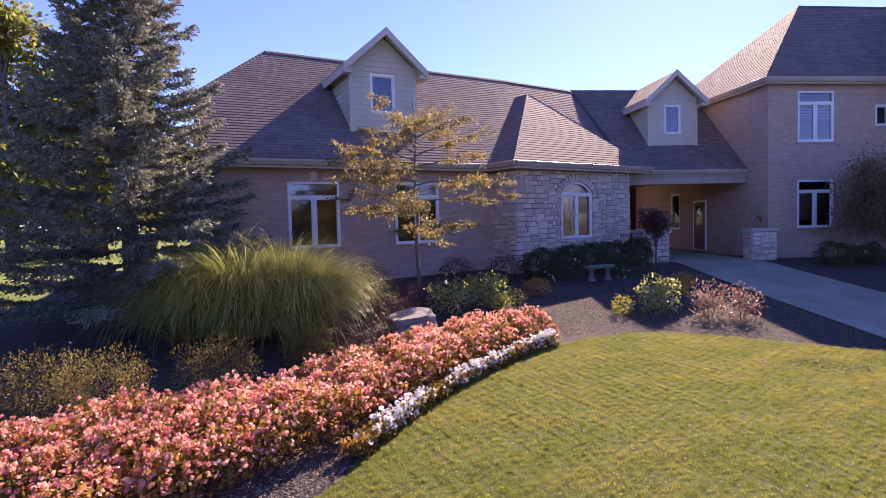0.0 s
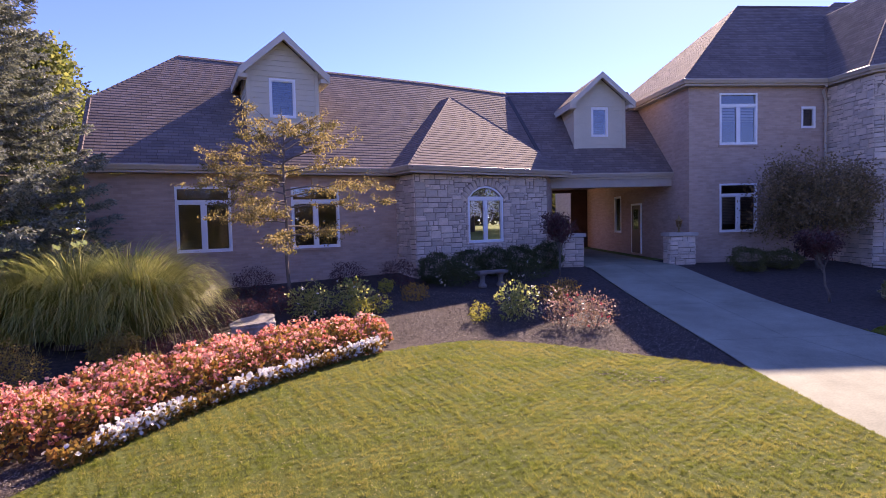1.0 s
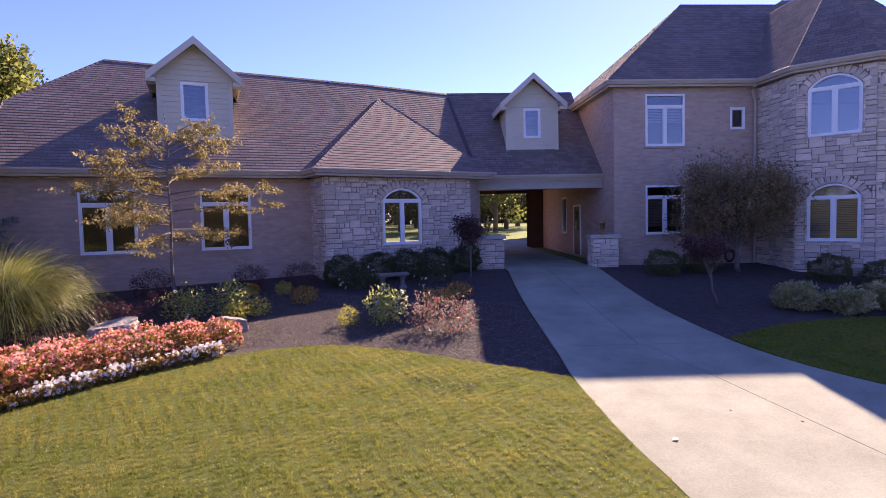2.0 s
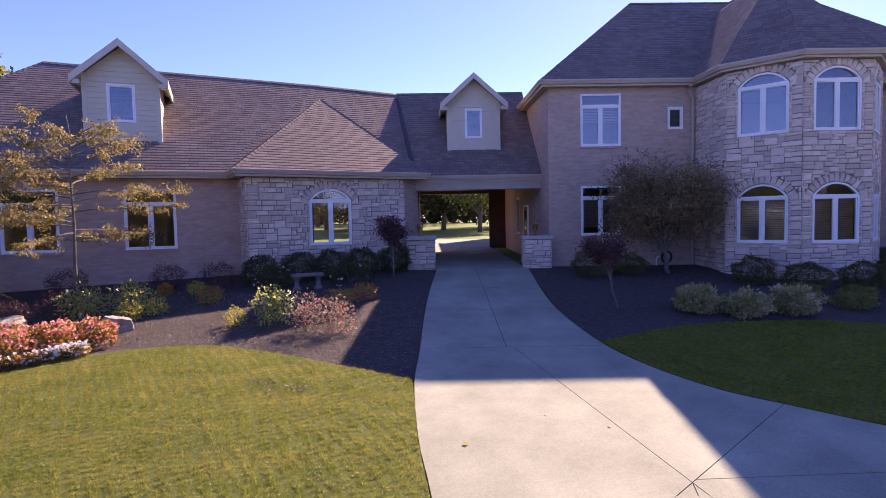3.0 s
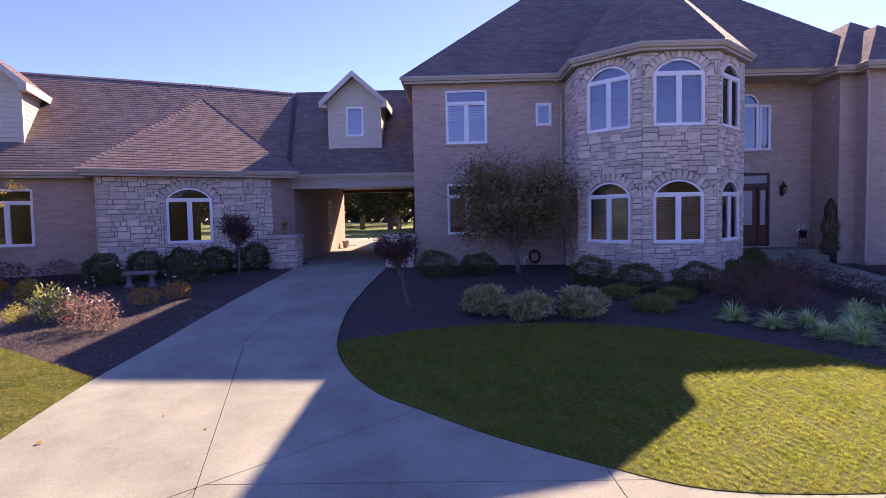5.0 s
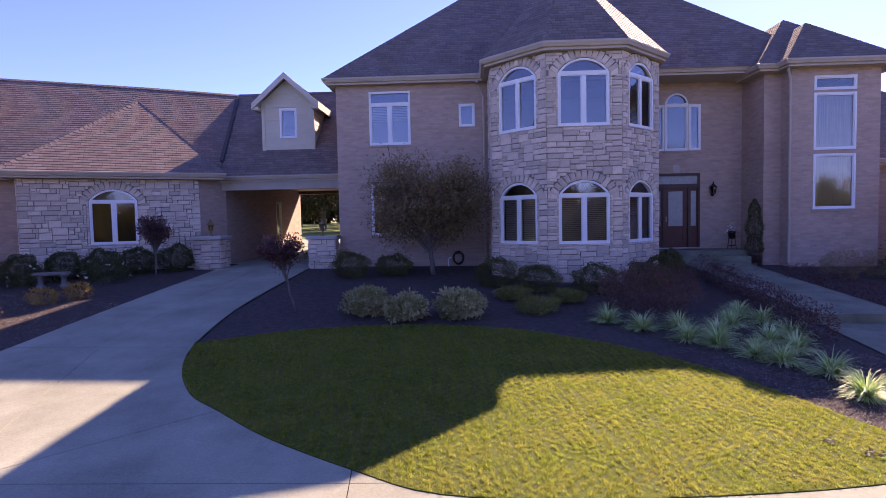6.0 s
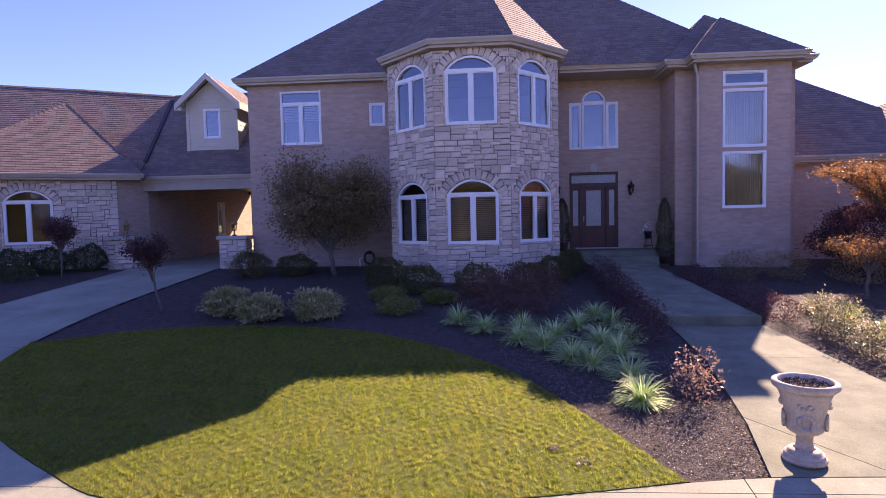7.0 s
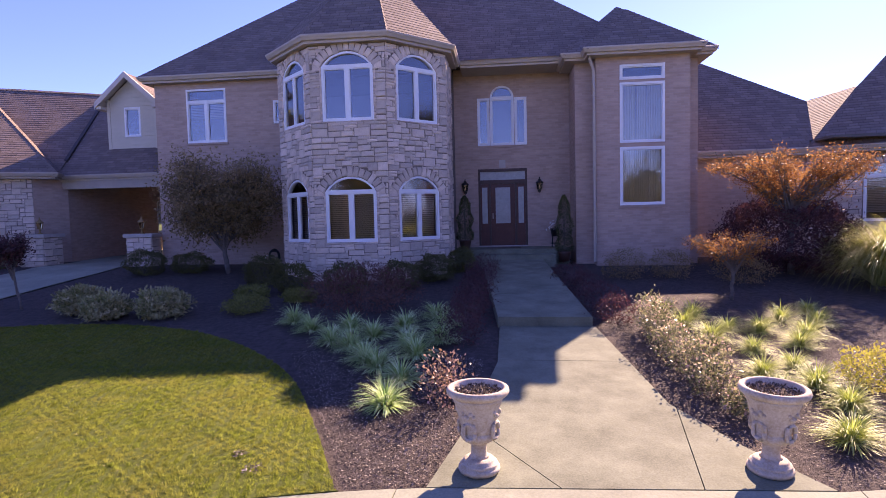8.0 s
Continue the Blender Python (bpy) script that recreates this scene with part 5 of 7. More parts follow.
def limb(rng, start, way, length, r0, bend=0.25, steps=5, rise=0.0):
    """Points and radii of a wandering, tapering limb."""
    p, d = np.array(start, float), unit(np.array(way, float))
    pts, rad = [p.copy()], [r0]
    for i in range(steps):
        d = unit(d + bend * rng.normal(size=3) / steps ** 0.5 + np.array([0, 0, rise / steps]))
        p = p + d * length / steps
        pts.append(p.copy())
        rad.append(r0 * (1 - 0.78 * (i + 1) / steps))
    return pts, rad


def shrub(name, x, y, r, h, mat, label, n=900, leaf=0.05, seed=0, group="", wide=0.6, squash=1.0, bloom=None, blooms=0, fill=0.5, category="shrub", z=None, stems=4):
    """A low bush of stems and many small leaves."""
    rng = np.random.default_rng(seed * 7 + 11)
    s = thing(name, pose(x, y, gz(x, y) - 0.03 if z is None else z), label, category, group)
    geos = []
    for k in range(stems):
        a = rng.uniform(0, 6.28)
        q, rad = limb(rng, (0.05 * math.cos(a), 0.05 * math.sin(a), 0), (0.7 * math.cos(a), 0.7 * math.sin(a), 1.0), h * 0.8, 0.012, 0.3, 4)
        mesh_object("stem", *tube_geo(q, rad, 4), M_BARK, s)
    p, d = blob_points(rng, n, (r, r * squash, h * 0.55), fill, 0.16, 0.75)
    p[:, 2] += h * 0.5
    p[:, 2] = np.maximum(p[:, 2], 0.03)
    # sprigs that break the outline
    m = n // 8
    k = rng.integers(0, n, m)
    p[k] += d[k] * rng.uniform(0.02, 0.22, (m, 1)) * np.array([r, r, h * 0.6])
    quads_mesh("leaves", leaf_quads(rng, p, leaf, leaf * wide, d * 0.7 + np.array([0, 0, 0.35]), 0.75), mat, s)
    if bloom is not None:
        k = rng.integers(0, n, blooms)
        c = p[k] + d[k] * np.array([r, r, h]) * 0.10
        c = np.repeat(c, 7, 0) + rng.normal(size=(blooms * 7, 3)) * 0.014
        quads_mesh("flowers", leaf_quads(rng, c, 0.045, 0.045, np.array([[0, -0.3, 0.6]]), 0.8), bloom, s)
    return s


def blades_clump(rng, n, length, spread, width, segs=5, droop=1.0, core=0.12, late=1.4):
    """Arching blades of grass from one tuft: quads (n, segs, 4, 3)."""
    a = rng.uniform(0, 2 * math.pi, n)
    first = np.minimum(np.abs(rng.normal(0.0, 0.55, n)) * spread, rng.uniform(1.0, 1.35, n))
    turn = rng.uniform(0.55, 1.35, n) * droop
    ln = length * rng.uniform(0.6, 1.08, n)
    out = np.stack([np.cos(a), np.sin(a), np.zeros(n)], 1)
    side = np.stack([-np.sin(a), np.cos(a), np.zeros(n)], 1)
    rr = core * np.sqrt(rng.random(n))
    c = out * rr[:, None]
    rows = []
    for i in range(segs + 1):
        t = i / segs
        w = width * (1 - 0.9 * t ** 1.5) * 0.5
        rows.append((c - side * w, c + side * w))
        th = np.minimum(first + turn * 1.35 * (t + 0.5 / segs) ** late, 2.7)
        c = c + (out * np.sin(th)[:, None] + np.array([0, 0, 1.0]) * np.cos(th)[:, None]) * (ln / segs)[:, None]
        c[:, 2] = np.maximum(c[:, 2], 0.02)
    q = [np.stack([rows[i][0], rows[i][1], rows[i + 1][1], rows[i + 1][0]], 1) for i in range(segs)]
    return np.stack(q, 1).reshape(n, segs, 4, 3)


def strip_mesh(name, quads, mat, parent):
    """Blades as welded strips, so that each is one island."""
    n, segs = quads.shape[:2]
    verts = np.concatenate([quads[:, :, :2].reshape(n, -1, 3), quads[:, -1:, [3, 2]].reshape(n, -1, 3)], 1)
    k = 2 * (segs + 1)
    me = bpy.data.meshes.new(name)
    me.vertices.add(n * k)
    me.vertices.foreach_set("co", np.ascontiguousarray(verts, np.float32).ravel())
    base = (np.arange(n) * k)[:, None, None]
    idx = np.array([[2 * i, 2 * i + 1, 2 * i + 3, 2 * i + 2] for i in range(segs)])[None] + base
    me.loops.add(n * segs * 4)
    me.loops.foreach_set("vertex_index", idx.astype(np.int32).ravel())
    me.polygons.add(n * segs)
    me.polygons.foreach_set("loop_start", np.arange(0, n * segs * 4, 4, dtype=np.int32))
    me.materials.append(mat)
    me.update(calc_edges=True)
    ob = new(name, me)
    ob.parent = parent
    return ob


def grass_clump(name, x, y, n, height, spread, width, mat, label, category, group, seed, droop=1.0, core=0.12, segs=4, late=1.4):
    rng = np.random.default_rng(seed)
    g = thing(name, pose(x, y, gz(x, y) - 0.02), label, category, group)
    strip_mesh("tuft", blades_clump(rng, n, height, spread, width, segs, droop, core, late), mat, g)
    part("crown", lathe([(core * 1.3, 0.0), (core, height * 0.08), (0.0, height * 0.12)], 8), M_SOIL, g)
    return g


# blue spruce
def spruce(x, y, top, r_low, z_low, seed):
    rng = np.random.default_rng(seed)
    g0 = gz(x, y)
    s = thing("spruce", pose(x, y, g0 - 0.05), "tall blue spruce with drooping tiers of branches", "tree")
    h = top - g0
    tp = [(0.05 * math.sin(i), 0.04 * math.cos(i * 1.3), h * i / 10) for i in range(11)]
    mesh_object("trunk", *tube_geo(tp, [0.20 * (1 - i / 10.5) + 0.01 for i in range(11)], 10), M_BARK, s, smooth=True)
    twigs, needles = [], []
    tiers = 30
    for i in range(tiers):
        t = i / (tiers - 1)
        z = z_low - g0 + (h - (z_low - g0)) * t ** 0.95
        reach = (r_low * (1 - t) ** 0.85 + 0.12) * rng.uniform(0.9, 1.08)
        nb = int(10 - 4 * t)
        a0 = rng.uniform(0, 6.28)
        for k in range(nb):
            a = a0 + 2 * math.pi * k / nb + rng.normal() * 0.16
            ln = reach * rng.uniform(0.72, 1.12)
            out = np.array([math.cos(a), math.sin(a), 0])
            side = np.array([-math.sin(a), math.cos(a), 0])
            m = 7
            pts = [np.array([0, 0, z]) + out * ln * u / m + np.array([0, 0, (0.16 - 0.30 * (1 - t)) * ln * (u / m) + 0.16 * ln * (u / m) ** 2.2]) for u in range(m + 1)]
            twigs.append(tube_geo(pts, [0.026 * (1 - 0.85 * u / m) * (0.5 + ln / 3) for u in range(m + 1)], 4))
            spine = np.array(pts)
            nt = int(16 + 26 * ln)
            for j in range(nt):
                f = rng.uniform(0.22, 1.0)
                b = spine[0] + 0
                q = f * m
                i0 = min(int(q), m - 1)
                b = spine[i0] + (spine[i0 + 1] - spine[i0]) * (q - i0)
                sg = rng.choice((-1, 1))
                d = unit(out * rng.uniform(0.5, 1.0) + side * sg * rng.uniform(0.25, 0.95) + np.array([0, 0, rng.normal(-0.08, 0.2)]))
                tl = (0.15 + 0.30 * (1 - abs(f - 0.55))) * (0.55 + 0.3 * ln / 2)
                needles.append(np.r_[b, d, tl])
            for e in range(4):
                needles.append(np.r_[spine[-1] - out * 0.05, unit(out + side * rng.normal() * 0.3 + np.array([0, 0, 0.25])), 0.24])
    tagged(mesh_object("branching", *join_geo(twigs), M_BARK, s), kind="stuff")
    tw = np.array(needles)
    per = 14
    u = np.tile(np.linspace(0.06, 1.0, per), len(tw))
    b, d, tl = np.repeat(tw[:, :3], per, 0), np.repeat(tw[:, 3:6], per, 0), np.repeat(tw[:, 6:], per, 0)
    p = b + d * tl * u[:, None]
    nd = unit(d * 0.9 + 0.5 * rng.normal(size=p.shape))
    sd = unit(np.cross(nd, rng.normal(size=p.shape)))
    ln, w = 0.095 * (1.15 - 0.5 * u[:, None]), 0.017
    quads_mesh("needles", np.stack([p, p + nd * ln * 0.5 + sd * w, p + nd * ln, p + nd * ln * 0.5 - sd * w], 1), M_SPRUCE, s)
    return s


spruce(-8.0, 11.0, 9.6, 2.75, 1.35, 4)


def small_tree(name, x, y, label, trunk_h, r0, crown, mat, n, leaf, seed, clumps=26, category="tree", lean=(0, 0), sparse=0.5, wide=0.55, group="", sub=3, flat=1.0):
    """A tree with a tapered trunk, limbs, twigs and leaves gathered at the twigs. crown: centre height, radii."""
    rng = np.random.default_rng(seed)
    s = thing(name, pose(x, y, gz(x, y) - 0.04), label, category, group)
    zc, rx, ry, rz = crown
    top = np.array([lean[0], lean[1], trunk_h])
    tp = [np.array([lean[0] * (u / 6) ** 1.3 + 0.02 * rng.normal(), lean[1] * (u / 6) ** 1.3 + 0.02 * rng.normal(), trunk_h * u / 6]) for u in range(7)]
    mesh_object("trunk", *tube_geo(tp, [r0 * (1.15 - 0.45 * u / 6) for u in range(7)], 8), M_BARK, s, smooth=True)
    geos, tips, ways = [], [], []
    for k in range(clumps):
        a = 2.4 * k + rng.normal() * 0.3
        el = rng.uniform(-0.55, 1.0)
        rr = rng.uniform(0.55, 1.0)
        tip = np.array([lean[0] + rx * rr * math.cos(a) * math.cos(el), lean[1] + ry * rr * math.sin(a) * math.cos(el), zc + rz * rr * math.sin(el)])
        st = top * rng.uniform(0.55, 1.0) if tip[2] > trunk_h * 0.7 else tp[4]
        pts, rad = [], []
        for u in range(7):
            f = u / 6
            pts.append(st * (1 - f) + tip * f + np.array([0, 0, 0.10 * rz * math.sin(f * math.pi)]) + rng.normal(size=3) * 0.035 * f * rx)
            rad.append(r0 * 0.42 * (1 - f) + 0.005)
        geos.append(tube_geo(pts, rad, 5))
        for j in range(sub * 4):
            f = rng.uniform(0.42, 1.0)
            b = pts[int(f * 6)]
            d = unit((rng.normal(size=3) + unit(tip - st) * 1.0) * np.array([1, 1, flat]))
            ln = 0.22 * (rx + rz) * 0.5 * rng.uniform(0.5, 1.2)
            geos.append(tube_geo([b, b + d * ln * 0.5 + rng.normal(size=3) * 0.02, b + d * ln], [0.007, 0.005, 0.003], 3))
            for q in (0.3, 0.65, 1.0):
                tips.append(b + d * ln * q)
                ways.append(d)
    mesh_object("branching", *join_geo(geos), M_BARK, s)
    tips, ways = np.array(tips), np.array(ways)
    k = rng.integers(0, len(tips), n)
    p = tips[k] + rng.normal(size=(n, 3)) * sparse * 0.16 * np.array([1, 1, 0.7])
    quads_mesh("leaves", leaf_quads(rng, p, leaf, leaf * wide, ways[k] * 0.5, 0.9, 0.25), mat, s)
    return s


def layered_tree(x, y, h, seed, label):
    """A slender tree with level branches and its leaves in airy tiers."""
    rng = np.random.default_rng(seed)
    s = thing("young_tree", pose(x, y, gz(x, y) - 0.04), label, "tree")
    tp = [np.array([0.03 * math.sin(1.7 * u), 0.03 * math.cos(2.1 * u), h * u / 10]) for u in range(11)]
    mesh_object("trunk", *tube_geo(tp, [0.048 * (1.05 - 0.85 * u / 10) for u in range(11)], 8), M_BARK, s, smooth=True)
    geos, tips, ways = [], [], []
    count = 31
    for k in range(count):
        t = (k + 0.3) / count
        a = 2.4 * k + 0.6 * rng.normal()
        z = h * (0.36 + 0.55 * t)
        reach = (1.75 + 2.3 * t - 3.3 * t * t) * rng.uniform(0.72, 1.12)
        rise = rng.uniform(-0.06, 0.25) + 0.55 * t ** 2
        out = np.array([math.cos(a), math.sin(a), 0])
        pts = [np.array([0, 0, z]) + out * reach * u / 7 + np.array([0, 0, reach * (rise * u / 7 - 0.12 * (u / 7) ** 2)]) + rng.normal(size=3) * 0.025 * u / 3 for u in range(8)]
        geos.append(tube_geo(pts, [0.018 * (1 - u / 7.6) + 0.003 for u in range(8)], 5))
        for j in range(int(7 + 9 * reach)):
            f = rng.uniform(0.3, 1.0)
            b = pts[min(7, int(f * 7.99))]
            d = unit(out * 0.8 + rng.normal(size=3) * np.array([0.8, 0.8, 0.25]))
            ln = rng.uniform(0.16, 0.42)
            geos.append(tube_geo([b, b + d * ln * 0.5 + rng.normal(size=3) * 0.015, b + d * ln], [0.006, 0.004, 0.002], 3))
            for q in (0.35, 0.6, 0.8, 1.0):
                tips.append(b + d * ln * q)
                ways.append(d)
    mesh_object("branching", *join_geo(geos), M_BARK, s)
    tips, ways = np.array(tips), np.array(ways)
    n = 17000
    k = rng.integers(0, len(tips), n)
    p = tips[k] + rng.normal(size=(n, 3)) * np.array([0.055, 0.055, 0.035])
    quads_mesh("leaves", leaf_quads(rng, p, 0.062, 0.034, ways[k] * 0.5 - np.array([0, 0, 0.25]), 0.9, 0.3), M_YELLOW, s)
    return s


layered_tree(-1.79, 12.0, 4.85, 14, "slender young tree with sparse yellow autumn leaves in tiers")
small_tree("maple_tree", 14.75, 15.5, "broad dark-leaved maple before the brick wall", 1.2, 0.075, (2.25, 2.3, 1.5, 1.9), M_MAPLE, 27000, 0.095, 21, clumps=90, sparse=1.6, lean=(-0.15, 0))
small_tree("standard_tree", 5.94, 15.3, "small purple-leaved standard tree with a round head", 1.3, 0.028, (1.72, 0.56, 0.56, 0.45), M_PURPLE, 3600, 0.065, 31, clumps=26, group="purple standards", sparse=0.5)
small_tree("standard_tree", 11.62, 11.2, "small purple-leaved standard tree with a drooping head", 1.3, 0.028, (1.55, 0.58, 0.58, 0.42), M_PURPLE, 3600, 0.065, 33, clumps=26, lean=(-0.32, 0), group="purple standards", sparse=0.55)
small_tree("japanese_maple", 28.5, 12.2, "small orange Japanese maple with a flat umbrella crown", 1.0, 0.04, (1.38, 1.2, 0.95, 0.24), M_ORANGE, 3200, 0.05, 41, clumps=34, sparse=0.5, flat=0.4)
small_tree("japanese_maple", 31.1, 15.0, "large orange Japanese maple in front of the far wing", 2.1, 0.08, (3.2, 2.5, 1.7, 0.36), M_ORANGE, 15000, 0.06, 43, clumps=60, sparse=0.6, flat=0.22)

# columnar evergreens by the door
for i, (x, y, h) in enumerate(((22.05, 17.35, 1.75), (25.2, 16.75, 2.05))):
    rng = np.random.default_rng(60 + i)
    z0 = 1.385 if i == 0 else 1.0
    c = thing("columnar_evergreen", pose(x, y, z0), "narrow clipped dark evergreen in a pot by the door", "shrub", "door evergreens")
    part("pot", lathe([(0.15, 0.0), (0.19, 0.25), (0.21, 0.3), (0.17, 0.29)], 20), M_DARKWOOD, c, smooth=True)
    mesh_object("trunk", *tube_geo([(0, 0, 0.1), (0, 0, h * 0.6), (0, 0, h * 0.95)], [0.03, 0.02, 0.006], 6), M_BARK, c)
    t = rng.random(3600)
    a = rng.uniform(0, 6.28, 3600)
    r = 0.25 * np.minimum(1, (1 - t) * 2.2) ** 0.6 * (0.65 + 0.35 * rng.random(3600)) * (1 + 0.15 * np.sin(t * 17))
    p = np.stack([r * np.cos(a), r * np.sin(a), 0.3 + t * (h - 0.3)], 1)
    quads_mesh("leaves", leaf_quads(rng, p, 0.05, 0.022, np.stack([np.cos(a), np.sin(a), np.full(3600, 0.9)], 1), 0.5), M_DEEP, c)

# fountain grasses
for i, (x, y, n, h, s) in enumerate(((-6.35, 9.6, 3000, 2.2, 0.6), (-5.8, 10.1, 3000, 2.45, 0.55), (-5.3, 9.5, 3200, 2.4, 0.55), (-4.7, 10.1, 3000, 2.5, 0.55), (-4.25, 9.65, 3000, 2.3, 0.6), (32.6, 13.2, 3000, 2.2, 0.6), (33.3, 13.5, 3000, 2.2, 0.6))):
    grass_clump("fountain_grass", x, y, n, h, s, 0.022, M_FOUNTAIN, "tall arching yellow-green fountain grass", "grass clump", "fountain grasses", 70 + i, 1.75, 0.4, 8, 2.1)

# shrubs
bush = 0


def planted(rows, name, mat, label, group, **kw):
    global bush
    for x, y, r, h in rows:
        bush += 1
        shrub(name, x, y, r, h, mat, label, seed=bush, group=group, **kw)


planted([(-7.3, 6.3, 0.62, 0.85), (-6.35, 6.05, 0.6, 0.9), (-5.15, 6.9, 0.6, 0.8), (-3.95, 7.95, 0.45, 0.65)], "spirea", M_OLIVE, "twiggy olive-gold spirea behind the begonias", "spireas", n=4200, leaf=0.04, wide=0.42, fill=0.6)
planted([(-3.2, 9.0, 0.65, 0.5), (-2.6, 10.6, 0.6, 0.55), (-1.9, 11.6, 0.6, 0.55), (-3.6, 8.3, 0.5, 0.4)], "barberry", M_PURPLE, "low dark red barberry", "barberries", stems=2, n=1500, leaf=0.04)
planted([(-1.15, 11.1, 0.5, 0.75), (-0.2, 11.45, 0.5, 0.78), (3.5, 10.4, 0.46, 0.8)], "rose_bush", M_ROSELEAF, "open green rose bush with a few pale blooms", "roses", n=1100, leaf=0.068, bloom=M_WHITEPET, blooms=4, fill=0.8)
planted([(0.02, 10.95, 0.27, 0.42), (0.42, 11.4, 0.28, 0.4), (0.55, 13.5, 0.22, 0.34), (2.65, 10.35, 0.24, 0.4)], "small_shrub", M_LIME, "small golden-green shrub in the mulch", "golden shrubs", n=420, leaf=0.05)
planted([(1.3, 12.5, 0.36, 0.42), (4.75, 12.0, 0.4, 0.42), (5.3, 12.6, 0.36, 0.44), (-0.3, 13.5, 0.2, 0.3)], "small_shrub", M_AMBER, "low amber-leaved shrub in the mulch", "amber shrubs", n=800, leaf=0.045)
planted([(4.4, 9.85, 0.42, 0.82), (5.02, 9.68, 0.42, 0.75)], "rose_bush", M_BRONZE, "open bronze-leaved rose bush with red shoots", "roses", n=720, leaf=0.058, bloom=M_ROSE, blooms=5, fill=0.85)
# dark box leaves on these roses put the shade into their colour
planted([(2.5, 14.2, 0.65, 0.6), (4.7, 14.7, 0.75, 0.65)], "rose_bush", M_DEEP, "rose bush with white blooms by the bench, leaves coloured dark for shade", "roses", n=1700, leaf=0.055, bloom=M_WHITEPET, blooms=9)
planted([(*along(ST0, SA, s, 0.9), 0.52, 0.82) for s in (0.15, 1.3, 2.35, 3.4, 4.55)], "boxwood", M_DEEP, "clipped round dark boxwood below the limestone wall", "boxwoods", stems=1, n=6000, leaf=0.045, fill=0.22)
planted([(-0.55, 14.3, 0.5, 0.7), (-3.0, 13.6, 0.55, 0.7), (0.9, 14.3, 0.55, 0.75)], "boxwood", M_PURPLE, "dark reddish shrub against the brick wing", "wall shrubs", n=1500, leaf=0.045)
planted([(12.15, 15.3, 0.55, 0.75), (13.5, 15.6, 0.55, 0.6), (16.6, 13.9, 0.55, 0.72), (17.7, 13.1, 0.55, 0.7), (19.2, 12.95, 0.55, 0.7), (20.6, 13.3, 0.5, 0.7), (21.4, 14.3, 0.5, 0.7), (22.0, 15.6, 0.45, 0.65)], "boxwood", M_BOX, "clipped round boxwood below the bay", "boxwoods", stems=1, n=5000, leaf=0.045, fill=0.22)
planted([(13.45, 10.9, 0.52, 0.6), (14.4, 10.45, 0.48, 0.52), (15.65, 10.6, 0.56, 0.6)], "hydrangea", M_HYD, "broad-leaved brownish green hydrangea", "hydrangeas", n=2600, leaf=0.10, wide=0.42, bloom=M_OLIVE, blooms=4)
planted([(16.95, 12.3, 0.45, 0.3), (17.4, 11.0, 0.5, 0.34), (18.3, 12.0, 0.42, 0.3)], "juniper", M_JUNIPER, "low spreading golden juniper", "junipers", stems=1, n=2200, leaf=0.05)
planted([(20.1, 11.3, 1.2, 0.95)], "lace_maple", M_REDMOUND, "weeping dark red lace-leaf maple mound", "mounds", n=6500, leaf=0.07, wide=0.3)
# added mound: dark foliage stands in for deep shade before the connector wall
planted([(31.2, 15.6, 1.75, 1.95)], "lace_maple", M_PURPLE, "dark red foliage added for the deep shade under the large orange maple", "mounds", n=26000, leaf=0.075, wide=0.5, fill=0.3)
planted([(22.75 - 0.045 * k, 14.6 - 0.95 * k, 0.45, 0.66) for k in range(7)], "barberry", M_PURPLE, "low dark red barberry hedge beside the walk", "barberries", stems=2, n=1300, leaf=0.04)
planted([(22.42, 6.3, 0.36, 0.72)], "rose_bush", M_BRONZE, "open bronze-leaved rose bush beside the urn", "roses", n=620, leaf=0.052, fill=0.85)
planted([(26.05, 9.75, 0.34, 0.74), (26.05, 9.05, 0.36, 0.76), (26.02, 8.25, 0.36, 0.58), (26.12, 7.5, 0.36, 0.62), (26.15, 6.8, 0.34, 0.54), (26.35, 6.15, 0.28, 0.42), (26.55, 7.95, 0.28, 0.46)], "rose_bush", M_HEDGE, "bronze and green rose hedge along the walk", "roses", n=1100, leaf=0.05, fill=0.8)
planted([(25.5, 10.3, 0.5, 0.55), (25.4, 11.4, 0.5, 0.55), (25.2, 12.6, 0.5, 0.55), (25.0, 13.8, 0.5, 0.55)], "barberry", M_PURPLE, "low dark red barberry hedge beside the walk", "barberries", stems=2, n=1300, leaf=0.04)
planted([(26.6, 14.6, 0.6, 0.75), (27.8, 14.6, 0.6, 0.75), (29.4, 13.9, 0.7, 0.7)], "boxwood", M_MAPLE, "dull green shrub below the stair tower", "tower shrubs", n=2000, leaf=0.045)
planted([(28.42, 7.05, 0.42, 0.6)], "small_shrub", M_LIME, "round golden-green shrub in the walk bed", "golden shrubs", n=2200, leaf=0.04)

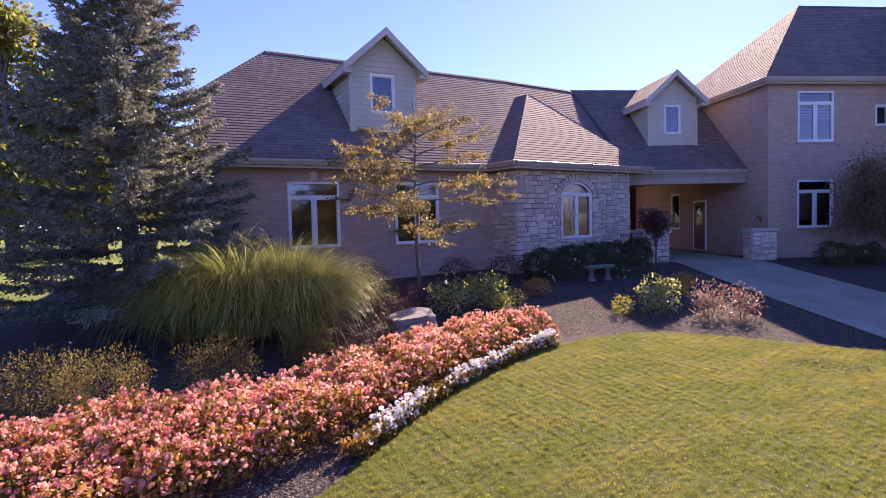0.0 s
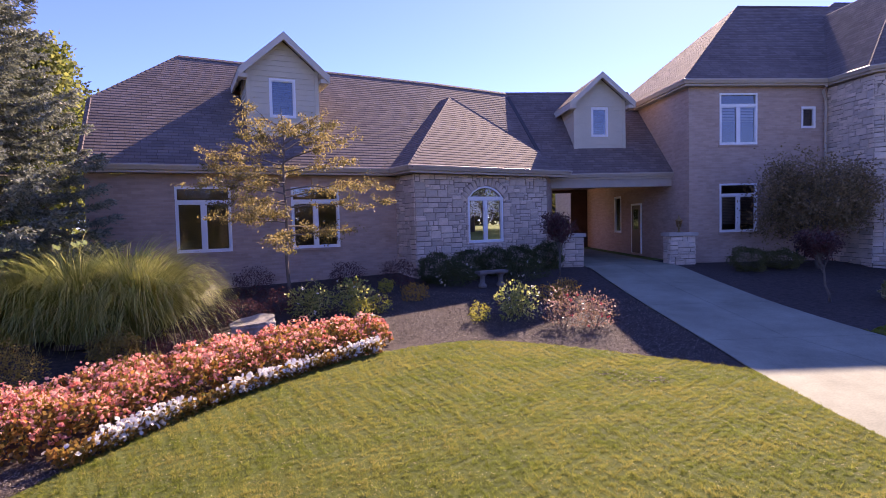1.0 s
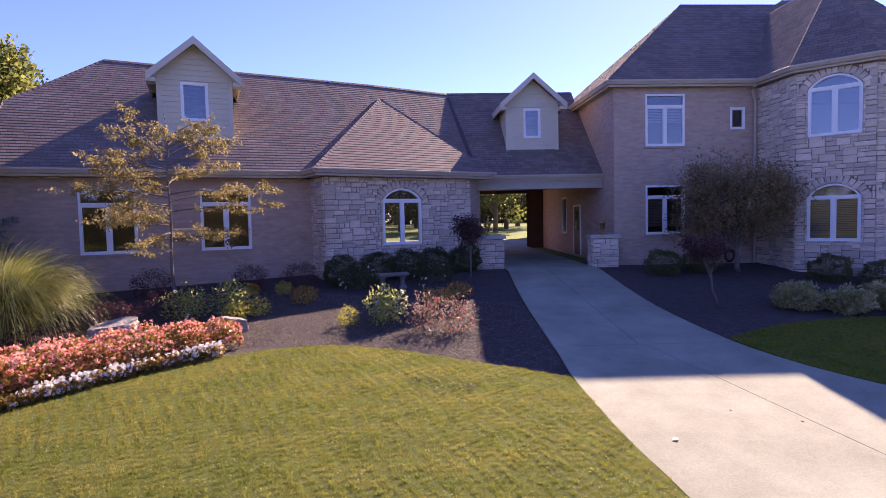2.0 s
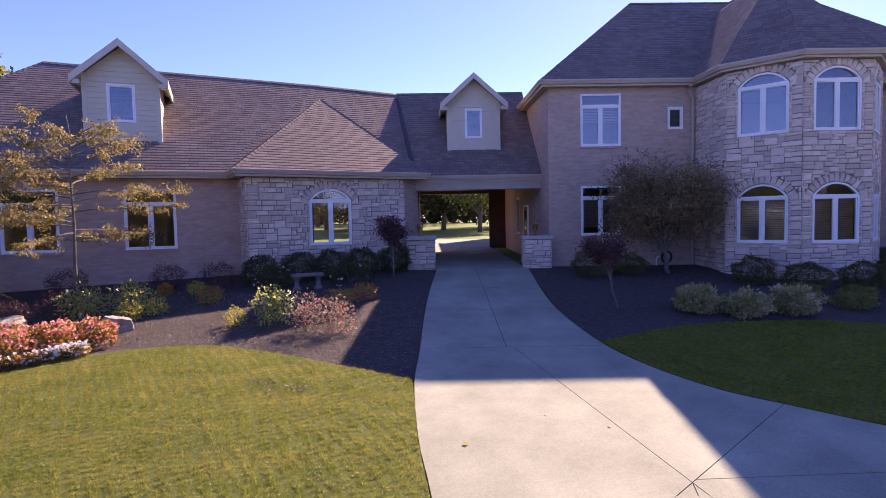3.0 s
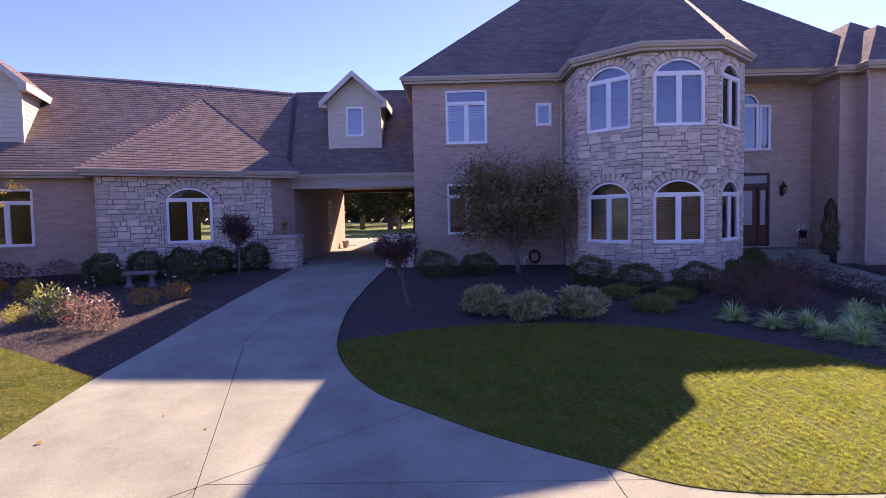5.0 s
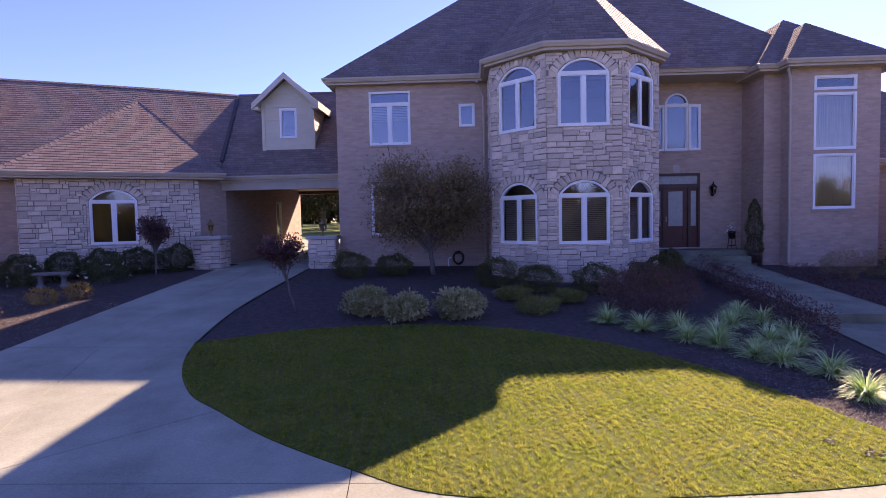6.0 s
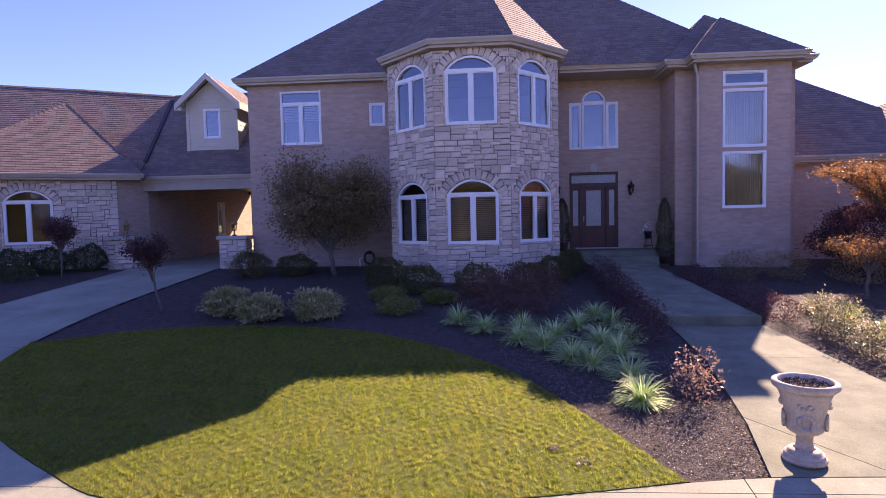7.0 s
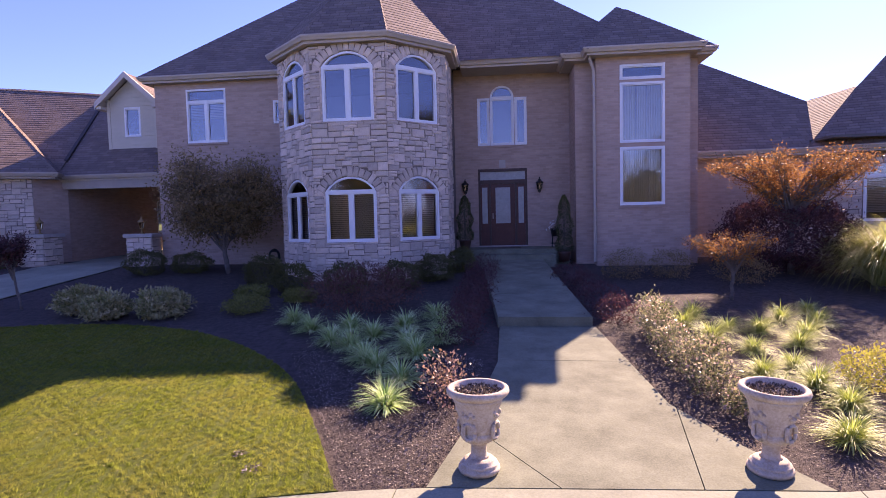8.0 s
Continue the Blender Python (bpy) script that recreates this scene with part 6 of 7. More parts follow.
# sedges
for i, (x, y) in enumerate(((18.85, 10.2), (19.41, 9.6), (20.2, 9.7), (20.06, 8.85), (20.5, 8.55), (20.77, 9.2), (21.31, 9.8), (21.83, 10.6), (22.05, 10.0), (20.91, 7.95), (21.19, 7.6), (21.55, 8.7), (21.75, 8.2), (22.1, 9.0), (21.68, 7.1), (21.62, 6.2))):
    grass_clump("sedge", x, y, 290, 0.5, 2.1, 0.026, M_SEDGE, "white and green variegated sedge tuft", "grass clump", "variegated sedges", 200 + i, 1.05, 0.06)
for i, (x, y) in enumerate(((26.71, 11.13), (27.1, 10.61), (26.72, 9.95), (27.45, 9.73), (28.01, 9.67), (28.68, 10.31), (29.49, 10.93), (29.27, 10.13), (26.97, 9.15), (27.43, 8.56), (28.32, 8.87), (28.67, 9.35), (27.7, 7.79), (27.11, 7.47), (27.66, 7.06), (27.04, 6.75), (27.72, 6.38), (27.23, 5.49))):
    grass_clump("sedge", x, y, 420, 0.41 + 0.06 * (i % 3), 1.6, 0.016, M_GOLDSEDGE, "sunlit golden sedge tuft on the mulch", "grass clump", "golden sedges", 240 + i, 1.15, 0.05)


# ---- bedding flowers ----
def inside(poly, pts):
    x, y = pts[:, 0], pts[:, 1]
    c = np.zeros(len(pts), bool)
    j = len(poly) - 1
    for i in range(len(poly)):
        (xi, yi), (xj, yj) = poly[i], poly[j]
        c ^= ((yi > y) != (yj > y)) & (x < (xj - xi) * (y - yi) / (yj - yi + 1e-12) + xi)
        j = i
    return c


def scatter(rng, poly, n):
    a = np.array(poly)
    lo, hi = a.min(0), a.max(0)
    out = np.zeros((0, 2))
    while len(out) < n:
        p = rng.uniform(lo, hi, (2 * n, 2))
        out = np.r_[out, p[inside(poly, p)]]
    return out[:n]


def edge_distance(poly, pts):
    best = np.full(len(pts), 9.0)
    for i in range(len(poly)):
        a, b = np.array(poly[i]), np.array(poly[(i + 1) % len(poly)])
        t = np.clip(((pts - a) @ (b - a)) / ((b - a) @ (b - a) + 1e-9), 0, 1)
        best = np.minimum(best, np.linalg.norm(pts - (a + t[:, None] * (b - a)), axis=1))
    return best


def petals(rng, centres, count, size, up=0.5):
    """Small many-petalled flowers."""
    n = len(centres)
    face = unit(rng.normal(size=(n, 3)) * 0.6 + np.array([0, -0.35, up]))
    u = unit(np.cross(face, rng.normal(size=(n, 3))))
    v = np.cross(face, u)
    sz = size * rng.uniform(0.7, 1.25, (n, 1))
    out = []
    for k in range(count):
        a = 2 * math.pi * k / count
        d = u * math.cos(a) + v * math.sin(a)
        s = v * math.cos(a) - u * math.sin(a)
        lift = face * sz * (0.25 if k % 2 else 0.12)
        out.append(np.stack([centres, centres + d * sz * 0.55 + s * sz * 0.42 + lift, centres + d * sz + lift * 1.3, centres + d * sz * 0.55 - s * sz * 0.42 + lift], 1))
    return np.concatenate(out)


BEGONIA = open_curve([(-9.2, 4.3), (-7.6, 5.0), (-5.9, 5.7), (-4.1, 6.55), (-2.6, 7.75), (-1.1, 8.9), (0.0, 9.55), (0.55, 9.45)], 4) + open_curve([(0.72, 8.95), (0.18, 8.5), (-1.0, 7.36), (-2.2, 6.1), (-3.22, 4.98), (-4.2, 4.1), (-5.6, 3.1), (-9.2, 1.8)], 4)
rng = np.random.default_rng(8)
beg = thing("begonia_bed", pose(0, 0, 0), "long drift of salmon-pink begonias with bronze leaves", "flowers", kind="stuff")
plants = scatter(rng, BEGONIA, 250)
size = rng.uniform(0.75, 1.2, len(plants))


def mound(pts, k):
    """Height of the drift over its soil at pts, the tops of its single plants rounded."""
    d = np.linalg.norm(pts[:, None] - plants[None], axis=2) / (0.34 * size[None])
    top = (size[None] * np.sqrt(np.clip(1 - (0.8 * d) ** 2, 0, 1))).max(1)
    return k * np.clip(top, 0.3, 1.2) * (0.55 + 0.45 * np.minimum(1, edge_distance(BEGONIA, pts) / 0.25))


p = scatter(rng, BEGONIA, 4600)
z = ground_z(p[:, 0], p[:, 1]) + mound(p, 0.52) * rng.uniform(0.78, 1.1, len(p))
flowers = np.repeat(np.c_[p, z], 3, 0) + rng.normal(size=(3 * len(p), 3)) * np.array([0.024, 0.024, 0.016])
quads_mesh("flowers", petals(rng, flowers, 6, 0.026), M_PINK, beg)
p2 = scatter(rng, BEGONIA, 30000)
leaves = np.c_[p2, ground_z(p2[:, 0], p2[:, 1]) + mound(p2, 0.51) * np.sqrt(rng.random(len(p2)))]
quads_mesh("leaves", leaf_quads(rng, leaves, 0.07, 0.05, np.array([[0, 0, 0.6]]), 0.8), M_BEGLEAF, beg)

WHITES = open_curve([(-3.25, 4.67), (-2.43, 5.75), (-1.23, 7.1), (-0.13, 8.1), (0.43, 8.55)], 4) + open_curve([(0.58, 8.36), (-0.1, 7.9), (-1.25, 6.82), (-2.2, 5.68), (-2.92, 4.6)], 4)
wht = thing("white_flowers", pose(0, 0, 0), "low row of white begonias along the lawn edge", "flowers", kind="stuff")
p = scatter(rng, WHITES, 1500)
w = np.sin(p[:, 0] * 3.1 + p[:, 1] * 1.7) + 0.7 * np.sin(p[:, 0] * 7.0)
p = p[w + rng.normal(size=len(p)) * 0.7 > -0.35]
quads_mesh("flowers", petals(rng, np.c_[p, ground_z(p[:, 0], p[:, 1]) + rng.uniform(0.06, 0.27, len(p))], 6, 0.034), M_WHITEPET, wht)
p = scatter(rng, WHITES, 4200)
quads_mesh("leaves", leaf_quads(rng, np.c_[p, ground_z(p[:, 0], p[:, 1]) + rng.uniform(0.0, 0.2, len(p))], 0.06, 0.045, np.array([[0, 0, 0.6]]), 0.8), M_BEGLEAF, wht)

# blooms on the wire stand
q = np.random.default_rng(9).normal(size=(26, 3)) * np.array([0.16, 0.1, 0.1]) + np.array([0, 0, 0.68])
quads_mesh("flowers", petals(np.random.default_rng(9), q, 5, 0.035), M_WHITEPET, stand)


# ---- turf and litter ----
def turf(name, poly, n, seed, label, mat):
    rng = np.random.default_rng(seed)
    p = scatter(rng, poly, n)
    k = len(p)
    b = np.c_[p, ground_z(p[:, 0], p[:, 1]) + 0.008]
    d = rng.normal(size=(k, 3)) * np.array([0.55, 0.55, 0.0]) + np.array([0, 0, 1.0])
    # mowing leans the blades in broad swathes
    sw = np.sin((p[:, 0] * 0.94 + p[:, 1] * 0.34) * 3.4)
    d[:, 0] += 0.30 * sw
    d = unit(d)
    s = unit(np.cross(d, rng.normal(size=(k, 3))))
    # uneven growth in hand-sized tufts
    tuft = np.zeros(k)
    for f, a in ((5.0, 0.08), (14.0, 0.2), (38.0, 0.6)):
        for _ in range(9):
            th, ph = rng.uniform(0, 6.28, 2)
            tuft += a * np.sin(f * rng.uniform(0.6, 1.5) * (p[:, 0] * math.cos(th) + p[:, 1] * math.sin(th)) + ph) * 0.5
    h = rng.uniform(0.012, 0.038, (k, 1)) * np.clip(1.0 + 0.7 * tuft, 0.3, 2.2)[:, None]
    return tagged(quads_mesh(name, np.stack([b - s * 0.0036, b + s * 0.0036, b + d * h], 1), mat), label, "grass", kind="stuff")


near_left = [(x, y) for x, y in open_curve(LAWN_EDGE, 6) if x > -5.0] + [(6.7, 6.6), (6.78, 4.8), (6.93, 3.5), (7.05, 2.2), (-4.4, 2.2)]
turf("grass_blades", near_left, 420000, 51, "short sunlit lawn grass", M_BLADE)
turf("grass_blades", right_lawn_outline, 460000, 52, "short golden-green lawn grass, half in shade", M_BLADE_GOLD)


def litter(name, poly, n, seed, label, size=0.035):
    rng = np.random.default_rng(seed)
    p = scatter(rng, poly, n)
    b = np.c_[p, ground_z(p[:, 0], p[:, 1]) - 0.022 + 0.016 * rng.random(n)]
    q = leaf_quads(rng, b, size, size * 0.4, np.array([[0, 0, 0.1]]), 1.0)
    q[:, :, 2] = b[:, None, 2] + np.abs(q[:, :, 2] - b[:, None, 2]) * 0.55
    return tagged(quads_mesh(name, q, M_CHIP), label, "mulch", kind="stuff")


litter("mulch_chips", [(-0.8, 8.9), (2.3, 8.95), (3.8, 8.5), (5.4, 7.7), (6.7, 6.95), (6.85, 9), (6.9, 12), (0, 14), (-1.5, 12)], 42000, 61, "loose bark chips on the bed")
litter("mulch_chips", [(20.9, 5.6), (21.6, 4.25), (22.6, 4.3), (22.9, 5.4), (22.9, 8), (20, 10), (19.5, 8.2)], 20000, 62, "loose bark chips on the bed")
litter("mulch_chips", [(26.3, 4.5), (29.5, 4.9), (30.5, 10.5), (25.3, 10.5), (25.4, 6.3)], 18000, 63, "loose bark chips on the bed")
litter("mulch_chips", [(-5.0, 3.2), (-3.4, 4.0), (-2.9, 4.8), (-1.8, 6.5), (-3.2, 5.0), (-5.2, 3.9)], 5000, 64, "loose bark chips on the bed")

for i, (x, y, r) in enumerate(((20.5, 4.45, 0.13), (20.2, 4.75, 0.09), (4.5, 6.57, 0.24), (4.25, 6.85, 0.14), (4.9, 6.45, 0.16))):
    litter("thatch", [(x + r * (1.6 if i > 1 else 1) * math.cos(a), y + r * 0.8 * math.sin(a)) for a in np.linspace(0, 5.9, 11)], 60, 70 + i, "small worn brown patch in the lawn", 0.05).location.z = 0.045
M_STRAW = leafy("dry_clippings", [(0.0, (0.14, 0.12, 0.035)), (0.6, (0.30, 0.26, 0.09)), (1.0, (0.52, 0.47, 0.22))], 0.7, 0.3, 0.3, 0.2)


def clippings(name, pts, size, seed, label):
    rng = np.random.default_rng(seed)
    b = np.c_[pts, ground_z(pts[:, 0], pts[:, 1]) + 0.024 + 0.016 * rng.random(len(pts))]
    q = leaf_quads(rng, b, size, size * 0.3, np.array([[0, 0, 0.1]]), 1.0)
    q[:, :, 2] = b[:, None, 2] + np.abs(q[:, :, 2] - b[:, None, 2]) * 0.4
    return tagged(quads_mesh(name, q, M_STRAW), label, "grass clippings", kind="stuff")


rng = np.random.default_rng(77)
clippings("clippings", scatter(rng, near_left, 9000), 0.04, 78, "dry clippings strewn over the mown lawn")
clippings("clippings", scatter(rng, right_lawn_outline, 2400), 0.04, 79, "dry clippings strewn over the round lawn")
for i, run in enumerate(([(4.7, 5.4), (5.26, 4.77), (5.57, 4.19), (5.8, 3.59), (5.95, 3.0)], [(3.6, 5.65), (4.0, 5.13), (4.25, 4.6), (4.4, 4.0)])):
    line = np.array(open_curve(run, 12))
    k = rng.integers(0, len(line), 170)
    clippings("worn_rut", line[k] + rng.normal(size=(170, 2)) * 0.05, 0.04, 80 + i, "faint worn wheel rut curving over the lawn")
for i, (x, y, a) in enumerate(((7.35, 4.6, 20), (8.6, 5.4, 80), (9.4, 5.0, 140))):
    lf = quads_mesh("fallen_leaf", np.array([[[0, 0, 0.012], [0.05, 0.035, 0.03], [0.11, 0.0, 0.015], [0.05, -0.035, 0.02]]]) * (1.0 if i == 0 else 0.5), M_AMBER)
    lf.matrix_world = pose(x, y, gz(x, y) + 0.006, 0, 0, a)
    tagged(lf, "dry yellow leaf lying on the concrete", "leaf", "fallen leaves")


# ---- trees beyond ----
def big_tree(x, y, h, r, mat, seed, label, n=5200, leaf=0.34, low=0.28):
    rng = np.random.default_rng(seed)
    s = thing("tree", pose(x, y, gz(x, y) - 0.1), label, "tree", "trees beyond")
    mesh_object("trunk", *tube_geo([(0, 0, 0), (0.1, 0, h * 0.25), (0.05, 0.1, h * 0.5), (0, 0, h * 0.85)], [h * 0.028, h * 0.022, h * 0.015, 0.03], 8), M_BARK, s, smooth=True)
    geos, pts, way = [], [], []
    for k in range(34):
        a, t = 2.4 * k, rng.uniform(low, 1.0)
        reach = r * math.sin(math.pi * min(0.97, (t - low) / (1 - low) * 0.8 + 0.2)) * rng.uniform(0.65, 1.1)
        tip = np.array([reach * math.cos(a), reach * math.sin(a), h * t])
        st = np.array([0, 0, h * max(0.18, t - 0.22)])
        geos.append(tube_geo([st, (st + tip) / 2 + np.array([0, 0, 0.3]), tip], [h * 0.009, h * 0.006, 0.02], 4))
        m = n // 34
        c, d = blob_points(rng, m, (r * 0.42, r * 0.42, r * 0.30), 0.7, 0.25)
        pts.append(c + tip * np.array([0.92, 0.92, 1]))
        way.append(d)
    mesh_object("branching", *join_geo(geos), M_BARK, s)
    p, d = np.concatenate(pts), np.concatenate(way)
    quads_mesh("crown", leaf_quads(rng, p, leaf, leaf * 0.75, d, 0.9), mat, s)
    return s


for i, (x, y, h, r, mt) in enumerate(((-18.8, 25.2, 10.8, 3.4, M_FAR), (-16.6, 28, 10.4, 2.9, M_FAR), (-23, 27, 9.0, 3.6, M_WOODS), (-28, 30, 11, 4.6, M_FAR), (-19.5, 35, 10, 4.4, M_WOODS), (-35, 24, 11, 4.5, M_FAR), (-27, 44, 12, 5, M_WOODS), (-42, 40, 13, 5, M_FAR))):
    big_tree(x, y, h, r, mt, 300 + i, "leafy tree on the field beyond the spruce", leaf=0.26, n=11000, low=0.16)
for i, (x, y, h, r, mt) in enumerate(((3.2, 56, 10, 3.4, M_WOODS), (6.3, 54, 10, 3.4, M_WOODS), (9.0, 57, 10, 3.4, M_WOODS), (12.2, 51, 8.5, 3.2, M_FAR), (5.0, 70, 12, 4.5, M_WOODS), (14.8, 60, 10, 4.2, M_WOODS), (0.0, 60, 10, 3.6, M_WOODS), (-4, 62, 11, 4.2, M_WOODS), (10, 82, 13, 5.5, M_WOODS), (18, 70, 12, 4.5, M_WOODS), (2, 86, 13, 5.5, M_WOODS), (-8, 78, 12, 5.0, M_WOODS))):
    big_tree(x, y, h, r, mt, 330 + i, "tree with a bare trunk on the field behind the passage", leaf=0.34, n=5200, low=0.2)
for i in range(9):
    big_tree(-42 - 4.5 * math.sin(i * 1.9), -32 + 5.5 * i, 11.0 + 2.0 * math.sin(i * 2.7), 4.4, M_WOODS if i % 2 else M_FAR, 400 + i, "leafy tree at the edge of the west field", leaf=0.24, n=7500, low=0.05)
for i in range(15):
    big_tree(-26 + 6.2 * i + 1.5 * math.sin(i * 2.3), -36 - 5 * math.sin(i * 1.7), 11.5 + 2.0 * math.sin(i * 3.1), 4.6, M_WOODS, 360 + i, "leafy tree across the drive from the house", leaf=0.22, n=8500, low=0.05)


# east row, out of view, added so that the windows mirror something dark
for i in range(9):
    big_tree(64 + 3.0 * math.sin(i * 2.1), -30 + 5.6 * i, 11.5 + 2.0 * math.sin(i * 2.9), 4.6, M_WOODS, 430 + i, "unseen leafy tree to the east, added to darken window reflections", leaf=0.26, n=6000, low=0.05)


def woods(name, x0, x1, y, h, n, seed, label, leaf):
    """A far belt of trees, too many to count: foliage with a ragged top, and stems."""
    rng = np.random.default_rng(seed)
    x = rng.uniform(x0, x1, n)
    top = h * (0.72 + 0.28 * np.sin(x * 0.31) * np.sin(x * 0.17 + 1) + 0.12 * np.sin(x * 1.3))
    z = top * rng.random(n) ** 0.75
    p = np.stack([x, y + rng.normal(size=n) * 2.0 - 1.0 * np.sin(x * 0.9), ground_z(x, np.full(n, float(y))) + z], 1)
    return tagged(quads_mesh(name, leaf_quads(rng, p, leaf, leaf * 0.8), M_WOODS), label, "woods", kind="stuff")


# first belt is out of view, added to close bright gaps in window reflections
woods("woods", -70, 110, -52, 11, 26000, 91, "unseen belt of leafy woods, added to close sky gaps in window reflections", 1.1)
woods("woods", -45, 60, 104, 15, 22000, 92, "belt of leafy woods beyond the field", 1.3)
woods("woods", -110, -46, 60, 12, 15000, 93, "belt of leafy woods beyond the field", 1.2)


# ---- limestone pieces ----
def stone_mesh(w, h, seed):
    """A rough-faced block, set 2 to 5 cm proud of its mortar."""
    r = random.Random(seed)
    j = lambda s: r.uniform(-s, s)
    d = r.uniform(0.022, 0.045)
    b = 0.018
    outer = [(-w / 2 + j(0.006), -h / 2 + j(0.006)), (w / 2 + j(0.006), -h / 2 + j(0.006)), (w / 2 + j(0.006), h / 2 + j(0.006)), (-w / 2 + j(0.006), h / 2 + j(0.006))]
    inner = [(x * (1 - 2 * b / w), z * (1 - 2 * b / h)) for x, z in outer]
    verts = [(x, 0.01, z) for x, z in outer] + [(x, -d * r.uniform(0.55, 0.85), z) for x, z in outer] + [(x, -d * r.uniform(0.9, 1.2), z) for x, z in inner] + [(j(w * 0.1), -d * 1.25, j(h * 0.1))]
    faces = []
    for i in range(4):
        k = (i + 1) % 4
        faces += [(i, k, 4 + k, 4 + i), (4 + i, 4 + k, 8 + k, 8 + i), (8 + i, 8 + k, 12)]
    me = bpy.data.meshes.new("stone")
    me.from_pydata(verts, [], faces)
    me.materials.append(M_STONE)
    return me


stone_cache = {}


def stone_at(parent, m, w, h, rnd):
    kw, kh = round(w / 0.04), round(h / 0.03)
    key = (kw, kh, rnd.randrange(3))
    if key not in stone_cache:
        stone_cache[key] = stone_mesh(max(0.05, kw * 0.04 - 0.013), max(0.04, kh * 0.03 - 0.012), hash(key) % 99991)
    ob = new("stone", stone_cache[key])
    ob.parent = parent
    ob.matrix_basis = m
    return ob


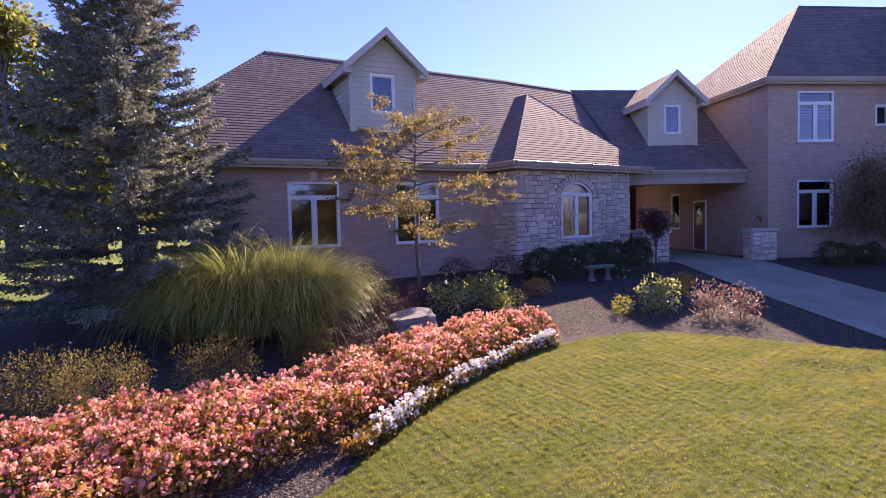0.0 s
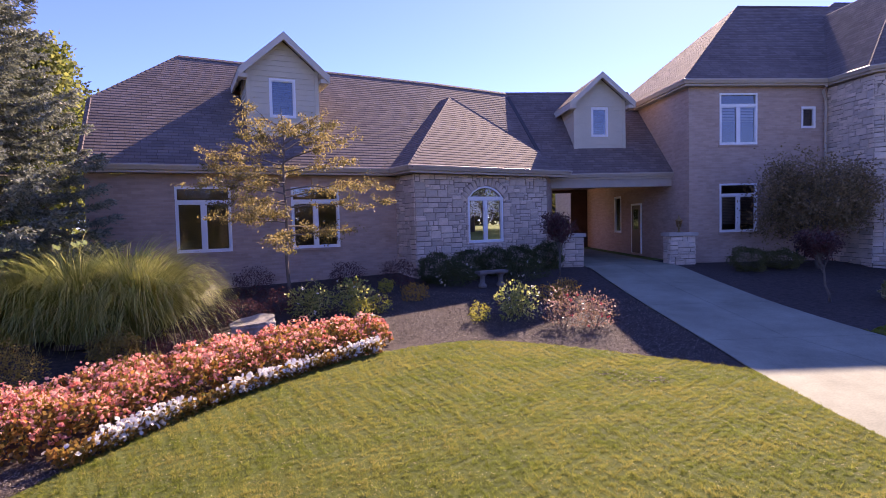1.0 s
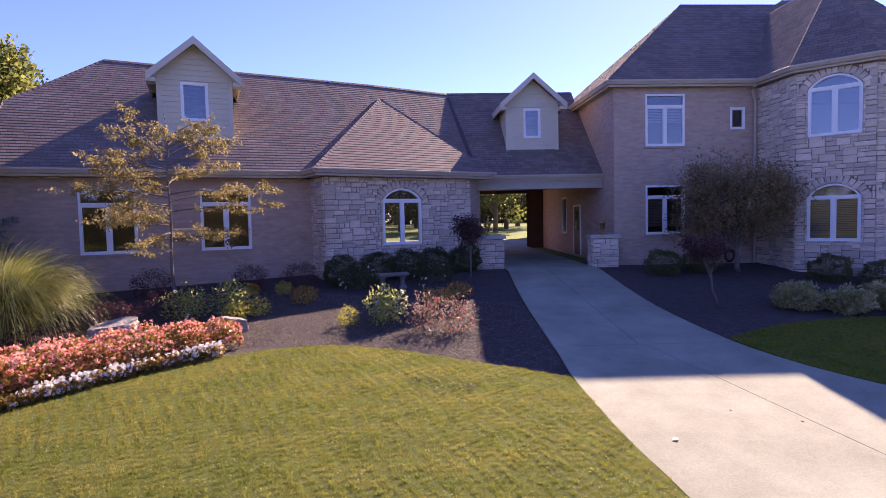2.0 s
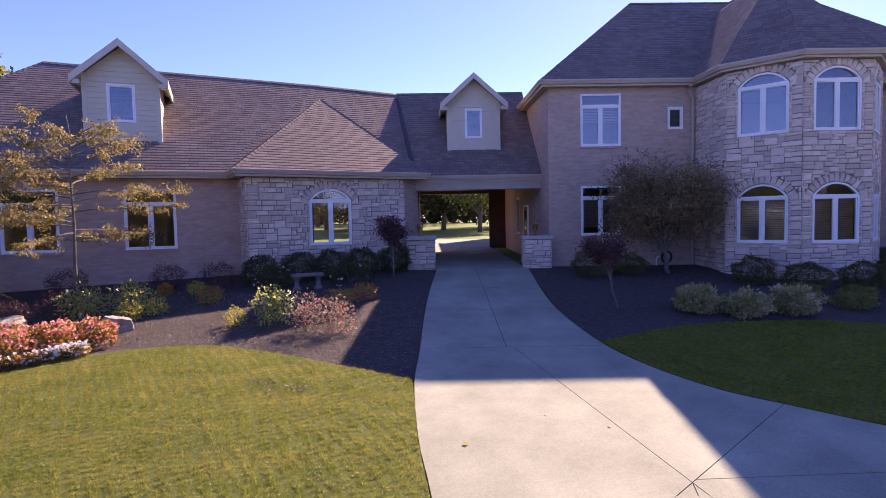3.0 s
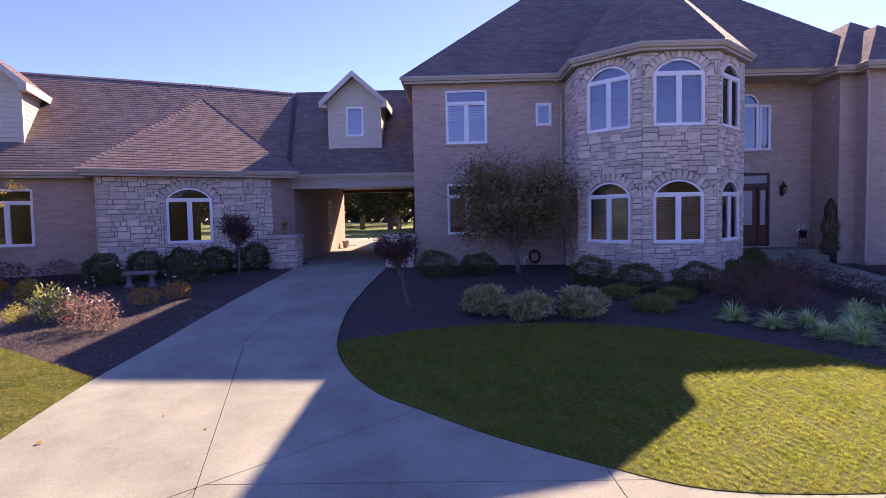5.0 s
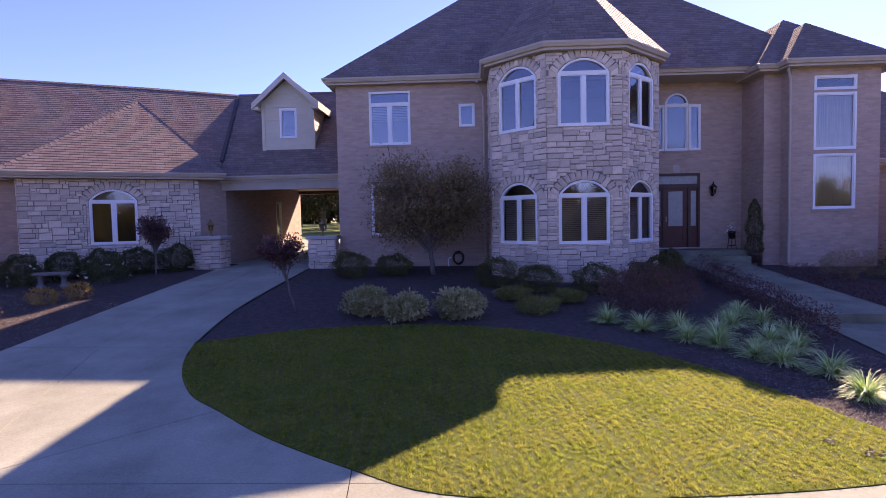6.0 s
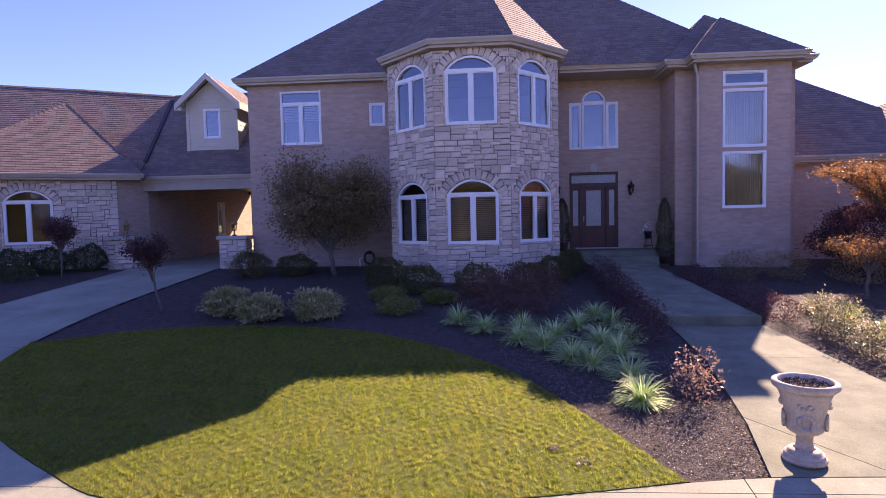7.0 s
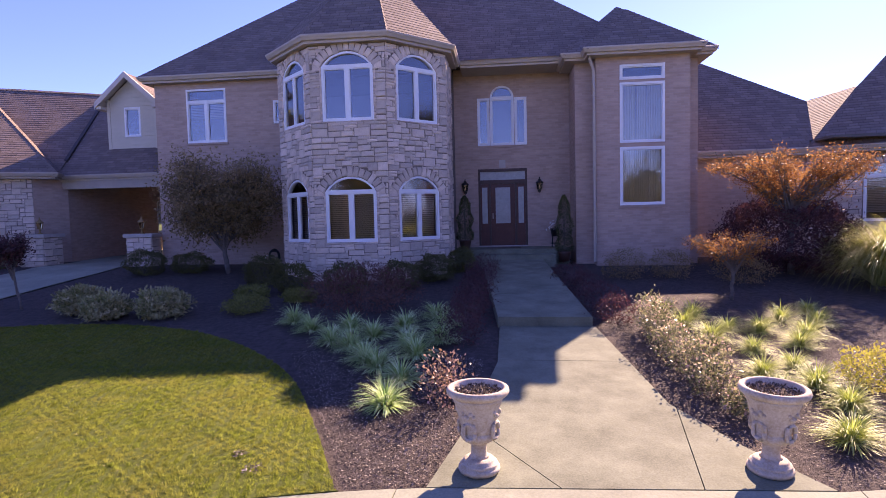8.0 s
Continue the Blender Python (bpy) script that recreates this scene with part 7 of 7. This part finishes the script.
def lay_stones(parent, p0, p1, z0, z1, openings, seed, stuff=False, from_s=0.0):
    """Random coursed ashlar with voussoirs round the arches. Laid on a grid of 6 cm rises, filled with blocks of mixed height."""
    rnd = random.Random(seed)
    a = Vector((*p0, 0))
    b = Vector((*p1, 0))
    ln = (b - a).length
    d = (b - a) / ln
    rise, run = 0.08, 0.09
    nz, nx = int(round((z1 - z0) / rise)), max(1, int(round(ln / run)))
    rise, run = (z1 - z0) / nz, ln / nx
    taken = [[False] * nx for _ in range(nz)]

    def blocked(x0, x1, y0, y1):
        for s, z, w, h, r in openings:
            ring = 0.26 if r else 0.0
            if x1 > s + 0.01 and x0 < s + w - 0.01 and y1 > z - 0.004 and y0 < z + h:
                return True
            if r:
                R = (w * w / 4 + r * r) / (2 * r)
                cx, cz = s + w / 2, z + h + r - R
                for q in ((x0, y0), (x1, y0), (x0, y1), (x1, y1), ((x0 + x1) / 2, (y0 + y1) / 2)):
                    if abs(math.atan2(q[0] - cx, q[1] - cz)) < math.asin(min(1, w / 2 / R)) + 0.12 and math.hypot(q[0] - cx, q[1] - cz) < R + ring * 0.86:
                        return True
        return False

    rot = Matrix(((d.x, -d.y, 0), (d.y, d.x, 0), (0, 0, 1))).to_4x4()
    place = lambda x, z: Matrix.Translation(a + d * x + Vector((0, 0, z))) @ rot
    for iz in range(nz):
        for ix in range(nx):
            if taken[iz][ix]:
                continue
            wn, hn = rnd.choice(((2, 1), (4, 1), (3, 1), (3, 2), (4, 2), (5, 2), (3, 2), (4, 2), (5, 3), (4, 3), (3, 3), (2, 2), (2, 2), (5, 2)))
            wn = min(wn, nx - ix)
            hn = min(hn, nz - iz)
            if nx - ix - wn == 1:
                wn += 1
            ok = False
            while not ok:
                ok = all(not taken[iz + v][ix + u] for v in range(hn) for u in range(wn)) and not blocked(ix * run, (ix + wn) * run, z0 + iz * rise, z0 + (iz + hn) * rise)
                if not ok:
                    if hn > 1:
                        hn -= 1
                    elif wn > 1:
                        wn -= 1
                    else:
                        break
            if not ok:
                # slips of stone that close the course against a jamb
                for s, z, w, h, r in openings:
                    x0, x1, y0, y1 = ix * run, (ix + 1) * run, z0 + iz * rise, z0 + (iz + 1) * rise
                    if y0 < z + h - 0.02 and y1 > z:
                        if x0 < s < x1 and s - x0 > 0.03:
                            x1 = s
                        elif x0 < s + w < x1 and x1 - s - w > 0.03:
                            x0 = s + w
                        else:
                            continue
                        stone_at(parent, place((x0 + x1) / 2, (y0 + y1) / 2), x1 - x0, y1 - y0, rnd)
                taken[iz][ix] = True
                continue
            for v in range(hn):
                for u in range(wn):
                    taken[iz + v][ix + u] = True
            stone_at(parent, place((ix + wn / 2) * run, z0 + (iz + hn / 2) * rise), wn * run, hn * rise, rnd)
    for s, z, w, h, r in openings:
        if not r:
            continue
        low = z0 + math.floor((z - z0) / rise) * rise
        for k in range(4 if z - low > 0.025 else 0):
            stone_at(parent, place(s + w * (k + 0.5) / 4, (low + z) / 2), w / 4, z - low, rnd)
        R = (w * w / 4 + r * r) / (2 * r)
        cx, cz = s + w / 2, z + h + r - R
        a0 = math.asin(min(1, w / 2 / R)) + 0.06
        for x in (s - 0.13, s + w + 0.13):
            stone_at(parent, place(x, z + h - 0.01) @ Matrix.Translation((0, 0.012, 0)), 0.26, 0.21, rnd)
        n = max(7, int(2 * a0 * (R + 0.13) / 0.155))
        for k in range(n):
            t = -a0 + 2 * a0 * (k + 0.5) / n
            rr = R + 0.135 + rnd.uniform(-0.008, 0.008)
            m = place(cx + rr * math.sin(t), cz + rr * math.cos(t)) @ Matrix.Rotation(t, 4, "Y")
            stone_at(parent, m, 2 * a0 * (R + 0.13) / n, 0.255 + rnd.choice((0, 0.0, 0.03)), rnd)


lay_stones(stone_wall, ST0, ST1, 0.6, 4.2, sops, 1)
for i in (0, 1, 2, 3, 4):
    zlow = 0.75
    lay_stones(bay_walls[i], BAY[i], BAY[i + 1] if i < 4 else (21.68, 17.2), zlow, 7.2, BAY_OPEN.get(i, []), 10 + i)
lay_stones(far_wall, RW0, RW1, 0.4, 4.15, [(1.55, 2.0, 1.44, 1.47, 0.39)], 20)
lay_stones(stone_side, along(ST0, SA + 90, 1.9), ST0, 0.6, 4.2, [], 21)
for pier, w, d, h in (pier_left, pier_right):
    core = pier.children[0]
    lay_stones(core, (-w + 0.03, -d + 0.03), (w - 0.03, -d + 0.03), 0.0, h - 0.13, [], 31)
    lay_stones(core, (w - 0.03, -d + 0.03), (w - 0.03, d - 0.03), 0.0, h - 0.13, [], 32)
    lay_stones(core, (-w + 0.03, d - 0.03), (-w + 0.03, -d + 0.03), 0.0, h - 0.13, [], 33)
